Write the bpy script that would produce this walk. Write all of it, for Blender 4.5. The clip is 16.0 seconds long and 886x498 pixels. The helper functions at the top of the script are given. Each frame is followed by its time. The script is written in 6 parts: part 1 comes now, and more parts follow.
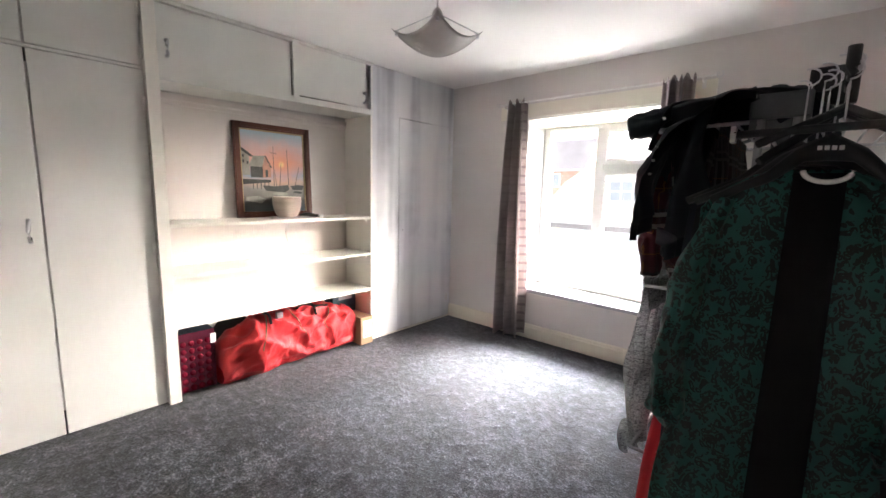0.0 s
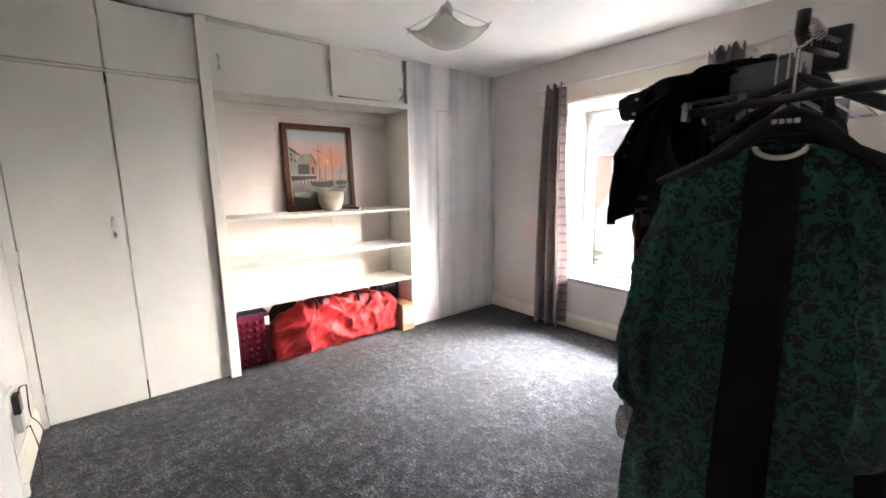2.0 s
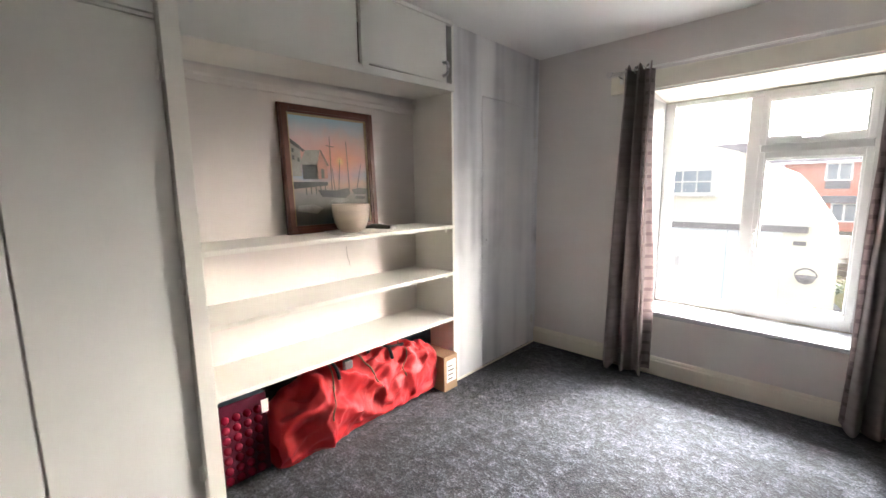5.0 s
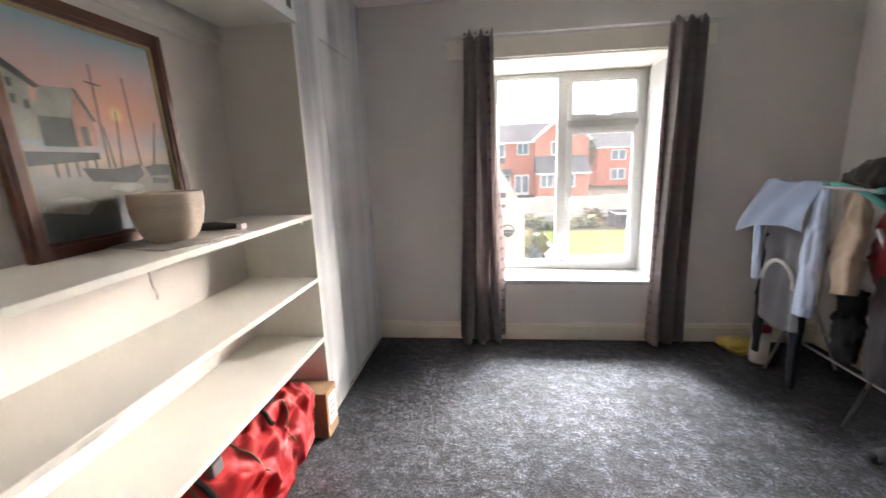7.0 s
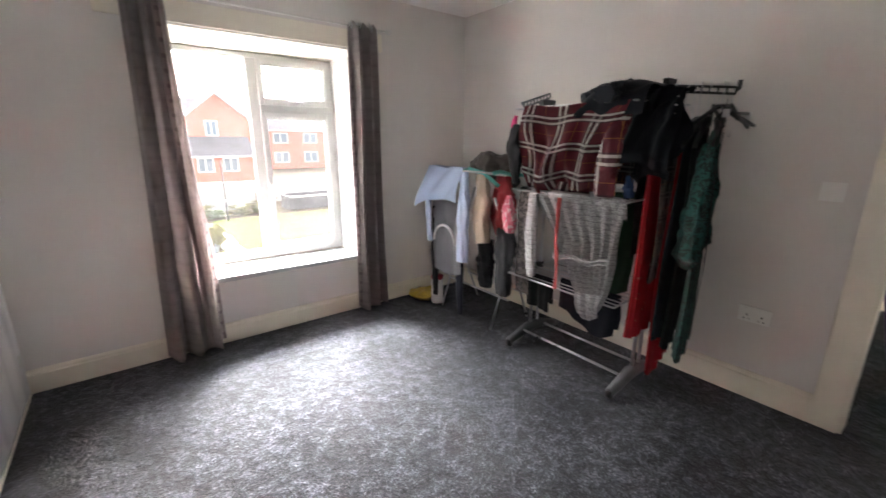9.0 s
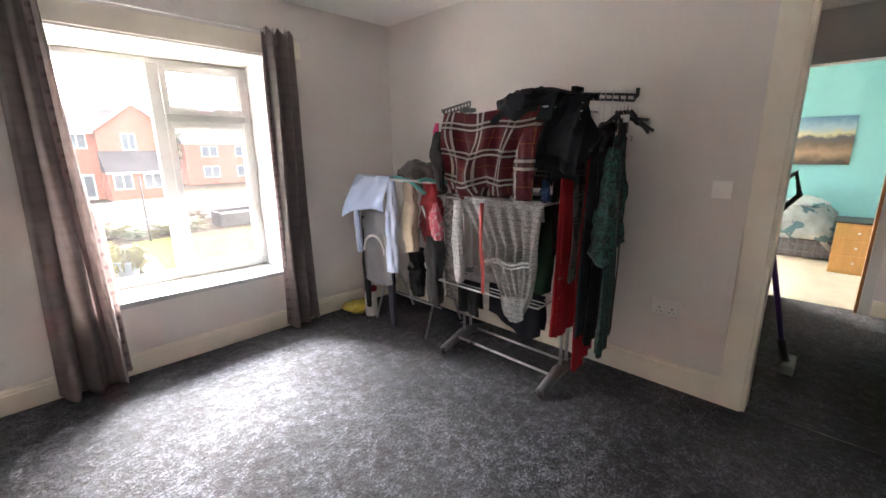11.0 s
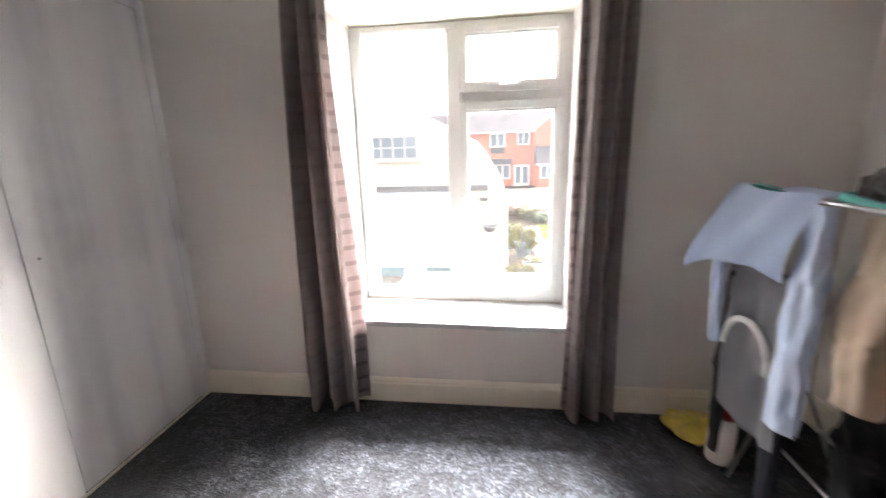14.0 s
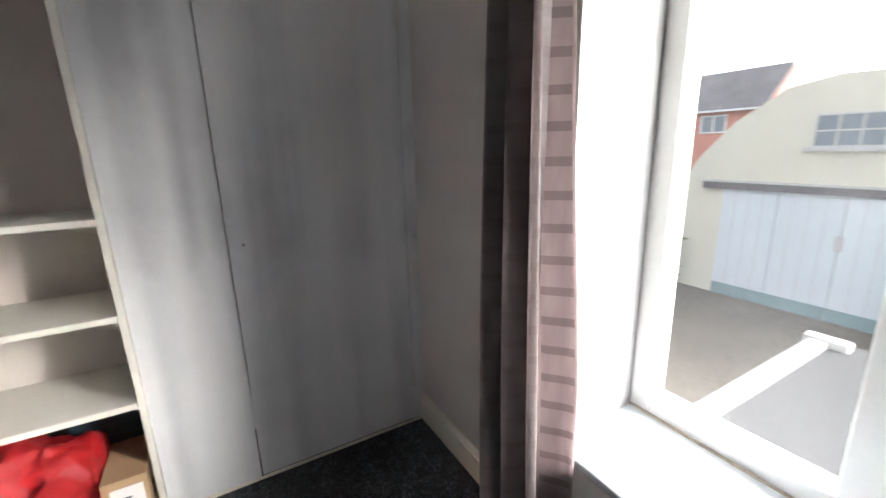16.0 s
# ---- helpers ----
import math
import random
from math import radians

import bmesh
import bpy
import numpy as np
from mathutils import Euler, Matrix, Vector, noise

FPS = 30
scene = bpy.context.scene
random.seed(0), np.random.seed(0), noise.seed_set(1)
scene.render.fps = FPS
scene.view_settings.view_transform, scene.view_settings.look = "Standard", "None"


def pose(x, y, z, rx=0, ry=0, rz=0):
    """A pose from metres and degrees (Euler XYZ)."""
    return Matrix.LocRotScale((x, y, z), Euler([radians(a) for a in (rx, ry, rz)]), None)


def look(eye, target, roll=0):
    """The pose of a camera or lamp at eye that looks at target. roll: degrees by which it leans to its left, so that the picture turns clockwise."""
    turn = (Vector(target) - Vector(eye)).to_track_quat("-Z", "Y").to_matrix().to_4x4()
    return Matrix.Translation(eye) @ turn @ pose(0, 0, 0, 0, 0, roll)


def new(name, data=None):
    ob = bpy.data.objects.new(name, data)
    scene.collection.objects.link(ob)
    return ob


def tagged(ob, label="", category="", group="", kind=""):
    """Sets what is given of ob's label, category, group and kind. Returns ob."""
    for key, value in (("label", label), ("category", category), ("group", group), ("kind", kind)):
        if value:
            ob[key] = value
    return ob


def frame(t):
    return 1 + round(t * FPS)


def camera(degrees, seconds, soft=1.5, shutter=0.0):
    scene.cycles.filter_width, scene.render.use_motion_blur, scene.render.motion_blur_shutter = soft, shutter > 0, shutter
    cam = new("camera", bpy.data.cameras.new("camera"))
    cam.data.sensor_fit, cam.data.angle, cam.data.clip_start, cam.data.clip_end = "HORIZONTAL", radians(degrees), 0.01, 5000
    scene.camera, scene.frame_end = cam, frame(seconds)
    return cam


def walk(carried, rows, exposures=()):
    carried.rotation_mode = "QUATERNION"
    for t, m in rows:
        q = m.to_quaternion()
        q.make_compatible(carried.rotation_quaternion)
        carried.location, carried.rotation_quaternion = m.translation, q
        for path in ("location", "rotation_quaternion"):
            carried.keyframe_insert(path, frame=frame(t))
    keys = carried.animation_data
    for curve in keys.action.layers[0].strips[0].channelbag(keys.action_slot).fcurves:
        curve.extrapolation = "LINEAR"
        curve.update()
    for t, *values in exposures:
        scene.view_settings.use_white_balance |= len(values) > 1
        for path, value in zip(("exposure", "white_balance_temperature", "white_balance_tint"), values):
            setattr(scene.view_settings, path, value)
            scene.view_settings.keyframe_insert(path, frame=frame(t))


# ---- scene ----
EXPO = 4.68
cam = camera(94.6, 16.0, shutter=0.4)
PATH = [
    (0, (0.27, 0.434, 1.346), (-1.045, 1.914, 1.064), 1.3),
    (0.5, (0.334, 0.469, 1.342), (-1.05, 1.88, 1.037), 0.8),
    (1, (0.456, 0.509, 1.343), (-0.996, 1.847, 1.023), 0.1),
    (1.5, (0.518, 0.542, 1.348), (-0.98, 1.825, 1.016), -0.3),
    (2, (0.491, 0.559, 1.346), (-1.04, 1.804, 1.017), -0.8),
    (2.5, (0.326, 0.503, 1.348), (-1.214, 1.745, 1.053), -0.9),
    (3, (0.155, 0.451, 1.365), (-1.389, 1.691, 1.082), -0.7),
    (3.5, (0.003, 0.508, 1.362), (-1.575, 1.711, 1.111), -0.9),
    (6, (-1.24, 0.679, 1.348), (-2.196, 2.4, 0.996), -1.3),
    (6.5, (-1.459, 0.68, 1.363), (-2.099, 2.535, 0.977), -1.8),
    (7, (-1.688, 0.78, 1.334), (-1.918, 2.723, 0.919), -2.1),
    (7.5, (-1.854, 0.809, 1.382), (-1.684, 2.755, 0.951), -1.9),
    (8, (-2.005, 0.82, 1.39), (-1.438, 2.685, 0.944), -1.2),
    (8.5, (-1.988, 0.811, 1.378), (-1.095, 2.538, 0.907), -0.9),
    (9, (-1.964, 0.77, 1.363), (-0.783, 2.299, 0.845), 0.1),
    (9.5, (-2.019, 0.717, 1.348), (-0.658, 2.076, 0.8), 0.5),
    (9.7, (-2.022, 0.689, 1.347), (-0.609, 1.988, 0.784), 0.4),
    (12, (-1.485, 0.87, 1.343), (-0.251, 2.397, 0.962), -1.0),
    (12.5, (-1.218, 1.036, 1.357), (-0.228, 2.724, 0.944), -1.3),
    (13, (-0.971, 1.216, 1.327), (-0.348, 3.065, 0.888), -1.6),
    (13.5, (-0.913, 1.467, 1.305), (-0.697, 3.402, 0.85), -1.3),
    (14, (-0.923, 1.803, 1.31), (-1.177, 3.732, 0.846), -1.7),
    (14.5, (-0.918, 2.102, 1.281), (-1.581, 3.930, 0.832), -1.4),
    (15, (-0.953, 2.395, 1.290), (-1.981, 4.044, 0.819), -1.5),
    (15.5, (-0.992, 2.717, 1.311), (-2.372, 4.083, 0.831), -1.5),
    (16, (-0.958, 2.942, 1.295), (-2.641, 3.913, 0.816), -1.45),
]
walk(cam, [(t, look(eye, target, roll)) for t, eye, target, roll in PATH],
     exposures=[(0, EXPO + 0.2, 6650, 16), (3.5, EXPO + 0.05, 6650, 15), (6, EXPO - 0.55, 6650, 14), (7, EXPO - 0.5, 6650, 14), (7.7, EXPO - 0.2, 6650, 14), (9.5, EXPO, 6700, 16), (12, EXPO + 0.1, 6900, 17), (13, EXPO + 0.1, 6850, 17), (14, EXPO - 0.15, 6750, 16), (14.6, EXPO - 0.45, 6650, 15), (15, EXPO - 0.75, 6350, 11), (15.5, EXPO - 1.0, 6400, 12), (16, EXPO - 1.15, 6350, 12)])

# ---- world and light: a bright overcast day ----
SUN_ELEVATION, SUN_BEARING = 20.0, 42.0
world = bpy.data.worlds.new("overcast_sky")
scene.world = world
world.use_nodes = True
wn, wl = world.node_tree.nodes, world.node_tree.links
sky = wn.new("ShaderNodeTexSky")
sky.sky_type = "NISHITA"
sky.sun_disc = False
sky.sun_elevation = radians(SUN_ELEVATION)
sky.sun_rotation = radians(SUN_BEARING)
sky.air_density, sky.dust_density, sky.ozone_density = 1.0, 5.0, 1.0
grey_sky = wn.new("ShaderNodeHueSaturation")
grey_sky.inputs["Saturation"].default_value = 0.25
wl.new(sky.outputs[0], grey_sky.inputs["Color"])
wl.new(grey_sky.outputs[0], wn["Background"].inputs["Color"])
wn["Background"].inputs["Strength"].default_value = 0.09
sun_data = bpy.data.lights.new("sun", "SUN")
sun_data.energy, sun_data.angle, sun_data.color = 1.0, radians(86), (1.0, 0.96, 0.9)
sun = new("sun", sun_data)
sun.rotation_euler = Euler((radians(SUN_ELEVATION - 90), 0, radians(-SUN_BEARING)))
sun.location = (0, 0, 30)
# added lamp above the view: lifts the room's light beyond what the sky gives
fill_data = bpy.data.lights.new("window_sky_light", "AREA")
fill_data.shape, fill_data.size, fill_data.size_y = "RECTANGLE", 4.4, 2.2
fill_data.energy, fill_data.color, fill_data.spread = 84.0, (0.95, 0.98, 1.0), radians(90)
window_fill = new("window_sky_light", fill_data)
window_fill.matrix_world = look((-0.9, 8.6, 6.1), (-1.15, 3.9, 1.2))
# a second added lamp, for the window of the bedroom across the landing
bedroom_fill = new("bedroom_sky_light", fill_data)
bedroom_fill.matrix_world = look((4.3, 8.6, 6.1), (4.35, 3.9, 1.2))


# ---- material makers ----
def base_material(name, rough=0.6, metal=0.0):
    m = bpy.data.materials.new(name)
    m.use_nodes = True
    n, l = m.node_tree.nodes, m.node_tree.links
    b = n["Principled BSDF"]
    b.inputs["Roughness"].default_value = rough
    b.inputs["Metallic"].default_value = metal
    return m, n, l, b


def coords(n, l, scale=(1, 1, 1), space="Object"):
    tc = n.new("ShaderNodeTexCoord")
    mp = n.new("ShaderNodeMapping")
    mp.inputs["Scale"].default_value = scale
    l.new(tc.outputs[space], mp.inputs["Vector"])
    return mp.outputs["Vector"]


def axes(n, l, space="Object"):
    s = n.new("ShaderNodeSeparateXYZ")
    tc = n.new("ShaderNodeTexCoord")
    l.new(tc.outputs[space], s.inputs[0])
    return s.outputs


def noise_tex(n, l, vec, scale, detail=4.0, rough=0.55):
    t = n.new("ShaderNodeTexNoise")
    t.inputs["Scale"].default_value, t.inputs["Detail"].default_value = scale, detail
    t.inputs["Roughness"].default_value = rough
    l.new(vec, t.inputs["Vector"])
    return t.outputs["Fac"]


def ramp(n, l, fac, stops):
    r = n.new("ShaderNodeValToRGB")
    while len(r.color_ramp.elements) < len(stops):
        r.color_ramp.elements.new(0.5)
    for e, (p, c) in zip(r.color_ramp.elements, stops):
        e.position, e.color = p, (*c, 1.0)
    l.new(fac, r.inputs["Fac"])
    return r.outputs["Color"]


def mix(n, l, fac, a, b, kind="MIX"):
    m = n.new("ShaderNodeMix")
    m.data_type, m.blend_type = "RGBA", kind
    for sock, v in ((m.inputs["Factor"], fac), (m.inputs[6], a), (m.inputs[7], b)):
        if isinstance(v, (float, int)):
            sock.default_value = v
        elif isinstance(v, tuple):
            sock.default_value = (*v, 1.0)
        else:
            l.new(v, sock)
    return m.outputs[2]


def calc(n, l, op, a, b=0.0, clamp=False):
    m = n.new("ShaderNodeMath")
    m.operation, m.use_clamp = op, clamp
    for sock, v in zip(m.inputs, (a, b)):
        if isinstance(v, (float, int)):
            sock.default_value = v
        else:
            l.new(v, sock)
    return m.outputs[0]


def bump(n, l, b, height, strength=0.3, distance=0.005):
    bp = n.new("ShaderNodeBump")
    bp.inputs["Strength"].default_value, bp.inputs["Distance"].default_value = strength, distance
    l.new(height, bp.inputs["Height"])
    l.new(bp.outputs["Normal"], b.inputs["Normal"])


def shade(c, k):
    return tuple(min(1.0, v * k) for v in c)


def mottled(name, colour, spread=0.12, rough=0.6, big=1.5, fine=60.0, relief=0.15, distance=0.002, metal=0.0, sheen=0.0, stretch=(1, 1, 1)):
    """A surface of one colour that varies at two scales, with fine relief."""
    m, n, l, b = base_material(name, rough, metal)
    v = coords(n, l, stretch)
    large, small = noise_tex(n, l, v, big, 5), noise_tex(n, l, v, fine, 3)
    f = calc(n, l, "ADD", calc(n, l, "MULTIPLY", large, 0.65), calc(n, l, "MULTIPLY", small, 0.35))
    col = ramp(n, l, f, [(0.3, shade(colour, 1 - spread)), (0.7, shade(colour, 1 + spread))])
    l.new(col, b.inputs["Base Color"])
    rr = n.new("ShaderNodeMapRange")
    rr.inputs["To Min"].default_value, rr.inputs["To Max"].default_value = max(0.02, rough - 0.1), min(1.0, rough + 0.1)
    l.new(large, rr.inputs["Value"])
    l.new(rr.outputs[0], b.inputs["Roughness"])
    if relief:
        bump(n, l, b, small, relief, distance)
    if sheen:
        b.inputs["Sheen Weight"].default_value = sheen
        b.inputs["Sheen Roughness"].default_value = 0.4
    return m


def fabric(name, colour, spread=0.18, weave=900.0, sheen=0.25, rough=0.9):
    """Woven cloth: crossed threads in fine relief over a slow change of tone."""
    m, n, l, b = base_material(name, rough)
    v = coords(n, l)
    large = noise_tex(n, l, v, 6.0, 5)
    small = noise_tex(n, l, v, weave, 2)
    f = calc(n, l, "ADD", calc(n, l, "MULTIPLY", large, 0.6), calc(n, l, "MULTIPLY", small, 0.4))
    l.new(ramp(n, l, f, [(0.3, shade(colour, 1 - spread)), (0.7, shade(colour, 1 + spread))]), b.inputs["Base Color"])
    b.inputs["Sheen Weight"].default_value = sheen
    bump(n, l, b, small, 0.25, 0.001)
    return m


# ---- materials of the room ----
def carpet_material():
    """Twist pile: fine light and dark yarn ends over soft patches where the pile lies another way."""
    m, n, l, b = base_material("grey_twist_carpet", 0.95)
    v = coords(n, l)
    speck = noise_tex(n, l, v, 120.0, 2, 0.7)
    strand = noise_tex(n, l, coords(n, l, (1.0, 1.4, 1.0)), 52.0, 3, 0.75)
    pile = noise_tex(n, l, v, 17.0, 4, 0.7)
    brushed = noise_tex(n, l, coords(n, l, (1.0, 0.7, 1.0)), 2.6, 4, 0.6)
    f = calc(n, l, "ADD", calc(n, l, "MULTIPLY", speck, 0.5), calc(n, l, "MULTIPLY", strand, 0.5))
    col = ramp(n, l, f, [(0.39, (0.009, 0.010, 0.013)), (0.5, (0.036, 0.039, 0.047)), (0.61, (0.140, 0.147, 0.166))])
    lay = calc(n, l, "ADD", calc(n, l, "MULTIPLY", pile, 0.62), calc(n, l, "MULTIPLY", brushed, 0.38))
    tone = ramp(n, l, lay, [(0.42, (0.30, 0.30, 0.31)), (0.50, (0.62, 0.62, 0.63)), (0.58, (1.35, 1.35, 1.36))])
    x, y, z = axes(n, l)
    # a small ragged ellipse of near-black near the south wall
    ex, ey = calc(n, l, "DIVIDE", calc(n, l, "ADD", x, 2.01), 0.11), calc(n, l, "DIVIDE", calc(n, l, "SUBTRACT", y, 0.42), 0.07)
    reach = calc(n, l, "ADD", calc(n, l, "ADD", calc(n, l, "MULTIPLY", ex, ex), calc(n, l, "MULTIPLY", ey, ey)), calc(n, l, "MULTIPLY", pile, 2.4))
    dark_spot = calc(n, l, "MULTIPLY", calc(n, l, "SUBTRACT", 2.1, reach, True), 0.7)
    l.new(mix(n, l, dark_spot, mix(n, l, 1.0, col, tone, "MULTIPLY"), (0.012, 0.012, 0.014)), b.inputs["Base Color"])
    b.inputs["Sheen Weight"].default_value = 0.10
    b.inputs["Sheen Roughness"].default_value = 0.5
    h = calc(n, l, "ADD", calc(n, l, "MULTIPLY", f, 0.8), calc(n, l, "MULTIPLY", pile, 1.2))
    bump(n, l, b, h, 0.8, 0.014)
    return m


def paint_wood(name, colour, rough=0.42):
    """Old gloss paint with brush marks, rubbed thin in places."""
    m, n, l, b = base_material(name, rough)
    brush = noise_tex(n, l, coords(n, l, (6, 6, 0.6)), 14.0, 4)
    large = noise_tex(n, l, coords(n, l), 1.8, 5)
    f = calc(n, l, "ADD", calc(n, l, "MULTIPLY", brush, 0.12), calc(n, l, "MULTIPLY", large, 0.88))
    l.new(ramp(n, l, f, [(0.3, shade(colour, 0.93)), (0.55, colour), (0.75, shade(colour, 1.06))]), b.inputs["Base Color"])
    rr = n.new("ShaderNodeMapRange")
    rr.inputs["To Min"].default_value, rr.inputs["To Max"].default_value = rough - 0.08, rough + 0.14
    l.new(brush, rr.inputs["Value"])
    l.new(rr.outputs[0], b.inputs["Roughness"])
    bump(n, l, b, brush, 0.05, 0.001)
    return m


def streaked_light_paint():
    """White emulsion whose colour carries vertical streaks of window light and shade."""
    m, n, l, b = base_material("white_paint_with_light_streaks", 0.5)
    streak = noise_tex(n, l, coords(n, l, (1, 4.6, 0.32)), 1.25, 1.5)
    cloud = noise_tex(n, l, coords(n, l), 3.0, 5)
    f = calc(n, l, "ADD", calc(n, l, "MULTIPLY", streak, 0.8), calc(n, l, "MULTIPLY", cloud, 0.2))
    x, y, z = axes(n, l)
    edge = calc(n, l, "ADD", z, calc(n, l, "MULTIPLY", noise_tex(n, l, coords(n, l, (1, 1, 0.5)), 5.0, 4), 0.7))
    # paler below about hip height: the window's light on the wall, as colour
    coat = calc(n, l, "MULTIPLY", calc(n, l, "SUBTRACT", 1.0, calc(n, l, "MULTIPLY", calc(n, l, "SUBTRACT", edge, 1.18), 9.0, True), True), 0.45)
    tone = ramp(n, l, f, [(0.38, (0.46, 0.46, 0.475)), (0.5, (0.74, 0.74, 0.745)), (0.60, (0.82, 0.815, 0.81))])
    l.new(mix(n, l, coat, tone, (0.84, 0.845, 0.85)), b.inputs["Base Color"])
    gloss = n.new("ShaderNodeMapRange")
    gloss.inputs["From Min"].default_value, gloss.inputs["From Max"].default_value = 0.38, 0.62
    gloss.inputs["To Min"].default_value, gloss.inputs["To Max"].default_value = 0.62, 0.30
    l.new(f, gloss.inputs["Value"])
    l.new(gloss.outputs[0], b.inputs["Roughness"])
    bump(n, l, b, noise_tex(n, l, coords(n, l), 120.0, 3), 0.1, 0.002)
    return m


CARPET = carpet_material()
WALL = mottled("warm_grey_wall_emulsion", (0.70, 0.665, 0.635), 0.04, 0.75, 1.2, 180, 0.12, 0.002)
CEIL = mottled("white_ceiling_emulsion", (0.87, 0.86, 0.835), 0.03, 0.8, 1.0, 90, 0.15, 0.003)
UNIT = paint_wood("ivory_gloss_paint", (0.72, 0.715, 0.675))
SHELF_PAINT = paint_wood("cream_shelf_paint", (0.78, 0.755, 0.69))
NICHE_WALL = mottled("warm_cream_alcove_emulsion", (0.72, 0.66, 0.615), 0.04, 0.75, 1.2, 180, 0.12, 0.002)
# dark brown for the carcass and back behind the ivory doors
UNIT_DARK = mottled("dark_brown_inside_of_cupboard", (0.10, 0.09, 0.08), 0.2, 0.8)
PANEL = streaked_light_paint()
TRIM = paint_wood("cream_gloss_paint", (0.82, 0.775, 0.67), 0.38)
UPVC = mottled("white_window_frame", (0.60, 0.60, 0.585), 0.04, 0.35, 3, 80, 0.06)
# sill and reveal: white paint, colour darkened to offset the strong daylight on them
SILLW = mottled("dimmed_white_sill_gloss", (0.43, 0.445, 0.455), 0.03, 0.28, 3, 80, 0.06)
REVEAL = mottled("dimmed_white_reveal_emulsion", (0.44, 0.44, 0.435), 0.05, 0.6, 2, 70, 0.15)
STEEL = mottled("brushed_steel", (0.62, 0.62, 0.63), 0.1, 0.3, 8, 200, 0.05, metal=1.0)
WHITE_PLASTIC = mottled("white_plastic", (0.8, 0.79, 0.76), 0.03, 0.4, 6, 90, 0.03)
BLACK_PLASTIC = mottled("black_plastic", (0.018, 0.018, 0.02), 0.2, 0.45, 9, 120, 0.08)
GREY_PLASTIC = mottled("grey_plastic", (0.13, 0.135, 0.145), 0.15, 0.45, 9, 120, 0.08)
BEDROOM_CARPET = mottled("cream_carpet", (0.62, 0.54, 0.42), 0.12, 0.95, 6, 220, 0.6, 0.006)
TURQ = mottled("turquoise_emulsion", (0.30, 0.62, 0.62), 0.03, 0.75, 1.2, 180, 0.1)
LANDING_WALL = mottled("lilac_white_emulsion", (0.66, 0.62, 0.62), 0.03, 0.75, 1.2, 180, 0.1)


def glass_material():
    m, n, l, b = base_material("window_glass", 0.0)
    b.inputs["Transmission Weight"].default_value = 1.0
    b.inputs["IOR"].default_value = 1.05
    b.inputs["Base Color"].default_value = (0.98, 0.99, 0.985, 1)
    # a faint translucent layer imitates the glare that bleaches the view outside
    glare_veil, both = n.new("ShaderNodeBsdfTranslucent"), n.new("ShaderNodeMixShader")
    glare_veil.inputs["Color"].default_value = (0.9, 0.92, 0.93, 1)
    veil_amount = n.new("ShaderNodeMapRange")
    veil_amount.inputs["From Min"].default_value, veil_amount.inputs["From Max"].default_value = 0.35, 0.7
    veil_amount.inputs["To Min"].default_value, veil_amount.inputs["To Max"].default_value = 0.003, 0.008
    l.new(noise_tex(n, l, coords(n, l, (1, 1, 0.6)), 5.0, 6, 0.7), veil_amount.inputs["Value"])
    l.new(veil_amount.outputs[0], both.inputs[0])
    l.new(b.outputs[0], both.inputs[1])
    l.new(glare_veil.outputs[0], both.inputs[2])
    l.new(both.outputs[0], n["Material Output"].inputs["Surface"])
    return m


GLASS = glass_material()


# ---- mesh makers ----
def box(bm, x0, x1, y0, y1, z0, z1, bevel=0.0):
    geo = bmesh.ops.create_cube(bm, size=1.0, matrix=Matrix.LocRotScale(((x0 + x1) / 2, (y0 + y1) / 2, (z0 + z1) / 2), None, (abs(x1 - x0), abs(y1 - y0), abs(z1 - z0))))
    if bevel:
        edges = list({e for v in geo["verts"] for e in v.link_edges})
        bmesh.ops.bevel(bm, geom=edges, offset=bevel, segments=2, affect="EDGES", profile=0.6)
    return bm


def boxes(*dims, bevel=0.0):
    bm = bmesh.new()
    for d in dims:
        box(bm, *d, bevel=bevel)
    return bm


def tube(bm, pts, r, sides=10, closed=False, taper=None):
    """A round bar along points."""
    pts = [Vector(p) for p in pts]
    rings = []
    up = Vector((0, 0, 1))
    for i, p in enumerate(pts):
        d = ((pts[min(i + 1, len(pts) - 1)] - pts[max(i - 1, 0)]) if not closed else (pts[(i + 1) % len(pts)] - pts[i - 1])).normalized()
        a = d.cross(up if abs(d.z) < 0.95 else Vector((1, 0, 0))).normalized()
        c = d.cross(a).normalized()
        rr = taper[i] if taper else r
        rings.append([bm.verts.new(p + rr * (math.cos(k * math.tau / sides) * a + math.sin(k * math.tau / sides) * c)) for k in range(sides)])
    for i in range(len(rings) if closed else len(rings) - 1):
        q, w = rings[i], rings[(i + 1) % len(rings)]
        for k in range(sides):
            f = bm.faces.new((q[k], q[(k + 1) % sides], w[(k + 1) % sides], w[k]))
            f.smooth = True
    if not closed:
        bm.faces.new(rings[0][::-1])
        bm.faces.new(rings[-1])
    return bm


def lathe(bm, profile, centre, sides=32):
    """A turned shape from (radius, height) pairs."""
    cx, cy, cz = centre
    rings = [[bm.verts.new((cx + r * math.cos(k * math.tau / sides), cy + r * math.sin(k * math.tau / sides), cz + h)) for k in range(sides)] for r, h in profile]
    for q, w in zip(rings, rings[1:]):
        for k in range(sides):
            f = bm.faces.new((q[k], q[(k + 1) % sides], w[(k + 1) % sides], w[k]))
            f.smooth = True
    if profile[0][0] > 1e-4:
        bm.faces.new(rings[0][::-1])
    if profile[-1][0] > 1e-4:
        bm.faces.new(rings[-1])
    return bm


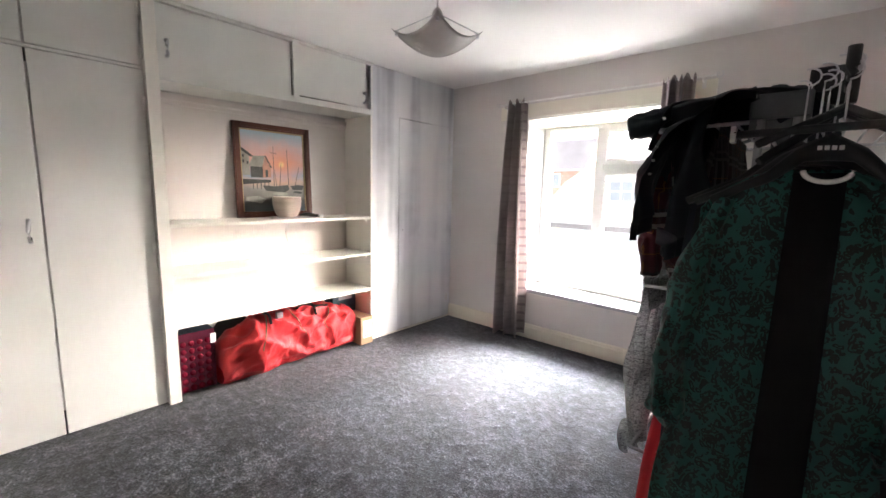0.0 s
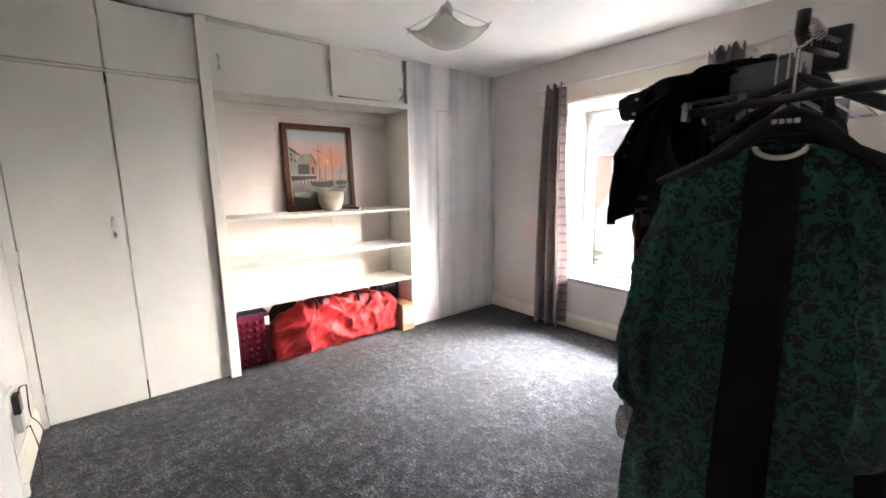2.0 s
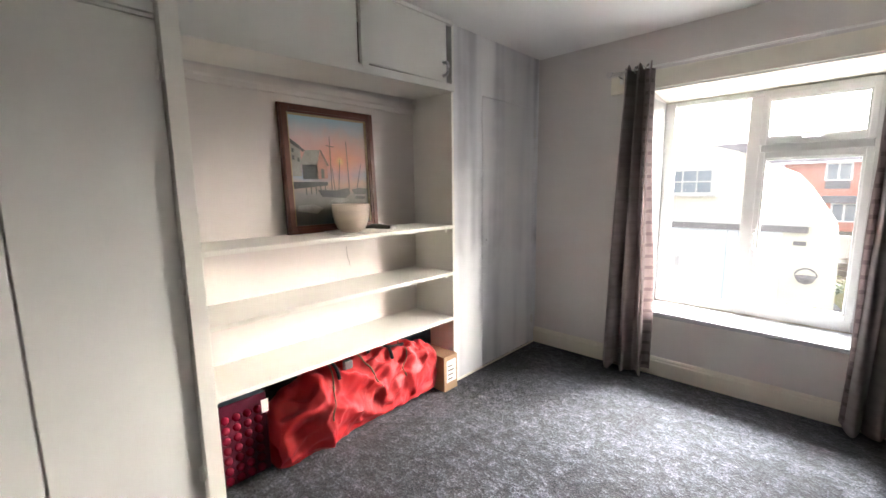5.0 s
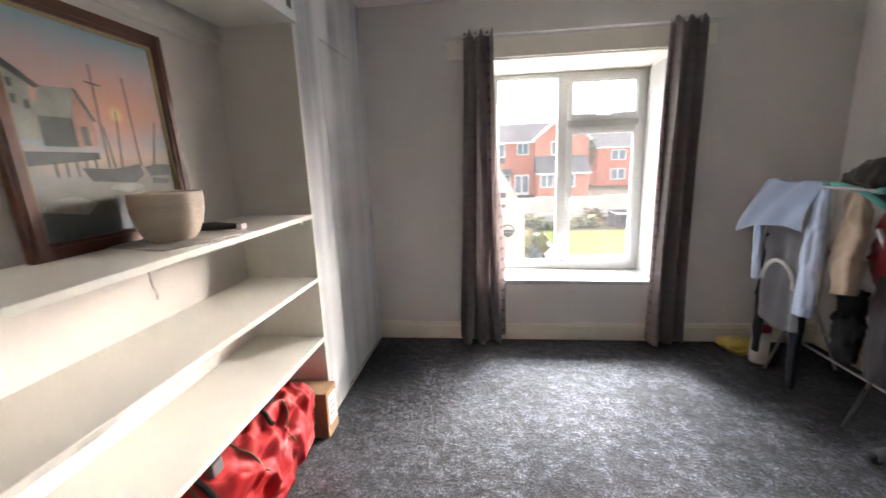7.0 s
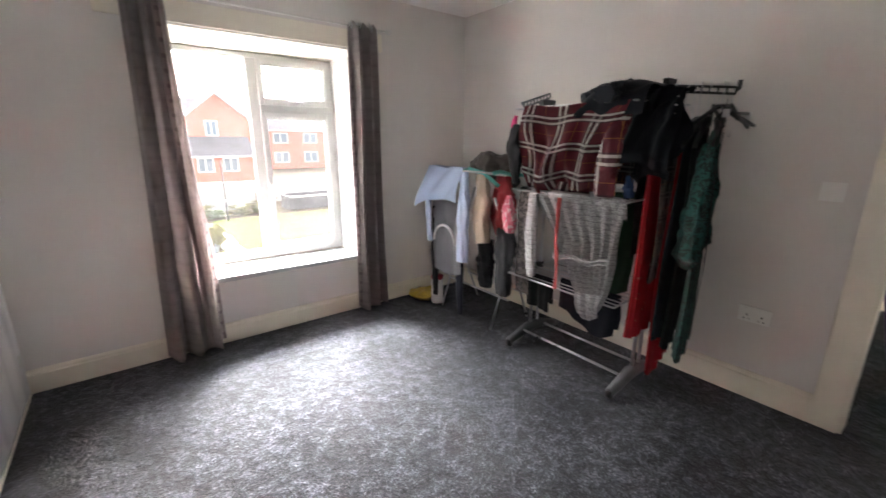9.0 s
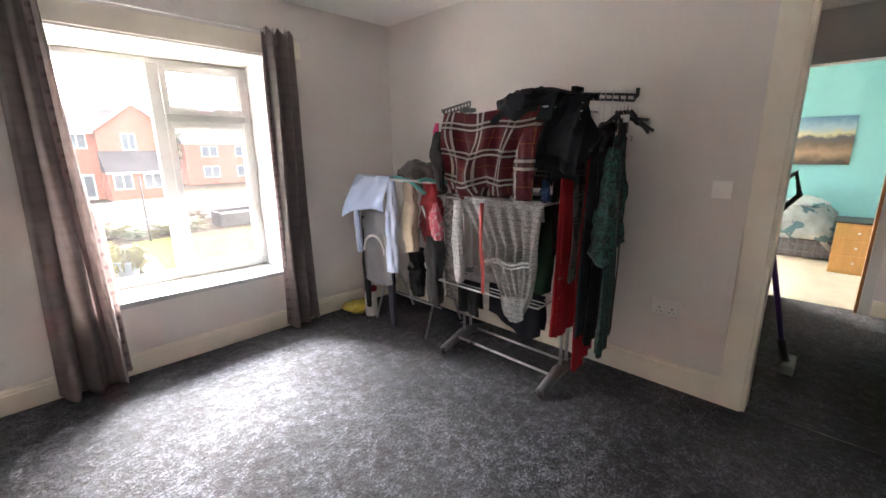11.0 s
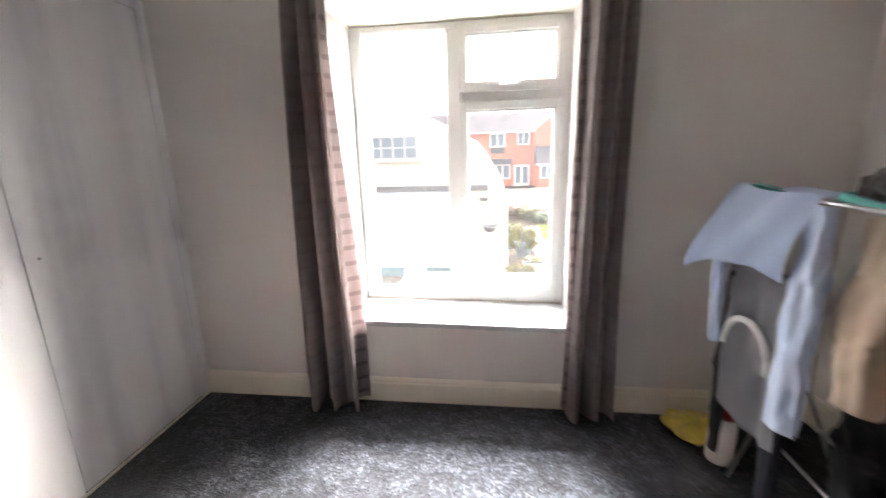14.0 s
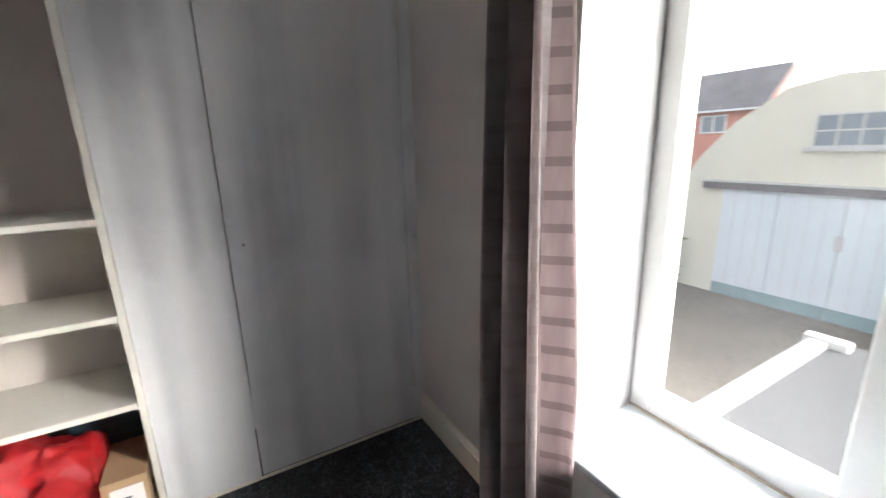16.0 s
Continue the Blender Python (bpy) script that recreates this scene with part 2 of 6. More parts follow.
def sheet(fn, nu, nv, thick=0.0):
    """A surface fn(u, v), both 0 to 1; thick gives it a back."""
    bm = bmesh.new()
    g = [[bm.verts.new(fn(i / nu, j / nv)) for j in range(nv + 1)] for i in range(nu + 1)]
    uv = bm.loops.layers.uv.new("uv")
    for i in range(nu):
        for j in range(nv):
            f = bm.faces.new((g[i][j], g[i + 1][j], g[i + 1][j + 1], g[i][j + 1]))
            f.smooth = True
            for lp, (a, c) in zip(f.loops, ((i, j), (i + 1, j), (i + 1, j + 1), (i, j + 1))):
                lp[uv].uv = (a / nu, c / nv)
    if thick:
        bmesh.ops.solidify(bm, geom=bm.faces[:], thickness=thick)
    return bm


def prism(bm, outline, axis, a, b):
    """An outline of (u, v) pairs drawn out along an axis from a to b."""
    def at(u, v, w):
        return {"x": (w, u, v), "y": (u, w, v), "z": (u, v, w)}[axis]
    p, q = [bm.verts.new(at(u, v, a)) for u, v in outline], [bm.verts.new(at(u, v, b)) for u, v in outline]
    bm.faces.new(p)
    bm.faces.new(q[::-1])
    for i in range(len(p)):
        j = (i + 1) % len(p)
        bm.faces.new((p[j], p[i], q[i], q[j]))
    bmesh.ops.recalc_face_normals(bm, faces=bm.faces[:])
    return bm


def mesh_from(name, bm, material):
    me = bpy.data.meshes.new(name)
    bm.to_mesh(me)
    bm.free()
    me.materials.append(material)
    return me


def part(name, bm, material, parent=None, label=""):
    """One mesh object, in world places, under a thing or a part."""
    ob = new(name, mesh_from(name, bm, material))
    if parent is not None:
        ob.parent = parent
        m = Matrix.Identity(4)
        p = parent
        while p is not None:
            m = p.matrix_basis.copy() if p.parent is None else m
            p = p.parent
        ob.matrix_parent_inverse = m.inverted()
        if parent.parent is not None:
            ob.matrix_parent_inverse = Matrix.Identity(4)
    return tagged(ob, label)


def thing(name, x, y, z, label, category, group="", kind=""):
    e = new(name)
    e.empty_display_size = 0.05
    e.matrix_basis = pose(x, y, z)
    return tagged(e, label, category, group, kind)


def structure(name, bm, material, label, category="wall"):
    return tagged(part(name, bm, material), label, category, kind="structure")


# ---- plan of the room ----
WEST, NORTH, EAST, SOUTH, TOP = -2.556, 3.735, 0.565, 0.115, 2.37
NICHE = -2.905
WX0, WX1, WZ0, WZ1 = -1.68, -0.545, 0.425, 1.99
DY0, DY1, DZ = 0.175, 0.945, 1.975
OUT = 4.16

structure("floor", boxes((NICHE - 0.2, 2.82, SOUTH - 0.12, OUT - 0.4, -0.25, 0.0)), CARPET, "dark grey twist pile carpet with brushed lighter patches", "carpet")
structure("ceiling", boxes((NICHE - 0.2, 2.82, SOUTH - 0.12, OUT, TOP, TOP + 0.2)), CEIL, "plain white painted ceiling", "ceiling")
structure("wall_west", boxes((NICHE - 0.2, NICHE, SOUTH - 0.2, OUT, 0, TOP)), WALL, "pale warm grey wall behind the built-in shelves")
bm = boxes((NICHE, WX0, NORTH, OUT, 0, TOP), (WX1, 2.88, NORTH, OUT, 0, TOP), (WX0, WX1, NORTH, OUT, WZ1, TOP), (WX0, WX1, NORTH, OUT, -0.25, WZ0))
structure("wall_north", bm, WALL, "warm grey outer wall with a deep window opening")
bm = boxes((EAST, EAST + 0.12, DY1, NORTH, 0, TOP), (EAST, EAST + 0.12, SOUTH, DY0, 0, TOP), (EAST, EAST + 0.12, DY0, DY1, DZ, TOP))
structure("wall_east", bm, WALL, "warm grey wall with a doorway to the landing")
structure("wall_south", boxes((NICHE, EAST + 0.12, SOUTH - 0.12, SOUTH, 0, TOP)), WALL, "pale grey wall beside the wardrobe")


def skirting(name, axis, a, b, face, out, height=0.14):
    """Skirting board with a moulded top, along an axis, standing out from a wall face."""
    s = 1 if out > 0 else -1
    prof = [(face, 0.0), (face + s * 0.018, 0.0), (face + s * 0.018, height - 0.03), (face + s * 0.013, height - 0.024), (face + s * 0.013, height - 0.012), (face + s * 0.006, height), (face, height)]
    bm = bmesh.new()
    prism(bm, prof, axis, a, b)
    return structure(name, bm, TRIM, "cream gloss skirting board with a moulded top edge", "skirting")


skirting("baseboard_north", "x", WEST, EAST, NORTH, -1, 0.135)
skirting("baseboard_east", "y", DY1 + 0.1, NORTH - 0.02, EAST, -1, 0.15)
skirting("baseboard_south", "x", WEST + 0.02, EAST, SOUTH, 1, 0.15)

# door lining and architrave of the doorway
door_trim = thing("door_1_trim", EAST, DY1, 0, "cream painted door lining and architrave of the open doorway", "door frame", kind="structure")
part("lining", boxes((EAST - 0.004, EAST + 0.124, DY1 - 0.025, DY1, 0, DZ), bevel=0.002), TRIM, door_trim)
part("lining", boxes((EAST - 0.004, EAST + 0.124, DY0, DY0 + 0.025, 0, DZ), bevel=0.002), TRIM, door_trim)
part("lining", boxes((EAST - 0.004, EAST + 0.124, DY0 + 0.025, DY1 - 0.025, DZ - 0.025, DZ), bevel=0.002), TRIM, door_trim)
for fx in (EAST - 0.02, EAST + 0.12):
    part("architrave", boxes((fx, fx + 0.02, DY1 - 0.008, DY1 + 0.1, 0, DZ + 0.1), bevel=0.005), TRIM, door_trim)
    part("architrave", boxes((fx, fx + 0.02, DY0 - 0.055, DY0 + 0.008, 0, DZ + 0.1), bevel=0.005), TRIM, door_trim)
    part("architrave", boxes((fx, fx + 0.02, DY0 + 0.009, DY1 - 0.009, DZ - 0.008, DZ + 0.1), bevel=0.005), TRIM, door_trim)
tagged(part("threshold", boxes((EAST + 0.045, EAST + 0.08, DY0 + 0.03, DY1 - 0.03, 0.0, 0.004), bevel=0.0015), BLACK_PLASTIC), "thin dark carpet joining strip across the doorway", "threshold", kind="structure")

# ---- west side: wardrobe, shelves, overhead cupboard, flush door ----
FX = -2.535


def d_handle(parent, y, z, x=WEST, size=0.105):
    """A small bow handle standing out from a door."""
    pts = [(x + 0.002, y, z + size / 2), (x + 0.028, y, z + size / 2 - 0.004), (x + 0.040, y - 0.004, z + size / 4), (x + 0.044, y - 0.006, z), (x + 0.040, y - 0.004, z - size / 4), (x + 0.028, y, z - size / 2 + 0.004), (x + 0.002, y, z - size / 2)]
    bm = bmesh.new()
    tube(bm, pts, 0.0095, 8)
    for s in (-1, 1):
        tube(bm, [(x, y, z + s * size / 2), (x + 0.006, y, z + s * size / 2)], 0.011, 10)
    return part("handle", bm, STEEL, parent, "dull metal bow handle")


def butt_hinge(parent, y, z, x=WEST):
    bm = boxes((x, x + 0.006, y - 0.014, y + 0.014, z - 0.033, z + 0.033), bevel=0.002)
    tube(bm, [(x + 0.006, y, z - 0.034), (x + 0.006, y, z + 0.034)], 0.005, 8)
    return part("hinge", bm, UNIT, parent)


wardrobe = thing("wardrobe", WEST, 0.63, 0, "ivory painted built-in wardrobe with tall double doors", "wardrobe")
part("carcass", boxes((NICHE + 0.002, WEST - 0.03, SOUTH + 0.002, SOUTH + 0.02, 0.002, TOP - 0.002), (NICHE + 0.002, WEST - 0.03, 1.10, 1.118, 0.002, TOP - 0.002), (NICHE + 0.022, WEST - 0.03, SOUTH + 0.022, 1.098, 1.97, 1.985)), UNIT_DARK, wardrobe)
part("stile", boxes((WEST - 0.028, WEST + 0.004, SOUTH + 0.002, 0.158, 0.002, TOP - 0.004), bevel=0.003), UNIT, wardrobe)
part("rail", boxes((WEST - 0.028, WEST - 0.002, 0.16, 1.086, 1.972, 1.986)), UNIT, wardrobe)
for y0, y1, hy in ((0.163, 0.622, 0.573), (0.630, 1.087, None)):
    leaf = part("door", boxes((WEST - 0.022, WEST, y0, y1, 0.012, 1.968), bevel=0.003), UNIT, wardrobe, "tall flush ivory painted door")
    if hy:
        d_handle(leaf, hy, 1.105)
    for hz in (0.175, 0.98, 1.79):
        butt_hinge(leaf, y0 + 0.004 if hy else y1 - 0.002, hz)
    upper = part("door", boxes((WEST - 0.022, WEST, y0, y1, 1.99, 2.352), bevel=0.003), UNIT, wardrobe, "short flush ivory painted cupboard door")
    for hz in (2.06, 2.28):
        butt_hinge(upper, y0 + 0.004 if hy else y1 - 0.002, hz)

shelving = thing("shelving_unit", FX, 1.9, 0, "ivory painted built-in alcove shelves, nearly empty", "shelves")
part("stile", boxes((WEST - 0.03, FX + 0.012, 1.092, 1.156, 0.002, TOP - 0.003), bevel=0.004), SHELF_PAINT, shelving)
part("side_panel", boxes((NICHE + 0.002, FX - 0.002, 2.648, 2.668, 0.002, 1.955), bevel=0.003), SHELF_PAINT, shelving)
part("side_panel", boxes((NICHE + 0.002, WEST - 0.032, 1.125, 1.145, 0.002, 1.955)), SHELF_PAINT, shelving)
part("back_panel", boxes((NICHE + 0.001, NICHE + 0.004, 1.147, 2.646, 0.002, 1.93)), NICHE_WALL, shelving)
for z in (1.113, 0.800, 0.486):
    part("shelf", boxes((NICHE + 0.006, FX, 1.157, 2.647, z - 0.022, z), bevel=0.004), SHELF_PAINT, shelving)
    for y in (1.158, 2.627):
        part("batten", boxes((NICHE + 0.006, FX - 0.05, y, y + 0.018, z - 0.05, z - 0.0225)), SHELF_PAINT, shelving)
bm = bmesh.new()
prism(bm, [(NICHE + 0.005, 1.86), (NICHE + 0.014, 1.862), (NICHE + 0.018, 1.885), (NICHE + 0.03, 1.895), (NICHE + 0.034, 1.925), (NICHE + 0.005, 1.926)], "y", 1.147, 2.646)
part("picture_rail", bm, NICHE_WALL, shelving)

bm = bmesh.new()
tube(bm, [(NICHE + 0.006, 2.062, 1.005), (NICHE + 0.010, 2.060, 0.975), (NICHE + 0.007, 2.066, 0.94), (NICHE + 0.009, 2.078, 0.905), (NICHE + 0.006, 2.080, 0.880)], 0.0018, 6)
part("plaster_crack", bm, mottled("dusty_plaster_crack", (0.34, 0.30, 0.27), 0.2, 0.9), shelving, "short grey crack in the plaster")
overhead = thing("overhead_cupboard", FX, 1.9, 1.94, "ivory painted cupboard with sliding doors above the shelves", "cupboard")


def tilted(bm, x0, x1, y0, y1, za0, za1, zb0, zb1):
    """A board whose ends stand at different heights: za at y0, zb at y1."""
    prism(bm, [(y0, za0), (y1, zb0), (y1, zb1), (y0, za1)], "x", x0, x1)
    return bm


part("bottom_board", tilted(bmesh.new(), NICHE + 0.036, FX, 1.158, 2.668, 1.932, 1.96, 1.958, 1.986), SHELF_PAINT, overhead)
part("bottom_rail", tilted(bmesh.new(), FX - 0.006, FX + 0.012, 1.158, 2.668, 1.930, 1.972, 1.957, 1.999), UNIT, overhead)
part("top_rail", boxes((FX - 0.02, FX + 0.012, 1.158, 2.668, 2.345, TOP - 0.002), bevel=0.003), UNIT, overhead)
part("end_post", boxes((FX - 0.03, FX + 0.006, 2.646, 2.668, 1.999, 2.343), bevel=0.002), UNIT, overhead)
part("back", boxes((NICHE + 0.002, NICHE + 0.006, 1.16, 2.66, 1.99, 2.35)), UNIT_DARK, overhead)
dA = part("sliding_door", boxes((FX - 0.028, FX - 0.012, 1.159, 1.958, 1.975, 2.344), bevel=0.002), UNIT, overhead, "plain ivory sliding door")
dB = part("sliding_door", boxes((FX - 0.008, FX + 0.006, 2.005, 2.598, 2.0, 2.344), bevel=0.002), UNIT, overhead, "plain ivory sliding door left a little open")
part("edge_stile", boxes((FX - 0.01, FX + 0.016, 1.962, 2.004, 1.968, 2.35), bevel=0.003), UNIT, overhead)
d_handle(dA, 1.205, 2.11, FX - 0.012, 0.085)
d_handle(dB, 2.572, 2.075, FX + 0.006, 0.075)

# the flat wall beside the shelves, with a flush cupboard door
bm = boxes((WEST - 0.04, WEST, 2.67, 2.984, 0, TOP), (WEST - 0.04, WEST, 2.984, 3.683, 1.984, TOP), (WEST - 0.04, WEST, 3.683, NORTH, 0, TOP))
structure("wall_panel", bm, PANEL, "white painted boarded wall beside the shelves, streaks of window light in its colour")
flush = thing("door_2", WEST, 3.33, 0, "flush white painted cupboard door, vertical streaks of light and shade in its colour", "door", kind="structure")
leaf = part("leaf", boxes((WEST - 0.035, WEST - 0.001, 2.989, 3.679, 0.014, 1.980), bevel=0.002), PANEL, flush)
for z in (0.22, 1.785):
    butt_hinge(leaf, 3.68, z, WEST - 0.002)
bm = bmesh.new()
tube(bm, [(WEST - 0.006, 3.038, 0.975), (WEST + 0.0005, 3.038, 0.975)], 0.006, 12)
part("filled_hole", bm, mottled("grey_filler", (0.34, 0.33, 0.32), 0.2, 0.8), flush, "small grey filled hole where a knob was")
structure("trim_floor_bead", boxes((WEST, WEST + 0.006, 2.67, NORTH - 0.02, 0, 0.012)), TRIM, "thin pale bead along the foot of the boarded wall", "trim")

# ---- window ----
FY0, FY1 = 4.045, 4.125
window = thing("window_1", (WX0 + WX1) / 2, FY0, WZ0, "white framed window, fixed pane beside casement and fanlight", "window", kind="structure")


def frame_bars(name, bars, y0, y1, bevel=0.006):
    for x0, x1, z0, z1 in bars:
        part(name, boxes((x0, x1, y0, y1, z0, z1), bevel=bevel), UPVC, window)


HEAD = 1.943
frame_bars("window_frame", ((WX0 + 0.003, -1.613, WZ0 + 0.003, HEAD), (-0.588, WX1 - 0.003, WZ0 + 0.003, HEAD),
                            (-1.612, -0.589, 1.911, HEAD), (-1.612, -0.589, WZ0 + 0.003, 0.530)), FY0, FY1)
frame_bars("mullion", ((-1.176, -1.104, 0.531, 1.910),), FY0 + 0.004, FY1 - 0.004)
frame_bars("transom", ((-1.103, -0.589, 1.552, 1.606),), FY0 + 0.004, FY1 - 0.004)


def sash(name, z0, z1, g0, g1):
    """An opening light: rails outside its glass, with a chamfered bead round the pane."""
    gx0, gx1 = -1.066, -0.630
    outer = (-1.108, -0.586)
    ob = part(name, boxes((outer[0], gx0 - 0.012, FY0 - 0.014, FY0 + 0.045, z0, z1), (gx1 + 0.012, outer[1], FY0 - 0.014, FY0 + 0.045, z0, z1),
                          (gx0 - 0.0115, gx1 + 0.0115, FY0 - 0.014, FY0 + 0.045, g1 + 0.012, z1), (gx0 - 0.0115, gx1 + 0.0115, FY0 - 0.014, FY0 + 0.045, z0, g0 - 0.012), bevel=0.004), UPVC, window)
    part("bead", boxes((gx0 - 0.013, gx0, FY0 - 0.004, FY0 + 0.03, g0 - 0.013, g1 + 0.013), (gx1, gx1 + 0.013, FY0 - 0.004, FY0 + 0.03, g0 - 0.013, g1 + 0.013),
                       (gx0, gx1, FY0 - 0.004, FY0 + 0.03, g1, g1 + 0.013), (gx0, gx1, FY0 - 0.004, FY0 + 0.03, g0 - 0.013, g0), bevel=0.003), UPVC, ob)
    return ob


casement = sash("casement", 0.527, 1.556, 0.570, 1.503)
fan = sash("fanlight", 1.602, 1.916, 1.653, 1.869)
for x0, x1, z0, z1 in ((-1.618, -1.171, 0.525, 1.915), (-1.070, -0.626, 0.566, 1.507), (-1.070, -0.626, 1.649, 1.873)):
    pane = part("pane", boxes((x0, x1, FY0 + 0.031, FY0 + 0.035, z0, z1)), GLASS, window)
    pane.visible_shadow = False
bm = boxes((-1.098, -1.080, FY0 - 0.032, FY0 - 0.014, 1.00, 1.06), bevel=0.003)
tube(bm, [(-1.089, FY0 - 0.032, 1.03), (-1.089, FY0 - 0.044, 1.01), (-1.086, FY0 - 0.046, 0.92)], 0.008, 8)
part("casement_handle", bm, UPVC, casement, "white lever handle")
bm = boxes((-0.90, -0.80, FY0 - 0.028, FY0 - 0.014, 1.624, 1.638), bevel=0.003)
tube(bm, [(-0.90, FY0 - 0.032, 1.632), (-0.82, FY0 - 0.036, 1.629)], 0.006, 8)
part("stay", bm, STEEL, fan, "metal fanlight stay")
sill = bmesh.new()
prism(sill, [(WX0 + 0.004, WZ0 + 0.001), (WX1 - 0.004, WZ0 + 0.001), (WX1 - 0.004, 0.455), (WX0 + 0.004, 0.474)], "y", NORTH - 0.0005, FY0 + 0.01)
nose = prism(bmesh.new(), [(WX0 - 0.02, 0.445), (WX1 + 0.02, 0.4255), (WX1 + 0.02, 0.4555), (WX0 - 0.02, 0.4745)], "y", NORTH - 0.032, NORTH - 0.0006)
bmesh.ops.bevel(nose, geom=[e for e in nose.edges if all(v.co.y < NORTH - 0.03 for v in e.verts)], offset=0.009, segments=3, affect="EDGES", profile=0.6)
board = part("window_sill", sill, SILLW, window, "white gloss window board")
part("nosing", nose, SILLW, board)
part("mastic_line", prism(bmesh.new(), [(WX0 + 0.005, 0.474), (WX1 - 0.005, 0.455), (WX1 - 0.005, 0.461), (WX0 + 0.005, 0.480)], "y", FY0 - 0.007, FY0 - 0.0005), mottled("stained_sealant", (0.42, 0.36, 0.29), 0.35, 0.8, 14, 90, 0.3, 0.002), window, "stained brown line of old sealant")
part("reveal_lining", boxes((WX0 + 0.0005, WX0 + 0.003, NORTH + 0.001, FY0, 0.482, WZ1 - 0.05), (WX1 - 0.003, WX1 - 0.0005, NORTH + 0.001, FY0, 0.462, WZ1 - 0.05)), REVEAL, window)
part("soffit", prism(bmesh.new(), [(NORTH + 0.001, WZ1 - 0.003), (FY0 + 0.05, HEAD), (FY0 + 0.05, WZ1 - 0.001), (NORTH + 0.001, WZ1 - 0.0005)], "x", WX0 + 0.001, WX1 - 0.001), TRIM, window, "cream painted soffit")
structure("trim_pelmet_batten", boxes((-1.96, -0.27, NORTH - 0.018, NORTH, WZ1 + 0.008, 2.118), bevel=0.004), TRIM, "flat cream batten over the window behind the curtain pole", "trim")

# ---- materials of the loose things ----
def band(n, l, c, period, a, b, offset=0.0):
    """1 where a coordinate lies between a and b of its period."""
    f = calc(n, l, "FRACT", calc(n, l, "DIVIDE", calc(n, l, "ADD", c, offset + 50 * period), period))
    return calc(n, l, "MULTIPLY", calc(n, l, "GREATER_THAN", f, a), calc(n, l, "LESS_THAN", f, b))


def tartan(name, ground, light, dark, py=0.21, pz=0.205, oy=0.0, oz=0.0, span=None):
    m, n, l, b = base_material(name, 0.92)
    x, y, z = axes(n, l)
    if span:
        u, v, w = axes(n, l, "UV")
        y, z = calc(n, l, "MULTIPLY", u, span[0]), calc(n, l, "MULTIPLY", v, span[1])
    wob = calc(n, l, "MULTIPLY", noise_tex(n, l, coords(n, l), 5.0, 2), 0.012 if span else 0.02)
    y, z = calc(n, l, "ADD", y, wob), calc(n, l, "ADD", z, wob)
    col = ramp(n, l, noise_tex(n, l, coords(n, l), 9.0, 4), [(0.3, shade(ground, 0.75)), (0.7, shade(ground, 1.25))])
    for c, p, o in ((y, py, oy), (z, pz, oz)):
        for a, e, tone, k in ((0.10, 0.42, dark, 0.55), (0.12, 0.19, light, 0.85), (0.30, 0.37, light, 0.85), (0.72, 0.735, (0.5, 0.2, 0.04), 0.5)):
            col = mix(n, l, calc(n, l, "MULTIPLY", band(n, l, c, p, a, e, o), k), col, tone)
    l.new(col, b.inputs["Base Color"])
    b.inputs["Sheen Weight"].default_value = 0.2
    bump(n, l, b, noise_tex(n, l, coords(n, l), 900, 2), 0.2, 0.001)
    return m


def leopard(name, ground, spot, scale=55.0):
    m, n, l, b = base_material(name, 0.75)
    v = n.new("ShaderNodeTexVoronoi")
    v.inputs["Scale"].default_value = scale
    warp = n.new("ShaderNodeMixRGB")
    warp.inputs["Fac"].default_value = 0.06
    nz = n.new("ShaderNodeTexNoise")
    nz.inputs["Scale"].default_value = 30
    vec = coords(n, l, (1, 0.5, 0.8))
    l.new(vec, nz.inputs["Vector"])
    l.new(vec, warp.inputs[1])
    l.new(nz.outputs["Color"], warp.inputs[2])
    l.new(warp.outputs[0], v.inputs["Vector"])
    patch = noise_tex(n, l, vec, 60, 3)
    ring = calc(n, l, "MULTIPLY", calc(n, l, "GREATER_THAN", v.outputs["Distance"], 0.22), calc(n, l, "LESS_THAN", v.outputs["Distance"], 0.55))
    fac = calc(n, l, "MULTIPLY", ring, calc(n, l, "GREATER_THAN", patch, 0.40))
    tone = ramp(n, l, noise_tex(n, l, vec, 4.0, 4), [(0.3, shade(ground, 0.7)), (0.7, shade(ground, 1.3))])
    l.new(mix(n, l, calc(n, l, "MULTIPLY", fac, 0.85), tone, spot), b.inputs["Base Color"])
    b.inputs["Sheen Weight"].default_value = 0.15
    return m


def curtain_fabric():
    m, n, l, b = base_material("taupe_check_curtain_fabric", 0.85)
    x, y, z = axes(n, l)
    weave = noise_tex(n, l, coords(n, l), 700, 2)
    col = ramp(n, l, noise_tex(n, l, coords(n, l, (1, 1, 0.3)), 8, 4), [(0.3, (0.235, 0.198, 0.192)), (0.7, (0.315, 0.268, 0.26))])
    col = mix(n, l, calc(n, l, "MULTIPLY", band(n, l, z, 0.078, 0.0, 0.28), 0.16), col, (0.10, 0.08, 0.085))
    l.new(col, b.inputs["Base Color"])
    b.inputs["Sheen Weight"].default_value = 0.3
    bump(n, l, b, weave, 0.2, 0.001)
    return m


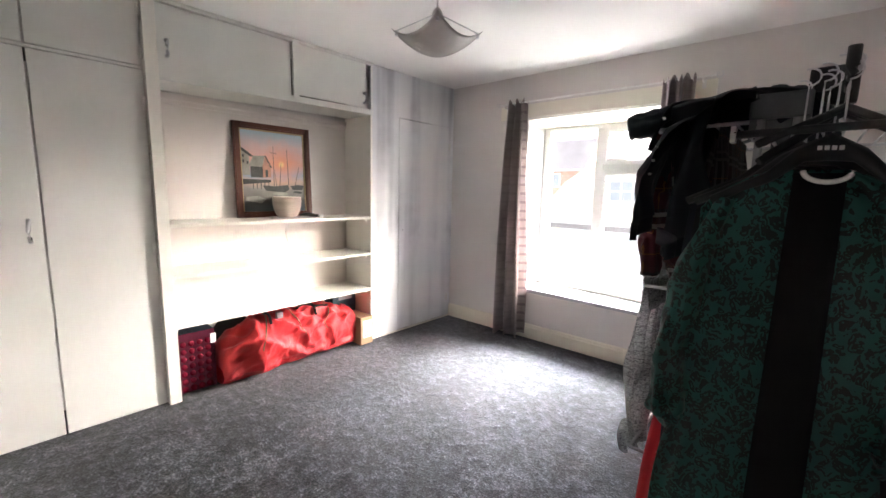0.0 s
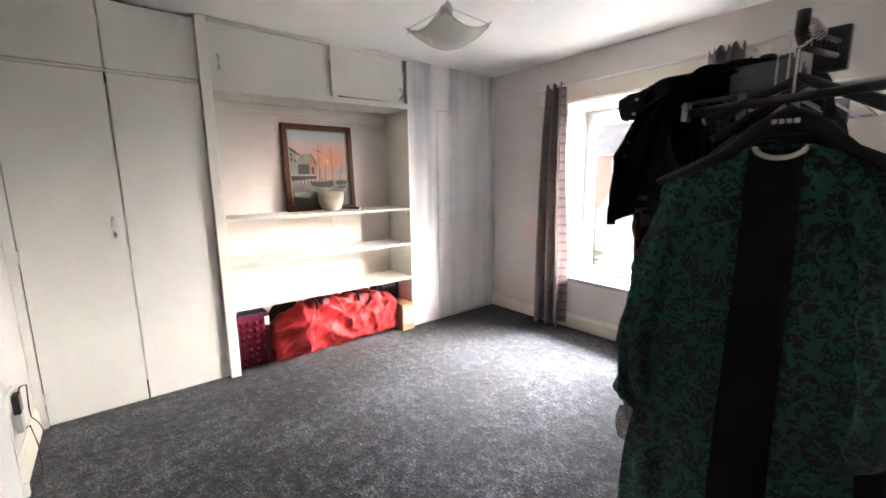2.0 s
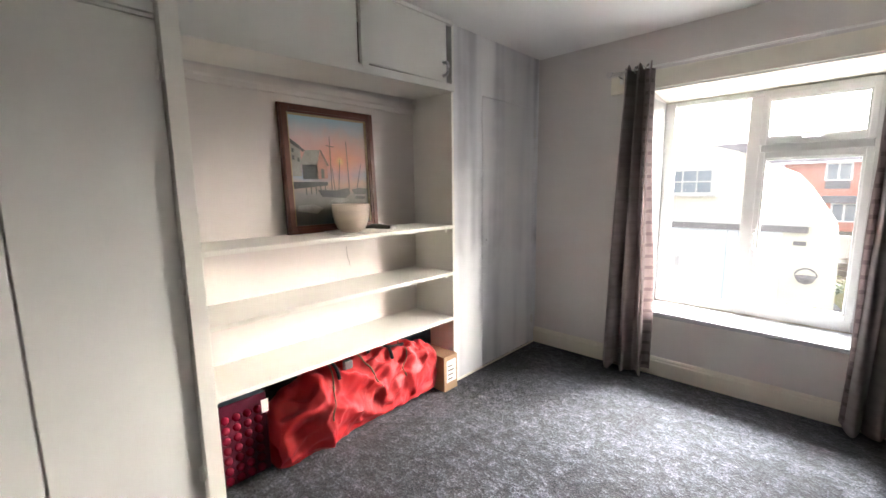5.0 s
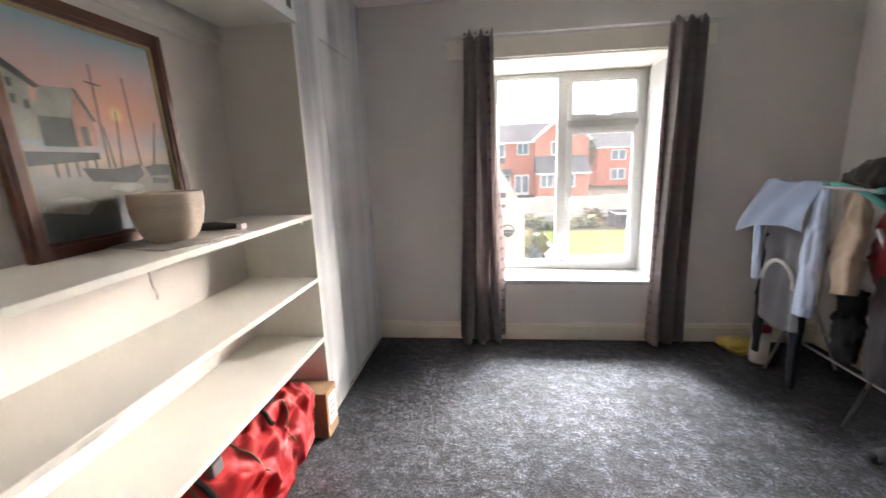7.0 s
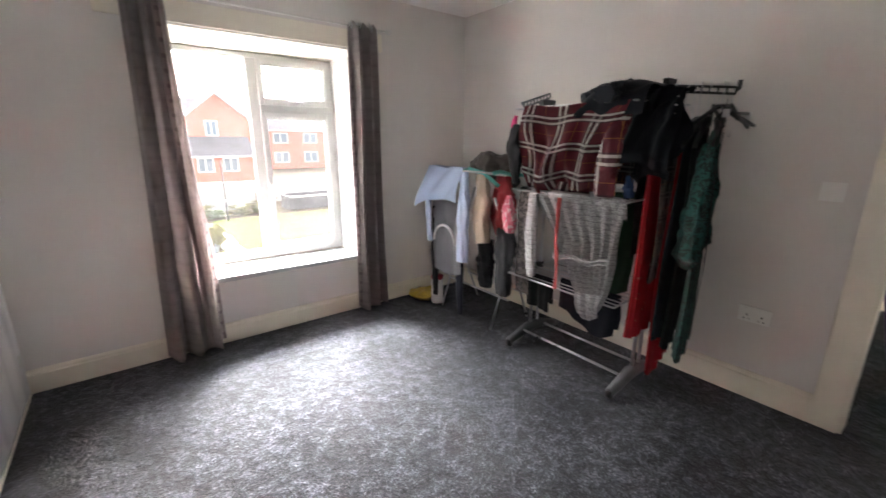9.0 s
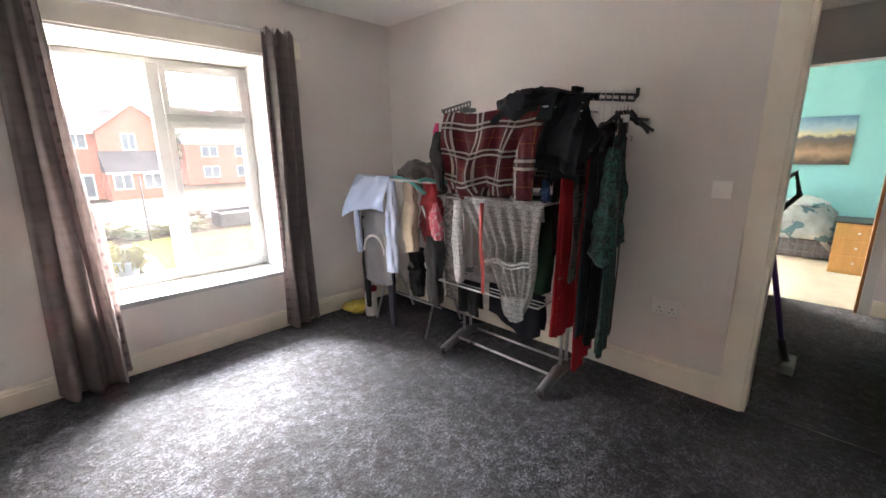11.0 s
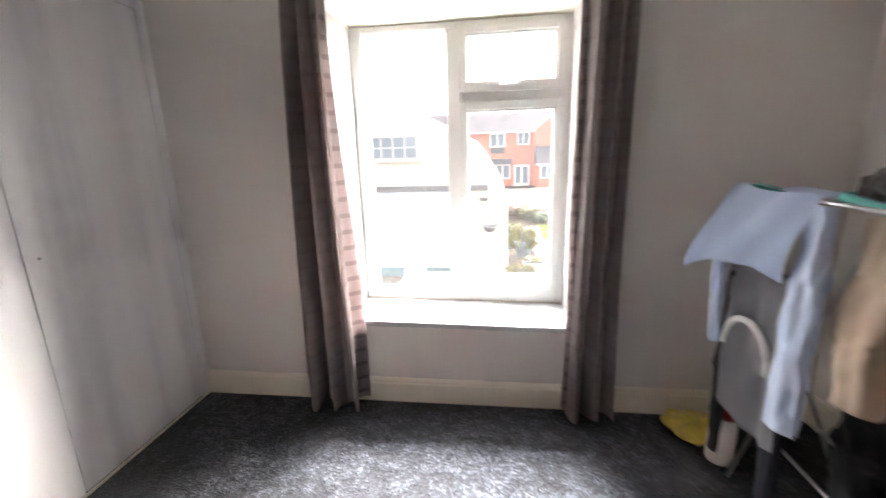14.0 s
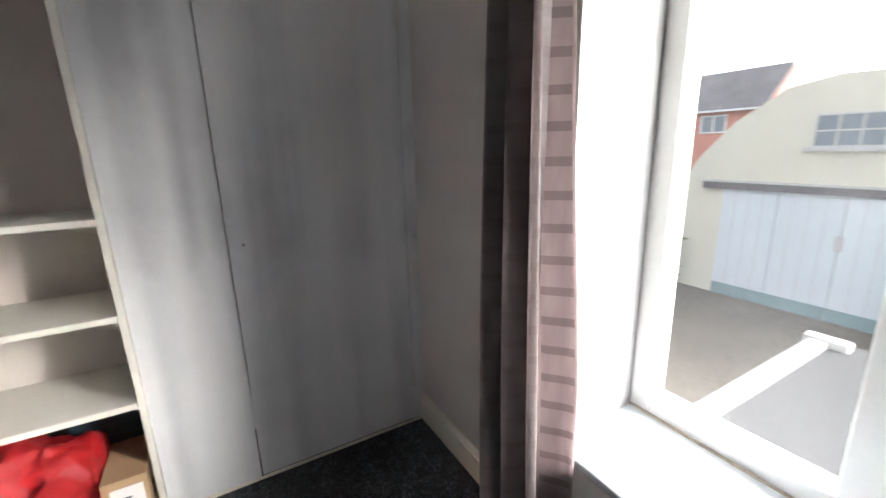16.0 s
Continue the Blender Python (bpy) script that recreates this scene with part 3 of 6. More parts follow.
def lining_fabric():
    m, n, l, b = base_material("pink_curtain_lining", 0.8)
    x, y, z = axes(n, l)
    u, v, w = axes(n, l, "UV")
    col = ramp(n, l, noise_tex(n, l, coords(n, l, (1, 1, 0.2)), 20, 4), [(0.3, (0.27, 0.222, 0.217)), (0.7, (0.37, 0.312, 0.303))])
    dash = calc(n, l, "MULTIPLY", band(n, l, z, 0.078, 0.0, 0.28), calc(n, l, "MULTIPLY", calc(n, l, "GREATER_THAN", u, 0.3), calc(n, l, "LESS_THAN", u, 0.93)))
    l.new(mix(n, l, calc(n, l, "MULTIPLY", dash, 0.6), col, (0.13, 0.10, 0.11)), b.inputs["Base Color"])
    b.inputs["Subsurface Weight"].default_value = 0.0
    bump(n, l, b, noise_tex(n, l, coords(n, l), 500, 2), 0.2, 0.001)
    return m


def marl(name):
    m, n, l, b = base_material(name, 0.95)
    x, y, z = axes(n, l)
    fleck = noise_tex(n, l, coords(n, l, (1, 0.5, 1.6)), 160, 3, 0.7)
    col = ramp(n, l, fleck, [(0.36, (0.20, 0.20, 0.205)), (0.50, (0.60, 0.60, 0.60)), (0.64, (0.82, 0.82, 0.82))])
    l.new(mix(n, l, calc(n, l, "MULTIPLY", band(n, l, z, 0.028, 0.0, 0.16), 0.35), col, (0.1, 0.1, 0.11)), b.inputs["Base Color"])
    bump(n, l, b, fleck, 0.3, 0.002)
    return m


def floral(name, ground, flower, scale=28, cut=0.62):
    m, n, l, b = base_material(name, 0.85)
    f = noise_tex(n, l, coords(n, l), scale, 3)
    tone = ramp(n, l, noise_tex(n, l, coords(n, l), 6, 4), [(0.3, shade(ground, 0.75)), (0.7, shade(ground, 1.2))])
    l.new(mix(n, l, calc(n, l, "MULTIPLY", calc(n, l, "GREATER_THAN", f, cut), 0.8), tone, flower), b.inputs["Base Color"])
    return m


CURTAIN, LINING = curtain_fabric(), lining_fabric()
TARTAN = tartan("burgundy_tartan_flannel", (0.115, 0.013, 0.022), (0.52, 0.47, 0.44), (0.02, 0.018, 0.022))
TARTAN_DARK = tartan("dark_tartan_flannel", (0.05, 0.014, 0.02), (0.16, 0.14, 0.14), (0.01, 0.01, 0.014), 0.12, 0.12)
TARTAN_WORN = tartan("burgundy_tartan_shirt_cloth", (0.135, 0.012, 0.022), (0.60, 0.55, 0.51), (0.018, 0.016, 0.02), 0.215, 0.215, -0.02, 0.01, (0.64, 0.80))
LEOPARD_GREEN = leopard("green_leopard_print", (0.020, 0.105, 0.088), (0.003, 0.005, 0.006), 74)
LEOPARD_GREY = leopard("grey_leopard_print", (0.16, 0.135, 0.13), (0.025, 0.022, 0.022), 60)
MARL = marl("grey_marl_jersey")
RED_FLORAL = floral("red_floral_fabric", (0.50, 0.012, 0.022), (0.5, 0.30, 0.22), 34, 0.68)
NAVY = fabric("navy_cotton", (0.010, 0.012, 0.024), sheen=0.05)
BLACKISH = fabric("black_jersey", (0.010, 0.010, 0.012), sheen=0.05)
CHARCOAL = fabric("dark_slate_jacket_cloth", (0.017, 0.021, 0.030), 0.3, sheen=0.05)
LIGHT_BLUE = fabric("light_blue_shirting", (0.50, 0.60, 0.78), 0.06)
GREY_TEE = fabric("grey_jersey", (0.26, 0.265, 0.285))
WHITE_CLOTH = fabric("white_cotton", (0.68, 0.67, 0.66), 0.06)
BEIGE = fabric("beige_cotton", (0.42, 0.33, 0.25))
BROWN = fabric("dark_brown_wool", (0.06, 0.05, 0.045))
RED_CLOTH = fabric("red_cotton", (0.33, 0.02, 0.03))
PINK = floral("pink_floral_fabric", (0.65, 0.16, 0.22), (0.75, 0.55, 0.56), 40, 0.55)
GREEN_CLOTH = fabric("bottle_green_cotton", (0.012, 0.06, 0.03))
CORAL = fabric("coral_cord", (0.72, 0.12, 0.12))
RED_BAG = mottled("red_nylon_bag", (0.50, 0.022, 0.028), 0.14, 0.5, 7, 500, 0.2, 0.001)
OLIVE = fabric("olive_piping", (0.13, 0.12, 0.06))
WOOD_FRAME = mottled("brown_stained_wood", (0.115, 0.032, 0.015), 0.35, 0.4, 5, 60, 0.25, 0.002, stretch=(8, 1, 1))
GILT = mottled("pale_gilt_slip", (0.45, 0.34, 0.18), 0.2, 0.5)
CARD = mottled("brown_cardboard", (0.42, 0.28, 0.16), 0.1, 0.85, 4, 90, 0.1)
PAPER = mottled("white_paper_label", (0.75, 0.74, 0.72), 0.03, 0.7)
TEAL_BOX = mottled("dark_teal_printed_card", (0.02, 0.05, 0.07), 0.5, 0.5, 12, 50, 0.05)
YELLOW = mottled("yellow_plastic_bag", (0.55, 0.40, 0.07), 0.2, 0.4, 14, 60, 0.3, 0.004)
TEAL = mottled("turquoise_plastic", (0.10, 0.42, 0.38), 0.1, 0.4)
STONEWARE = mottled("ribbed_cream_stoneware", (0.50, 0.42, 0.34), 0.14, 0.45, 6, 40, 0.25, 0.004, stretch=(0.6, 0.6, 6))
SHADE_GLASS = mottled("frosted_white_glass", (0.72, 0.70, 0.67), 0.05, 0.25, 9, 30, 0.03)

# ---- curtains and pole ----
rng = random.Random(4)


def curtain(xt0, xt1, xb0, xb1, zb, lined, label):
    top = 2.135
    e = thing("curtain", (xb0 + xb1) / 2, 3.64, zb, label, "curtain", "pair of curtains")
    ph = [rng.uniform(0, 6.28) for _ in range(4)]

    def main(u, v):
        x = (xt0 * (1 - v) + xb0 * v) * (1 - u) + (xt1 * (1 - v) + xb1 * v) * u
        pinch = 0.55 + 0.45 * min(1, v * 5)
        y = 3.628 + pinch * (0.050 * math.sin(u * 16 + ph[0] + 0.5 * v) + 0.010 * math.sin(u * 31 + ph[1] + 1.3 * v)) + 0.012 * math.sin(3 * v + ph[2])
        x += 0.012 * math.sin(u * 17 + 4 * v + ph[3]) * v
        z = top + 0.02 * math.sin(u * 33 + ph[1]) * (1 - v) ** 8 - (top - zb) * v + 0.012 * math.sin(u * 21 + ph[0]) * v ** 12
        return (x, y, z)
    part("drop", sheet(main, 90, 60, 0.003), CURTAIN, e)
    s = 1 if lined > 0 else -1

    def back(u, v):
        x0 = (xt1 * (1 - v) + xb1 * v) if s > 0 else (xt0 * (1 - v) + xb0 * v)
        wd = 0.008 + (0.044 if s > 0 else 0.006) * min(1, max(0.0, v - 0.14) * 1.8)
        x = x0 + s * (u * (wd + 0.058) - 0.070) + 0.006 * math.sin(v * 9 + ph[0])
        y = 3.640 + 0.018 * math.sin(u * 4.2 + ph[2] + v * 2) + 0.025 * u + 0.006 * math.sin(v * 60 + u * 7) * max(0.0, v - 0.7)
        return (x, y, top - 0.02 - (top - 0.02 - zb - 0.03) * v)
    part("lining", sheet(back, 12, 60, 0.002), LINING, e, "pinkish lining with rows of dark woven dashes")
    for i in range(4):
        x = xt0 + (xt1 - xt0) * (i + 0.5) / 4
        bm = bmesh.new()
        tube(bm, [(x, 3.655 + 0.021 * math.cos(a * math.tau / 14), 2.125 + 0.021 * math.sin(a * math.tau / 14)) for a in range(14)], 0.0035, 6, closed=True)
        part("eyelet", bm, STEEL, e, "metal eyelet")
    return e


curtain(-1.845, -1.655, -1.905, -1.615, 0.022, 1, "taupe checked curtain drawn aside, pink lining showing")
curtain(-0.580, -0.372, -0.600, -0.375, 0.03, -1, "taupe checked curtain bunched beside the window")
pole = thing("curtain_pole", -1.08, 3.655, 2.125, "thin white metal curtain pole with scrolled ends", "curtain pole")
bm = bmesh.new()
tube(bm, [(-1.93, 3.655, 2.125), (-0.27, 3.655, 2.125)], 0.0065, 10)
part("rod", bm, WHITE_PLASTIC, pole)
for s, x in ((-1, -1.93), (1, -0.27)):
    bm = bmesh.new()
    tube(bm, [(x + s * 0.035 * (k / 16) + s * 0.012 * math.cos(k * 0.55), 3.655, 2.125 + 0.016 * math.sin(k * 0.55)) for k in range(17)], 0.003, 6)
    part("finial", bm, STEEL, pole, "scrolled wire finial")
for x in (-1.885, -0.345):
    bm = boxes((x - 0.012, x + 0.012, NORTH - 0.022, NORTH - 0.018, 2.06, 2.118))
    tube(bm, [(x, NORTH - 0.02, 2.10), (x, 3.655, 2.10), (x, 3.655, 2.12)], 0.005, 8)
    part("bracket", bm, WHITE_PLASTIC, pole)

# ---- ceiling lamp: a curved square of frosted glass ----
LX, LY = -1.10, 1.90
lamp = thing("ceiling_lamp", LX, LY, 1.955, "unlit pendant lamp with a curved frosted glass square", "lamp")
d1, d2 = Vector((0.725, 0.69, 0)), Vector((0.69, -0.725, 0))
s1, s2 = (d1 + d2) * 0.1, (d1 - d2) * 0.1


def dish(u, v):
    a, c = 2 * u - 1, 2 * v - 1
    p = Vector((LX, LY, 0)) + a * s1 * 1.06 + c * s2 * 1.06
    r2 = (a * a + c * c) / 2
    return (p.x, p.y, 1.965 + 0.115 * r2 ** 0.9)


part("shade", sheet(dish, 24, 24, 0.005), SHADE_GLASS, lamp, "frosted white glass with upturned corners")
for a, c in ((0.88, 0.88), (0.88, -0.88), (-0.88, 0.88), (-0.88, -0.88)):
    p = Vector((LX, LY, 0)) + a * s1 * 1.06 + c * s2 * 1.06
    z = 1.965 + 0.115 * 0.7744 ** 0.9
    bm = bmesh.new()
    tube(bm, [(p.x, p.y, z - 0.010), (p.x, p.y, z + 0.012)], 0.007, 10)
    part("clip", bm, STEEL, lamp, "small chrome stud")
    bm = bmesh.new()
    tube(bm, [(p.x, p.y, z + 0.012), (LX, LY, 2.15)], 0.0022, 6)
    part("arm", bm, STEEL, lamp)
bm = bmesh.new()
tube(bm, [(LX, LY, 2.15), (LX, LY, 2.34)], 0.004, 8)
part("cord", bm, WHITE_PLASTIC, lamp)
bm = bmesh.new()
lathe(bm, [(0.02, 2.09), (0.024, 2.1), (0.024, 2.15), (0.012, 2.17)], (LX, LY, 0), 20)
part("lampholder", bm, WHITE_PLASTIC, lamp)
bm = bmesh.new()
lathe(bm, [(0.045, 2.37), (0.043, 2.35), (0.02, 2.335), (0.004, 2.33)], (LX, LY, 0), 24)
part("ceiling_rose", bm, WHITE_PLASTIC, lamp)

# ---- on the shelves ----
PY0, PY1, PZ0, PZ1 = 1.672, 2.275, 1.113, 1.815
picture = thing("framed_painting", -2.86, 1.97, PZ0, "harbour sunset painting in a brown wooden frame leaning", "picture")
LEAN_T = 0.033


def lean(bm, y0, y1, z0, z1, f0, f1):
    """A board in the leaning picture's plane, f0 to f1 in front of its back."""
    def x_at(z):
        return -2.868 - LEAN_T * (z - PZ0) / (PZ1 - PZ0)
    prism(bm, [(x_at(z0) + f0, z0), (x_at(z0) + f1, z0), (x_at(z1) + f1, z1), (x_at(z1) + f0, z1)], "y", y0, y1)
    return bm


FWD = 0.045
for y0, y1, z0, z1 in ((PY0, PY0 + FWD, PZ0 + 0.001, PZ1), (PY1 - FWD, PY1, PZ0 + 0.001, PZ1), (PY0 + FWD, PY1 - FWD, PZ1 - FWD, PZ1), (PY0 + FWD, PY1 - FWD, PZ0 + 0.001, PZ0 + FWD)):
    fr = part("frame", lean(bmesh.new(), y0, y1, z0, z1, 0.0, 0.024), WOOD_FRAME, picture)
    part("moulding", lean(bmesh.new(), y0 + 0.012, y1 - 0.012, z0 + 0.012, z1 - 0.012, 0.0245, 0.031), WOOD_FRAME, picture)
for y0, y1, z0, z1 in ((PY0 + FWD, PY0 + FWD + 0.01, PZ0 + FWD, PZ1 - FWD), (PY1 - FWD - 0.01, PY1 - FWD, PZ0 + FWD, PZ1 - FWD), (PY0 + FWD + 0.01, PY1 - FWD - 0.01, PZ1 - FWD - 0.01, PZ1 - FWD)):
    part("slip", lean(bmesh.new(), y0, y1, z0, z1, 0.004, 0.014), GILT, picture)


def sunset_paint():
    m, n, l, b = base_material("sunset_oil_paint", 0.45)
    x, y, z = axes(n, l)
    wob = calc(n, l, "MULTIPLY", calc(n, l, "SUBTRACT", noise_tex(n, l, coords(n, l), 14, 4), 0.5), 0.12)
    zz = calc(n, l, "ADD", calc(n, l, "DIVIDE", calc(n, l, "SUBTRACT", z, PZ0), PZ1 - PZ0), wob)
    col = ramp(n, l, zz, [(0.08, (0.09, 0.12, 0.13)), (0.20, (0.13, 0.12, 0.10)), (0.31, (0.24, 0.23, 0.20)), (0.39, (0.50, 0.36, 0.27)), (0.46, (0.26, 0.33, 0.40)), (0.60, (0.60, 0.32, 0.25)), (0.76, (0.55, 0.40, 0.38)), (0.92, (0.33, 0.46, 0.52))])
    dy, dz = calc(n, l, "SUBTRACT", y, 2.035), calc(n, l, "SUBTRACT", z, 1.52)
    d = calc(n, l, "SQRT", calc(n, l, "ADD", calc(n, l, "MULTIPLY", dy, dy), calc(n, l, "MULTIPLY", dz, dz)))
    glow = calc(n, l, "SUBTRACT", 1.0, calc(n, l, "DIVIDE", calc(n, l, "ADD", d, wob), 0.2), clamp=True)
    col = mix(n, l, calc(n, l, "MULTIPLY", glow, 0.9), col, (0.75, 0.28, 0.14))
    core = calc(n, l, "SUBTRACT", 1.0, calc(n, l, "DIVIDE", d, 0.03), clamp=True)
    col = mix(n, l, core, col, (0.85, 0.6, 0.25))
    l.new(col, b.inputs["Base Color"])
    bump(n, l, b, noise_tex(n, l, coords(n, l), 90, 4), 0.3, 0.002)
    return m


part("canvas", lean(bmesh.new(), PY0 + FWD, PY1 - FWD, PZ0 + FWD, PZ1 - FWD, 0.002, 0.006), sunset_paint(), picture, "painted harbour at sunset")
PAINT_DARK = mottled("dark_oil_paint", (0.055, 0.058, 0.05), 0.5, 0.5, 20, 90, 0.3)
PAINT_HUT = mottled("hut_oil_paint", (0.46, 0.22, 0.15), 0.3, 0.5, 20, 90, 0.3)
PAINT_GREY = mottled("grey_oil_paint", (0.27, 0.27, 0.22), 0.3, 0.5, 20, 90, 0.3)


def painted(outline, mat, f=0.0072):
    bm = bmesh.new()
    def x_at(z):
        return -2.868 - LEAN_T * (z - PZ0) / (PZ1 - PZ0) + f
    vs = [bm.verts.new((x_at(z), y, z)) for y, z in outline]
    fc = bm.faces.new(vs)
    ex = bmesh.ops.extrude_face_region(bm, geom=[fc])
    for v in ex["geom"]:
        if isinstance(v, bmesh.types.BMVert):
            v.co.x -= 0.001
    bmesh.ops.recalc_face_normals(bm, faces=bm.faces[:])
    part("painted_shape", bm, mat, picture)


painted([(1.72, 1.43), (1.785, 1.43), (1.785, 1.60), (1.72, 1.64)], PAINT_GREY)
painted([(1.79, 1.415), (1.885, 1.415), (1.885, 1.50), (1.79, 1.50)], PAINT_DARK, 0.0080)
painted([(1.775, 1.495), (1.815, 1.575), (1.905, 1.58), (1.882, 1.495)], PAINT_GREY, 0.0088)
painted([(1.882, 1.415), (1.945, 1.42), (1.945, 1.50), (1.908, 1.572), (1.882, 1.50)], PAINT_HUT, 0.0094)
painted([(1.902, 1.42), (1.922, 1.42), (1.922, 1.475), (1.902, 1.475)], PAINT_DARK, 0.0100)
painted([(1.90, 1.583), (1.912, 1.578), (1.956, 1.492), (1.944, 1.492)], PAINT_DARK, 0.0102)
for yy in (1.80, 1.83, 1.86, 1.89, 1.92):
    painted([(yy, 1.33), (yy + 0.006, 1.33), (yy + 0.006, 1.40), (yy, 1.40)], PAINT_DARK, 0.0090)
painted([(1.95, 1.29), (2.02, 1.275), (2.08, 1.29), (2.06, 1.305), (1.97, 1.305)], PAINT_GREY, 0.0086)
painted([(1.74, 1.24), (1.86, 1.22), (1.90, 1.25), (1.84, 1.275), (1.75, 1.27)], PAINT_GREY, 0.0084)
painted([(2.12, 1.30), (2.19, 1.295), (2.20, 1.31), (2.13, 1.318)], PAINT_DARK, 0.0086)
painted([(1.72, 1.615), (1.80, 1.565), (1.815, 1.572), (1.72, 1.64)], PAINT_DARK, 0.0092)
for yy, zz in ((1.735, 1.52), (1.765, 1.51), (1.735, 1.56)):
    painted([(yy, zz), (yy + 0.012, zz), (yy + 0.012, zz + 0.022), (yy, zz + 0.022)], PAINT_DARK, 0.0092)
painted([(1.72, 1.36), (1.94, 1.38), (1.94, 1.40), (1.72, 1.40)], PAINT_DARK, 0.0100)
painted([(1.875, 1.355), (1.90, 1.315), (2.05, 1.305), (2.09, 1.33), (2.08, 1.365), (1.98, 1.35)], PAINT_DARK, 0.0094)
painted([(2.10, 1.355), (2.12, 1.325), (2.20, 1.325), (2.215, 1.36), (2.16, 1.365)], PAINT_DARK, 0.0098)
for y, z0, z1, k in ((1.965, 1.35, 1.66, 0.006), (2.085, 1.36, 1.64, -0.004), (2.01, 1.35, 1.53, 0.02), (2.14, 1.36, 1.51, 0.04), (1.985, 1.35, 1.48, -0.01)):
    painted([(y - 0.0025, z0), (y + 0.0025, z0), (y + 0.0015 + k, z1), (y - 0.0015 + k, z1)], PAINT_DARK, 0.0106)
painted([(1.945, 1.605), (1.995, 1.600), (1.995, 1.604), (1.945, 1.609)], PAINT_DARK, 0.0112)

bowl = bmesh.new()
lathe(bowl, [(0.0, 0.002), (0.058, 0.0), (0.064, 0.004), (0.080, 0.022), (0.093, 0.052), (0.1005, 0.085), (0.1025, 0.088), (0.1035, 0.115), (0.105, 0.118), (0.1035, 0.146), (0.1035, 0.153), (0.099, 0.155), (0.097, 0.150), (0.0965, 0.115), (0.0925, 0.075), (0.080, 0.040), (0.062, 0.020), (0.0, 0.014)], (-2.715, 1.985, 1.119), 48)
tagged(part("bowl", bowl, STONEWARE), "ribbed cream stoneware bowl standing on a board", "bowl")
bm = boxes((-2.85, -2.565, 1.85, 2.17, 1.1135, 1.1185), bevel=0.002)
bmesh.ops.rotate(bm, verts=bm.verts, cent=(-2.7, 2.0, 1.116), matrix=Matrix.Rotation(radians(-14), 3, "Z"))
tagged(part("place_mat", bm, mottled("pale_printed_mat", (0.52, 0.49, 0.45), 0.3, 0.5, 30, 90, 0.05)), "thin pale patterned mat lying on the shelf", "mat")
ornament = thing("ornament", -2.66, 2.19, 1.113, "small dark carved ornament with a pale end", "ornament")
bm = bmesh.new()
tube(bm, [(-2.74, 2.10, 1.128), (-2.72, 2.13, 1.137), (-2.69, 2.16, 1.135), (-2.655, 2.19, 1.130), (-2.63, 2.215, 1.128)], 0.012, 10, taper=[0.006, 0.014, 0.016, 0.012, 0.010])
part("body", bm, mottled("dark_carved_wood", (0.05, 0.045, 0.035), 0.4, 0.5, 40, 120, 0.3), ornament)
part("tip", boxes((-2.636, -2.612, 2.20, 2.235, 1.1145, 1.136), bevel=0.003), PAPER, ornament)

# ---- under the shelves ----
bb = thing("bauble_box", -2.70, 1.29, 0, "dark red box of shiny baubles with a white label", "box")
part("case", boxes((-2.86, -2.622, 1.178, 1.395, 0.002, 0.40), bevel=0.006), mottled("dark_maroon_plastic", (0.085, 0.014, 0.028), 0.3, 0.18, 8, 60, 0.05), bb)
BAUBLE = mottled("red_bauble_gloss", (0.30, 0.012, 0.045), 0.4, 0.12, 9, 60, 0.0, metal=0.6)
ball = bmesh.new()
bmesh.ops.create_uvsphere(ball, u_segments=12, v_segments=8, radius=0.021)
for f in ball.faces:
    f.smooth = True
ball_mesh = mesh_from("bauble", ball, BAUBLE)
for i in range(4):
    for j in range(7):
        b = new("bauble", ball_mesh)
        b.parent = bb
        b.matrix_parent_inverse = bb.matrix_basis.inverted()
        b.matrix_basis = Matrix.Translation((-2.619, 1.205 + i * 0.048, 0.03 + j * 0.05))
part("price_label", boxes((-2.600, -2.598, 1.36, 1.393, 0.31, 0.375)), PAPER, bb, "white paper label")
part("top_card", boxes((-2.85, -2.625, 1.19, 1.385, 0.4005, 0.403)), TEAL_BOX, bb)


def bag_surface(u, v):
    """A slumped holdall: u runs along it, v round it."""
    a = v * math.tau
    end = math.sin(math.pi * min(1, max(0, u))) ** (0.22 if u < 0.5 else 0.13)
    hw = 0.185 * (0.55 + 0.45 * end) * (1 - 0.20 * u)
    hh = (0.205 - 0.012 * u) * (0.30 + 0.70 * end)
    y = 1.405 + 1.10 * u
    s = u * 5.5 + 0.55 * math.sin(a)
    n1 = noise.noise(Vector((s, math.cos(a) * 0.9 + 0.4 * u, math.sin(a) * 0.9)))
    n2 = noise.noise(Vector((u * 11.0 - 1.2 * math.sin(a) + 7, math.cos(a) * 2.0, math.sin(a) * 2.0)))
    n3 = noise.noise(Vector((u * 24.0 + 3 * math.cos(a), math.cos(a) * 4.2, math.sin(a) * 4.2 + 3)))
    crease = (1 - abs(n1) * 3.2) * 0.062 + (1 - abs(n2) * 2.8) * 0.036 + (1 - abs(n3) * 2.4) * 0.012 - 0.045
    ca, sa = math.cos(a), math.sin(a)
    r = 1 + crease * 3.2 + 0.035 * math.sin(u * 34 + 2.5 * sa) * max(0.0, ca) * (0.4 + 0.6 * abs(n1))
    x = -2.645 - 0.02 * u + math.copysign(abs(ca) ** 0.8, ca) * hw * r + 0.07 * math.exp(-((u - 0.22) / 0.16) ** 2) * max(0, ca)
    z = 0.006 + hh + math.copysign(abs(sa) ** 0.75, sa) * hh * (r if sa > 0 else 1)
    return (x, y + 0.03 * n2 * (1 if 0.02 < u < 0.98 else 0), max(0.004, z))


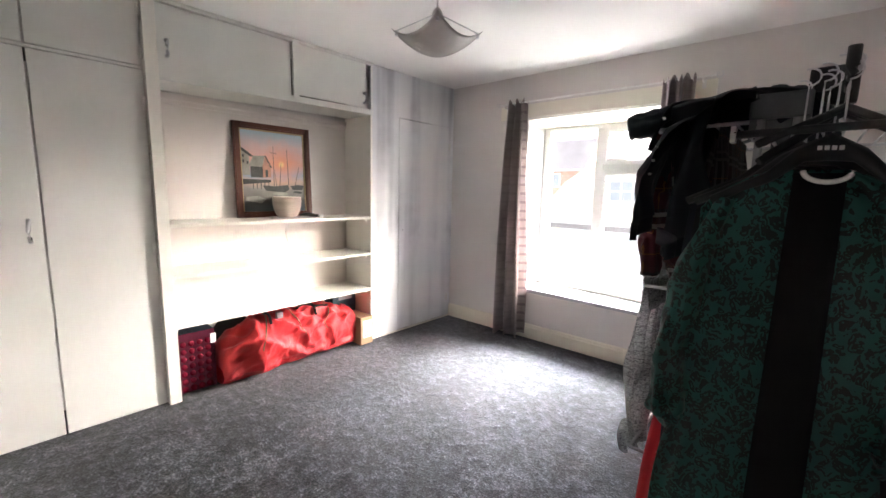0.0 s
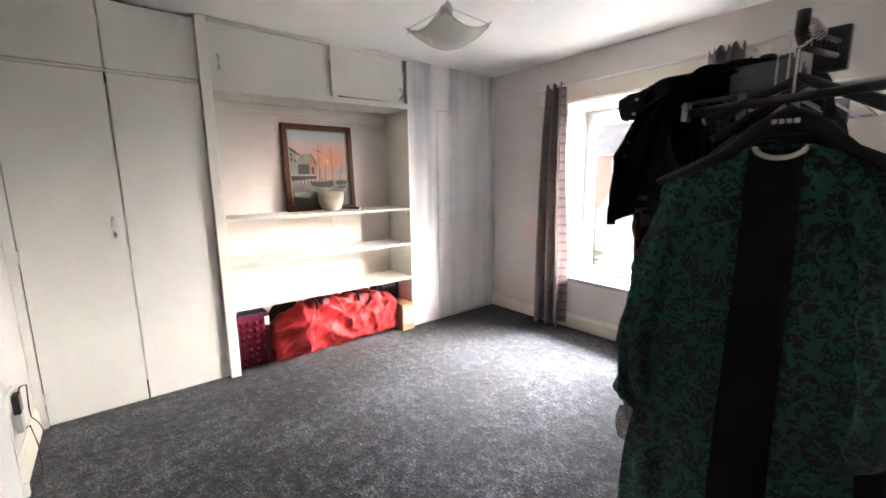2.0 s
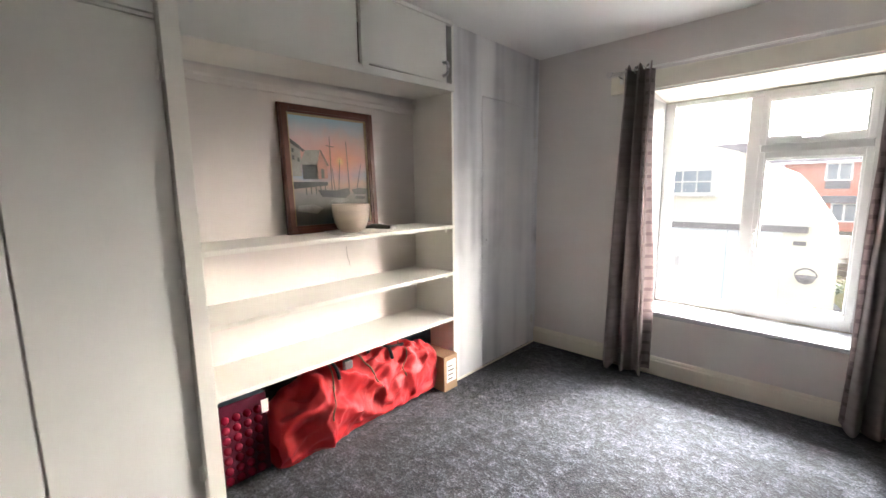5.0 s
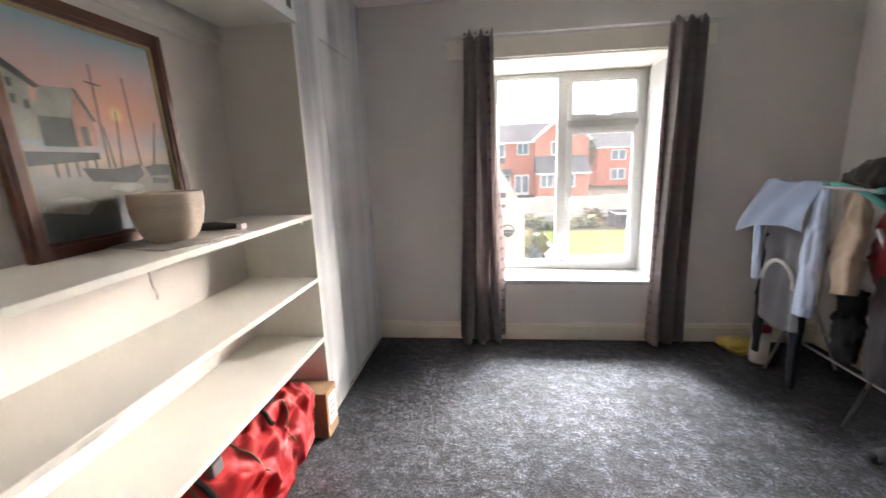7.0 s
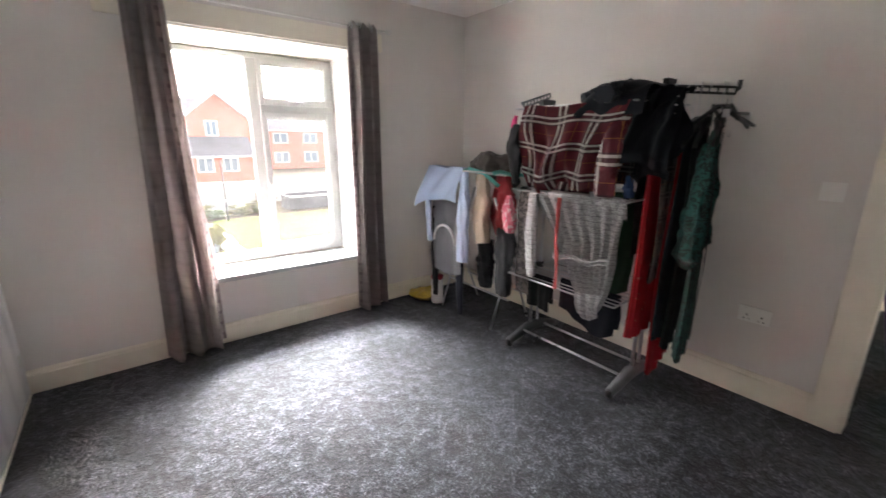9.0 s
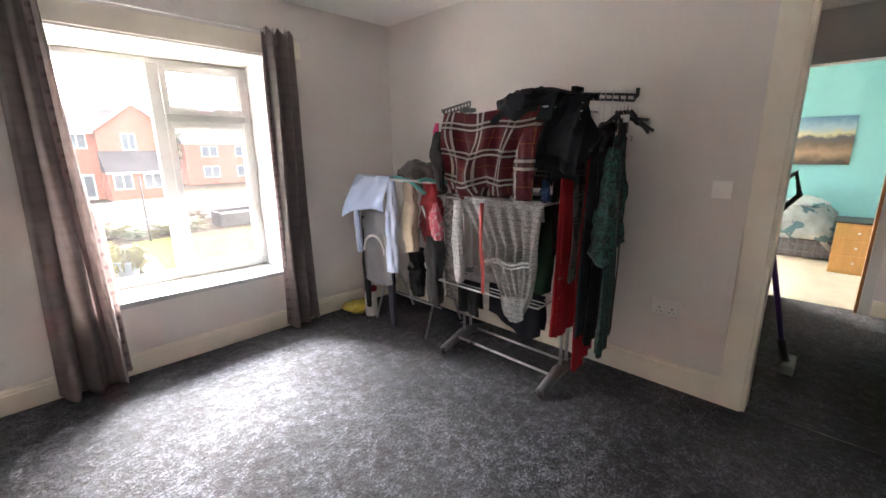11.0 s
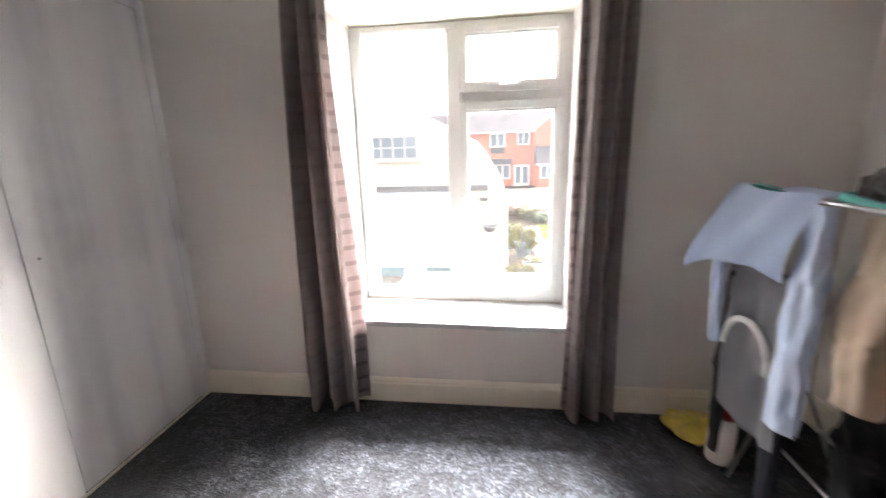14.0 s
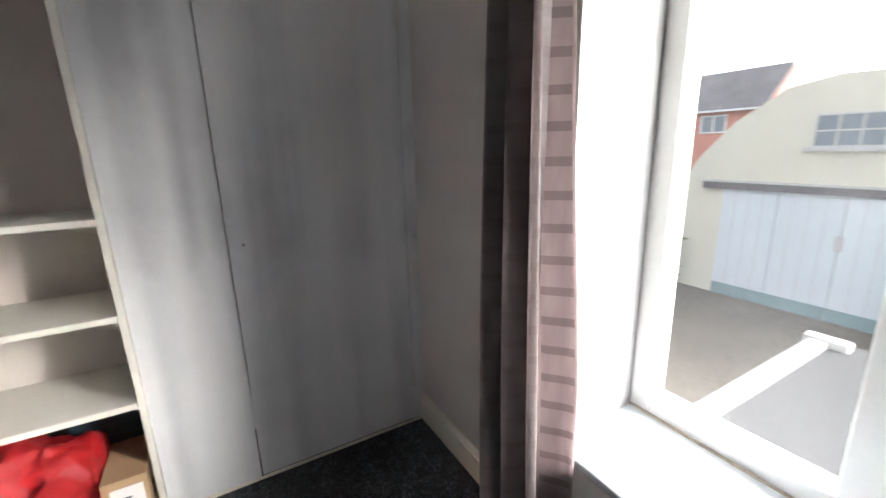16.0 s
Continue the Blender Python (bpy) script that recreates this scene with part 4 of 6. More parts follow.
bag = thing("holdall", -2.64, 1.95, 0, "slumped red nylon holdall bag with dark straps", "bag")
part("body", sheet(bag_surface, 150, 96), RED_BAG, bag)


def on_bag(pts, lift, soft=0):
    """Places on the bag's skin, lifted off it; soft evens out the line over the folds."""
    out = []
    for u, v in pts:
        p, c = Vector(bag_surface(u, v)), Vector((-2.66, 1.405 + 1.1 * u, 0.2))
        out.append(p + (p - c).normalized() * lift)
    for _ in range(soft):
        out = [out[0]] + [(a + b * 2 + c) / 4 for a, b, c in zip(out, out[1:], out[2:])] + [out[-1]]
    return out


for u0, u1 in ((0.20, 0.32), (0.52, 0.44), (0.70, 0.78)):
    bm = bmesh.new()
    tube(bm, on_bag([(u0 + (u1 - u0) * k / 24, 0.02 + 0.26 * k / 24) for k in range(25)], 0.004, 2), 0.0045, 6)
    part("piping", bm, OLIVE, bag, "olive edge piping")
for pts in ([(0.30 + 0.03 * math.sin(k * 0.12), 0.16 + 0.16 * k / 24) for k in range(25)], [(0.62 + 0.002 * k, 0.13 + 0.14 * k / 24) for k in range(25)], [(0.52 + 0.011 * k, 0.22 + 0.02 * math.sin(k * 0.25)) for k in range(25)]):
    bm = bmesh.new()
    tube(bm, on_bag(pts, 0.014, 12), 0.010, 8)
    part("strap", bm, BLACKISH, bag, "black webbing strap")
bm = boxes((-2.59, -2.56, 1.80, 1.85, 0.37, 0.43), bevel=0.006)
part("buckle", bm, GREY_PLASTIC, bag, "grey plastic buckle")
carton = thing("carton", -2.6, 2.565, 0, "small brown cardboard carton with a white label", "box")
part("body", boxes((-2.74, -2.497, 2.508, 2.636, 0.002, 0.245), bevel=0.003), CARD, carton)
part("shipping_label", boxes((-2.4965, -2.4955, 2.53, 2.622, 0.06, 0.215)), PAPER, carton, "white printed label")
for k in range(4):
    part("print_bar", boxes((-2.4952, -2.4948, 2.54, 2.585 + 0.008 * (k % 3), 0.08 + 0.03 * k, 0.087 + 0.03 * k)), BLACK_PLASTIC, carton)
teal = thing("game_box", -2.78, 2.53, 0, "dark teal printed box standing behind the carton", "box")
part("body", boxes((-2.888, -2.755, 2.40, 2.640, 0.002, 0.435), bevel=0.003), TEAL_BOX, teal)
part("print", boxes((-2.7545, -2.7535, 2.46, 2.60, 0.36, 0.40)), GREY_TEE, teal)
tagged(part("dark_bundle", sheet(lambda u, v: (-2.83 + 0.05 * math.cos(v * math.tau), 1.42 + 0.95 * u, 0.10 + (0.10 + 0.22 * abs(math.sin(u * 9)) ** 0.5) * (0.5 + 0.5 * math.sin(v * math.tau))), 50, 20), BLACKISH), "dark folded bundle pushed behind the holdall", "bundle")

# ---- sockets, switch, charger ----


def wall_plate(name, y0, y1, z0, z1, rockers, label, category):
    e = thing(name, EAST, (y0 + y1) / 2, z0, label, category)
    part("plate", boxes((EAST - 0.009, EAST - 0.0005, y0, y1, z0, z1), bevel=0.003), WHITE_PLASTIC, e)
    for ry, rz in rockers:
        part("rocker", boxes((EAST - 0.013, EAST - 0.0092, ry - 0.009, ry + 0.009, rz - 0.014, rz + 0.014), bevel=0.002), WHITE_PLASTIC, e)
    return e


wall_plate("light_switch", 1.116, 1.202, 1.094, 1.180, [(1.159, 1.137)], "white plastic light switch beside the doorway", "switch")
sock = wall_plate("wall_socket", 1.27, 1.416, 0.425, 0.511, [(1.30, 0.487), (1.386, 0.487)], "white plastic double wall socket", "socket")
for cy in (1.31, 1.376):
    for dy, z0, z1 in ((0, 0.458, 0.468), (-0.011, 0.438, 0.444), (0.011, 0.438, 0.444)):
        part("slot", boxes((EAST - 0.0096, EAST - 0.0091, cy + dy - 0.003, cy + dy + 0.003, z0, z1)), BLACK_PLASTIC, sock)
charger = thing("charger", -2.05, SOUTH, 0.25, "black and grey plug-in charger with trailing cables", "charger")
part("socket_plate", boxes((-2.13, -1.99, SOUTH, SOUTH + 0.009, 0.36, 0.446), bevel=0.003), WHITE_PLASTIC, charger)
part("adapter", boxes((-2.09, -2.03, SOUTH + 0.0095, SOUTH + 0.036, 0.335, 0.425), bevel=0.006), BLACK_PLASTIC, charger)
part("lower_block", boxes((-2.088, -2.032, SOUTH + 0.0095, SOUTH + 0.034, 0.245, 0.334), bevel=0.006), mottled("pale_grey_plastic", (0.42, 0.42, 0.43), 0.08, 0.45), charger, "pale grey lower block")
bm = bmesh.new()
tube(bm, [(-2.06, SOUTH + 0.03, 0.425), (-2.07, SOUTH + 0.04, 0.45), (-2.14, SOUTH + 0.05, 0.43), (-2.17, SOUTH + 0.04, 0.30), (-2.25, SOUTH + 0.03, 0.22), (-2.40, SOUTH + 0.03, 0.12), (-2.47, SOUTH + 0.04, 0.008)], 0.0028, 6)
tube(bm, [(-2.06, SOUTH + 0.03, 0.25), (-2.12, SOUTH + 0.04, 0.235), (-2.15, SOUTH + 0.05, 0.12), (-2.10, SOUTH + 0.06, 0.006), (-1.98, SOUTH + 0.05, 0.006)], 0.0028, 6)
part("cable", bm, BLACK_PLASTIC, charger)
# ---- radiator under the south wall ----
rad = thing("radiator", -1.1, SOUTH + 0.05, 0.1, "white steel panel radiator with a slotted top grille", "radiator")
RX0, RX1, RY0, RY1, RZ0, RZ1 = -1.59, -0.55, SOUTH + 0.03, 0.191, 0.13, 0.65
part("back_panel", boxes((RX0 + 0.01, RX1 - 0.01, RY0, RY0 + 0.012, RZ0, RZ1 - 0.004), bevel=0.003), WHITE_PLASTIC, rad)
bm = boxes((RX0 + 0.01, RX1 - 0.01, RY1 - 0.014, RY1 - 0.004, RZ0, RZ1 - 0.004), bevel=0.003)
part("front_panel", bm, WHITE_PLASTIC, rad, "smooth white front panel")
for x in (RX0, RX1 - 0.009):
    part("end_cap", boxes((x, x + 0.009, RY0, RY1, RZ0 + 0.02, RZ1 - 0.001), bevel=0.003), WHITE_PLASTIC, rad)
grille = part("top_grille", boxes((RX0 + 0.0095, RX1 - 0.0095, RY0 + 0.0125, RY0 + 0.02, RZ1 - 0.003, RZ1), (RX0 + 0.0095, RX1 - 0.0095, RY1 - 0.012, RY1 - 0.0045, RZ1 - 0.003, RZ1)), WHITE_PLASTIC, rad)
slat = boxes((-0.0022, 0.0022, RY0 + 0.0205, RY1 - 0.0125, RZ1 - 0.012, RZ1 - 0.0005))
slat_mesh = mesh_from("slat", slat, WHITE_PLASTIC)
for k in range(84):
    ob = new("slat", slat_mesh)
    ob.parent = grille
    ob.location = (RX0 + 0.016 + 0.0121 * k, 0, 0)
    tagged(ob)
bm = bmesh.new()
tube(bm, [(RX0 - 0.03, SOUTH + 0.07, 0.0), (RX0 - 0.03, SOUTH + 0.07, 0.15), (RX0 + 0.005, SOUTH + 0.07, 0.155)], 0.008, 8)
part("pipe", bm, WHITE_PLASTIC, rad)
bm = bmesh.new()
lathe(bm, [(0.012, 0.0), (0.016, 0.01), (0.016, 0.045), (0.010, 0.055)], (RX0 - 0.03, SOUTH + 0.07, 0.165), 14)
part("valve", bm, WHITE_PLASTIC, rad, "white radiator valve cap")

# ---- tower clothes airer ----
airer = thing("clothes_airer", 0.19, 2.13, 0, "tall three-tier steel clothes airer on grey plastic feet", "clothes airer")
RY0, RY1 = 1.775, 2.505
for fy in (RY0 - 0.02, RY1 - 0.005):
    bm = bmesh.new()
    tube(bm, [(-0.06, fy, 0.035), (0.02, fy, 0.055), (0.13, fy, 0.088), (0.25, fy, 0.088), (0.36, fy, 0.055), (0.44, fy, 0.035)], 0.028, 12, taper=[0.026, 0.029, 0.034, 0.034, 0.029, 0.026])
    ft = part("foot", bm, GREY_PLASTIC, airer, "curved grey plastic foot")
    for fx in (-0.055, 0.435):
        bm = bmesh.new()
        tube(bm, [(fx, fy - 0.014, 0.025), (fx, fy + 0.014, 0.025)], 0.024, 14)
        part("castor", bm, BLACK_PLASTIC, ft)
    for lx in (0.155, 0.225):
        bm = bmesh.new()
        tube(bm, [(lx, fy, 0.09), (lx, fy, 1.56)], 0.009, 10)
        part("upright", bm, STEEL, airer)
    part("top_joint", boxes((0.13, 0.25, fy - 0.018, fy + 0.018, 1.54, 1.60), bevel=0.006), GREY_PLASTIC, airer)
for rx in (0.07, 0.27):
    bm = bmesh.new()
    tube(bm, [(rx, RY0 - 0.02, 0.085), (rx, RY1 - 0.005, 0.085)], 0.008, 10)
    part("floor_bar", bm, STEEL, airer)
for tz in (0.53, 1.07, 1.535):
    for x0, x1 in ((-0.085, 0.15), (0.23, 0.45)):
        tier = bmesh.new()
        loop = [(x0, RY0, tz), (x0, RY1, tz), (x1, RY1, tz + 0.004), (x1, RY0, tz + 0.004)]
        for p, q in zip(loop, loop[1:] + loop[:1]):
            tube(tier, [p, q], 0.0055, 8)
        tp = part("tier", tier, STEEL, airer, "folding tier of chromed bars")
        for k in range(1, 5):
            bm = bmesh.new()
            xx = x0 + (x1 - x0) * k / 5
            tube(bm, [(xx, RY0, tz), (xx, RY1, tz)], 0.0035, 6)
            part("bar", bm, STEEL, tp)
    for jy in (RY0, RY1):
        part("joint", boxes((0.13, 0.25, jy - 0.015, jy + 0.015, tz - 0.02, tz + 0.02), bevel=0.005), GREY_PLASTIC, airer)


def hook_arm(p, q, tip, mat, label):
    """A flat hanging arm with a row of holes and an upturned end."""
    p, q = Vector(p), Vector(q)
    d = (q - p)
    bm = bmesh.new()
    for s in (-1, 1):
        tube(bm, [p + Vector((0, 0, 0.014 * s)), q + Vector((0, 0, 0.014 * s))], 0.006, 8)
    n = 8
    for k in range(n + 1):
        c = p + d * (k / n)
        tube(bm, [c - Vector((0, 0, 0.015)), c + Vector((0, 0, 0.015))], 0.005, 6)
    tube(bm, [q, q + d.normalized() * 0.012 + Vector((0, 0, 0.01)), q + d.normalized() * 0.012 + Vector((0, 0, tip))], 0.010, 8)
    return part("hanging_arm", bm, mat, airer, label)


hook_arm((0.305, 1.82, 1.615), (0.300, 1.525, 1.580), 0.045, BLACK_PLASTIC, "black plastic arm with a row of holes")
hook_arm((0.21, 2.50, 1.625), (-0.03, 2.495, 1.560), 0.02, GREY_PLASTIC, "grey plastic arm with a row of holes")
part("arm_bracket", boxes((0.235, 0.325, 1.80, 1.83, 1.57, 1.66), bevel=0.006), BLACK_PLASTIC, airer)


def draped(bx, bz, y0, y1, drop_front, drop_back, mat, name, label, category, seed=0, folds=9, amp=0.012, left=None, right=None, thick=0.004):
    """Cloth hung over a bar along y: drop_front and drop_back give its hem by u."""
    r = random.Random(seed)
    ph = [r.uniform(0, 6.28) for _ in range(5)]

    def f(u, v):
        df, db = drop_front(u), drop_back(u)
        s = v * (df + db + 0.03) - df
        fall = -s if s < 0 else max(0.0, s - 0.03)
        side = -1 if s < 0 else (1 if s > 0.03 else 0)
        a = (y0 if left is None else left(fall) if side < 0 else y0)
        b = (y1 if right is None else right(fall) if side < 0 else y1)
        y = a + (b - a) * u
        k = min(1.0, fall / 0.12)
        wob = amp * k * (math.sin(u * folds * 2 + ph[0] + fall * 2) + 0.5 * math.sin(u * folds * 4.3 + ph[1] - fall * 3)) + 0.6 * amp * math.sin(u * 3 + ph[2])* k
        if side == 0:
            t = s / 0.03 * math.pi
            x, z = bx - 0.012 * math.cos(t), bz + 0.008 + 0.010 * math.sin(t)
        else:
            x, z = bx + side * (0.012 + 0.012 * k) + wob, bz + 0.008 - fall
        return (x, y + 0.006 * math.sin(fall * 18 + ph[3]) * k, z)
    e = thing(name, bx, (y0 + y1) / 2, bz - drop_front(0.5), label, category)
    part("body", sheet(f, 60, 56, thick), mat, e)
    return e


tartan_shirt = thing("tartan_shirt", -0.085, 2.1, 1.1, "burgundy tartan flannel shirt draped over the airer", "shirt")


def shirt_cloth(u, v):
    """Flannel over the bar: v below 0.18 lies behind it, the rest falls in front and is drawn together at the hem."""
    if v < 0.18:
        k = (0.18 - v) / 0.18
        return (-0.06 + 0.03 * k + 0.004 * math.sin(u * 11), 2.43 - 0.62 * u, 1.548 - 0.26 * k)
    k = (v - 0.18) / 0.82
    lean = 0.17 * u * k ** 1.3 - 0.02 * (1 - u) * k
    y = 2.43 - 0.62 * u + lean + 0.010 * math.sin(k * 7 + u * 5)
    swag = 0.045 * math.sin(math.pi * min(1.0, u * 1.1)) * k
    fold = 0.020 * math.sin(u * 15 + 3.0 * k) + 0.012 * math.sin(u * 29 - 6 * k) + 0.016 * math.sin((u + 0.7 * k) * 9)
    roll = 0.035 * max(0.0, k - 0.86) / 0.14
    x = -0.094 - fold * min(1.0, k * 2.2) - 0.028 * math.sin(math.pi * k) + roll
    z = 1.550 + 0.006 * math.sin(u * 13) - 0.43 * k - swag - 0.02 * math.sin(u * 8) * k - 0.012 * math.sin(u * 2.5) * (1 - k)
    return (x, y, z)


part("body", sheet(shirt_cloth, 90, 80, 0.003), TARTAN_WORN, tartan_shirt)
part("tail", sheet(lambda u, v: (-0.055 - 0.02 * math.sin(v * 3) + 0.012 * math.sin(u * 19), 2.40 - 0.42 * u, 1.17 - 0.10 * v - 0.03 * math.sin(u * 3)), 40, 12, 0.003), TARTAN, tartan_shirt)
# its sleeve hangs at one end
def sleeve(name, pts, radii, mat, label, category, seed=1, sides=32, rings=54, flat=0.6):
    """A soft tube of cloth with lengthwise creases along points."""
    r = random.Random(seed)
    ph = r.uniform(0, 6)
    P = [Vector(p) for p in pts]
    def at(t):
        s = t * (len(P) - 1)
        i = min(int(s), len(P) - 2)
        f = s - i
        f2 = f * f * (3 - 2 * f)
        return P[i].lerp(P[i + 1], f2 * 0.5 + f * 0.5), radii[i] + (radii[i + 1] - radii[i]) * f
    bm = bmesh.new()
    prev = None
    up = Vector((0.15, 0.1, 1)).normalized()
    for k in range(rings + 1):
        t = k / rings
        c, rad = at(t)
        d = (at(min(1, t + 0.02))[0] - at(max(0, t - 0.02))[0]).normalized()
        a = d.cross(up if abs(d.dot(up)) < 0.9 else Vector((1, 0, 0))).normalized()
        e = d.cross(a)
        ring = []
        for j in range(sides):
            th = j / sides * math.tau
            n = noise.noise(Vector((math.cos(th) * 1.5 + ph, math.sin(th) * 1.5, t * 5)))
            rr = rad * (1 + 0.35 * n + 0.06 * math.sin(th * 7 + t * 6 + ph) + 0.16 * noise.noise(Vector((math.cos(th) * 2.5, math.sin(th) * 2.5 + ph, t * 13))) + 0.22 * (0.35 - abs(noise.noise(Vector((math.cos(th) * 1.8 + 3 * t, math.sin(th) * 1.8 - ph, t * 10 + ph))))))
            ring.append(bm.verts.new(c + rr * (math.cos(th) * a + flat * math.sin(th) * e)))
        if prev:
            for j in range(sides):
                fc = bm.faces.new((prev[j], prev[(j + 1) % sides], ring[(j + 1) % sides], ring[j]))
                fc.smooth = True
        else:
            bm.faces.new(ring[::-1])
        prev = ring
    bm.faces.new(prev)
    if name is None:
        return bm
    return tagged(part(name, bm, mat), label, category)


tartan_sleeve = sleeve(None, [(-0.07, 1.86, 1.48), (-0.095, 1.87, 1.36), (-0.105, 1.875, 1.22), (-0.10, 1.885, 1.09)], [0.045, 0.056, 0.054, 0.045], TARTAN, "", "", 3)
part("sleeve", tartan_sleeve, TARTAN, tartan_shirt)
draped(0.05, 1.536, 1.80, 2.42, lambda u: 0.40, lambda u: 0.35, TARTAN_DARK, "dark_shirt", "dark checked shirt draped behind the tartan one", "shirt", 6)

# grey marl playsuit with a coral cord
play = thing("grey_playsuit", -0.1, 2.06, 0.44, "grey marl jersey playsuit hung over the airer", "playsuit")


def play_front(u, v):
    drop = 0.62 * v
    if v < 0.42:
        a, b = 1.770 + 0.03 * v, 2.352 - 0.47 * v
    elif v < 0.56:
        a, b = 1.783, 2.155 + 0.02 * (v - 0.42)
    else:
        k = (v - 0.56) / 0.44
        a, b = 1.785 + 0.085 * k ** 2, 2.10 - 0.10 * min(1, k * 1.2) - 0.06 * k ** 3
    y = b + (a - b) * u
    gather = (0.009 + 0.015 * math.exp(-((v - 0.48) / 0.12) ** 2)) * min(1, v * 8)
    x = -0.086 + gather * math.sin(u * 44 + 2 * v) + 0.012 * math.sin(u * 9 + v * 4) - 0.014 * math.sin(math.pi * v)
    z = 1.082 - drop + (0.03 * math.sin(u * 3.14) * v)
    return (x, y, z)


part("front", sheet(play_front, 90, 60, 0.004), MARL, play)
part("fold_over", sheet(lambda u, v: (-0.098 + 0.03 * v + 0.006 * math.sin(u * 40), 2.35 - 0.58 * u, 1.084 + 0.006 * math.sin(math.pi * v) - 0.10 * v * v), 60, 10, 0.003), MARL, play)
part("sleeve", sleeve(None, [(-0.085, 2.335, 1.06), (-0.085, 2.345, 0.90), (-0.085, 2.335, 0.72), (-0.085, 2.325, 0.56)], [0.025, 0.034, 0.036, 0.030], MARL, "", "", 5), MARL, play)
part("turned_hem", sheet(lambda u, v: (-0.125 - 0.012 * math.sin(math.pi * v) + 0.006 * math.sin(u * 17), 1.985 - 0.03 * v - (0.155 - 0.03 * v) * u, 0.565 - 0.115 * v - 0.03 * math.sin(math.pi * u) * v + 0.02 * u), 30, 16, 0.004), MARL, play, "pale inside of the turned-up hem")
bm = bmesh.new()
for z in (0.745, 0.765):
    tube(bm, [(-0.110 - 0.012 * math.sin(k / 20 * 3.1), 1.787 + 0.365 * k / 20, z + 0.012 * math.sin(k * 0.6) - 0.02 * (k / 20)) for k in range(21)], 0.006, 8)
part("waistband", bm, MARL, play)
bm = bmesh.new()
tube(bm, [(-0.125, 2.125, 1.06), (-0.135, 2.12, 0.95), (-0.146, 2.115, 0.83), (-0.150, 2.10, 0.76), (-0.147, 2.095, 0.66), (-0.145, 2.097, 0.555)], 0.009, 8, taper=[0.012, 0.010, 0.009, 0.012, 0.009, 0.011])
part("cord", bm, CORAL, play, "coral drawstring")

# smaller things on the lower tiers
draped(-0.04, 1.07, 2.36, 2.47, lambda u: 0.66, lambda u: 0.5, LEOPARD_GREY, "leopard_leggings", "grey leopard print leggings hanging from the airer", "leggings", 9, 2, 0.006)
draped(0.06, 0.53, 1.82, 2.20, lambda u: 0.22 + 0.05 * math.sin(u * 5), lambda u: 0.2, NAVY, "navy_blouse", "navy cotton blouse over the lowest tier", "top", 11, 5, 0.012)
draped(0.0, 0.53, 2.22, 2.40, lambda u: 0.20, lambda u: 0.16, BLACKISH, "black_shorts", "black shorts over the lowest tier", "shorts", 12, 4, 0.01)
green_trousers = draped(0.10, 1.07, 1.79, 2.06, lambda u: 0.50 + 0.04 * math.sin(u * 4), lambda u: 0.3, GREEN_CLOTH, "green_trousers", "bottle green trousers over the middle tier", "trousers", 13, 4, 0.012)
bm = bmesh.new()
tube(bm, [(0.092 + 0.006 * math.sin(k * 0.9), 1.795 + 0.026 * k, 1.088 + 0.003 * math.sin(k)) for k in range(11)], 0.011, 8)
part("waistband", bm, GREEN_CLOTH, green_trousers)
sleeve("black_vest", [(-0.05, 2.515, 1.45), (-0.06, 2.53, 1.34), (-0.05, 2.53, 1.22), (-0.04, 2.52, 1.10)], [0.03, 0.055, 0.045, 0.02], BLACKISH, "black vest with pink trim hooked on the airer", "vest", 14)
sleeve("pink_bikini", [(-0.06, 2.55, 1.02), (-0.05, 2.56, 0.95), (-0.045, 2.555, 0.86), (-0.04, 2.55, 0.78)], [0.018, 0.04, 0.05, 0.03], PINK, "pink floral bikini hanging from the airer", "bikini", 15)
sleeve("pink_strap", [(-0.055, 2.53, 1.50), (-0.06, 2.54, 1.45), (-0.06, 2.54, 1.40)], [0.012, 0.02, 0.014], fabric("hot_pink_cotton", (0.6, 0.03, 0.16)), "hot pink strap hooked over a bar", "strap", 16)
sleeve("blue_sock", [(0.03, 1.83, 1.19), (0.02, 1.825, 1.13), (0.02, 1.82, 1.08)], [0.014, 0.026, 0.020], fabric("mid_blue_cotton", (0.06, 0.12, 0.28)), "mid blue sock between the garments", "sock", 17)

# jacket thrown over the top
jacket = thing("jacket", 0.12, 1.95, 1.55, "charcoal jacket thrown over the top of the airer", "jacket")


def heap(u, v):
    y = 1.74 + 0.42 * u
    a = v * math.pi
    n = noise.noise(Vector((u * 4, v * 5, 2.2))) * 0.03
    r = 0.17 + n
    x = 0.10 - (r + 0.03) * math.cos(a)
    z = 1.525 + (0.085 + 0.03 * math.sin(u * 3) + n) * math.sin(a) ** 0.7 - 0.05 * (abs(2 * v - 1) ** 3) - 0.06 * u ** 3
    return (x, y, z)


part("body", sheet(heap, 50, 50, 0.006), CHARCOAL, jacket)


def jacket_side(u, v):
    """The side of the jacket, thrown over the arm and falling in an arc to its hem."""
    a = v * math.pi / 2
    n1 = noise.noise(Vector((u * 3.0, v * 4.0, 5.1)))
    n2 = noise.noise(Vector((u * 8.0 + 2.0 * v, v * 7.0, 1.7)))
    crease = 0.030 * n1 + 0.016 * (0.4 - abs(n2)) + 0.008 * math.sin(u * 19 + v * 6)
    x = 0.15 - (0.228 + crease) * math.sin(a) ** 1.1
    z = 1.285 + (0.300 + 0.7 * crease) * max(0.0, math.cos(a)) ** 0.75 + 0.02 * math.sin(u * 5) * v
    return (x, 1.83 - 0.20 * u - 0.03 * v * u + 0.012 * math.sin(v * 7), z)


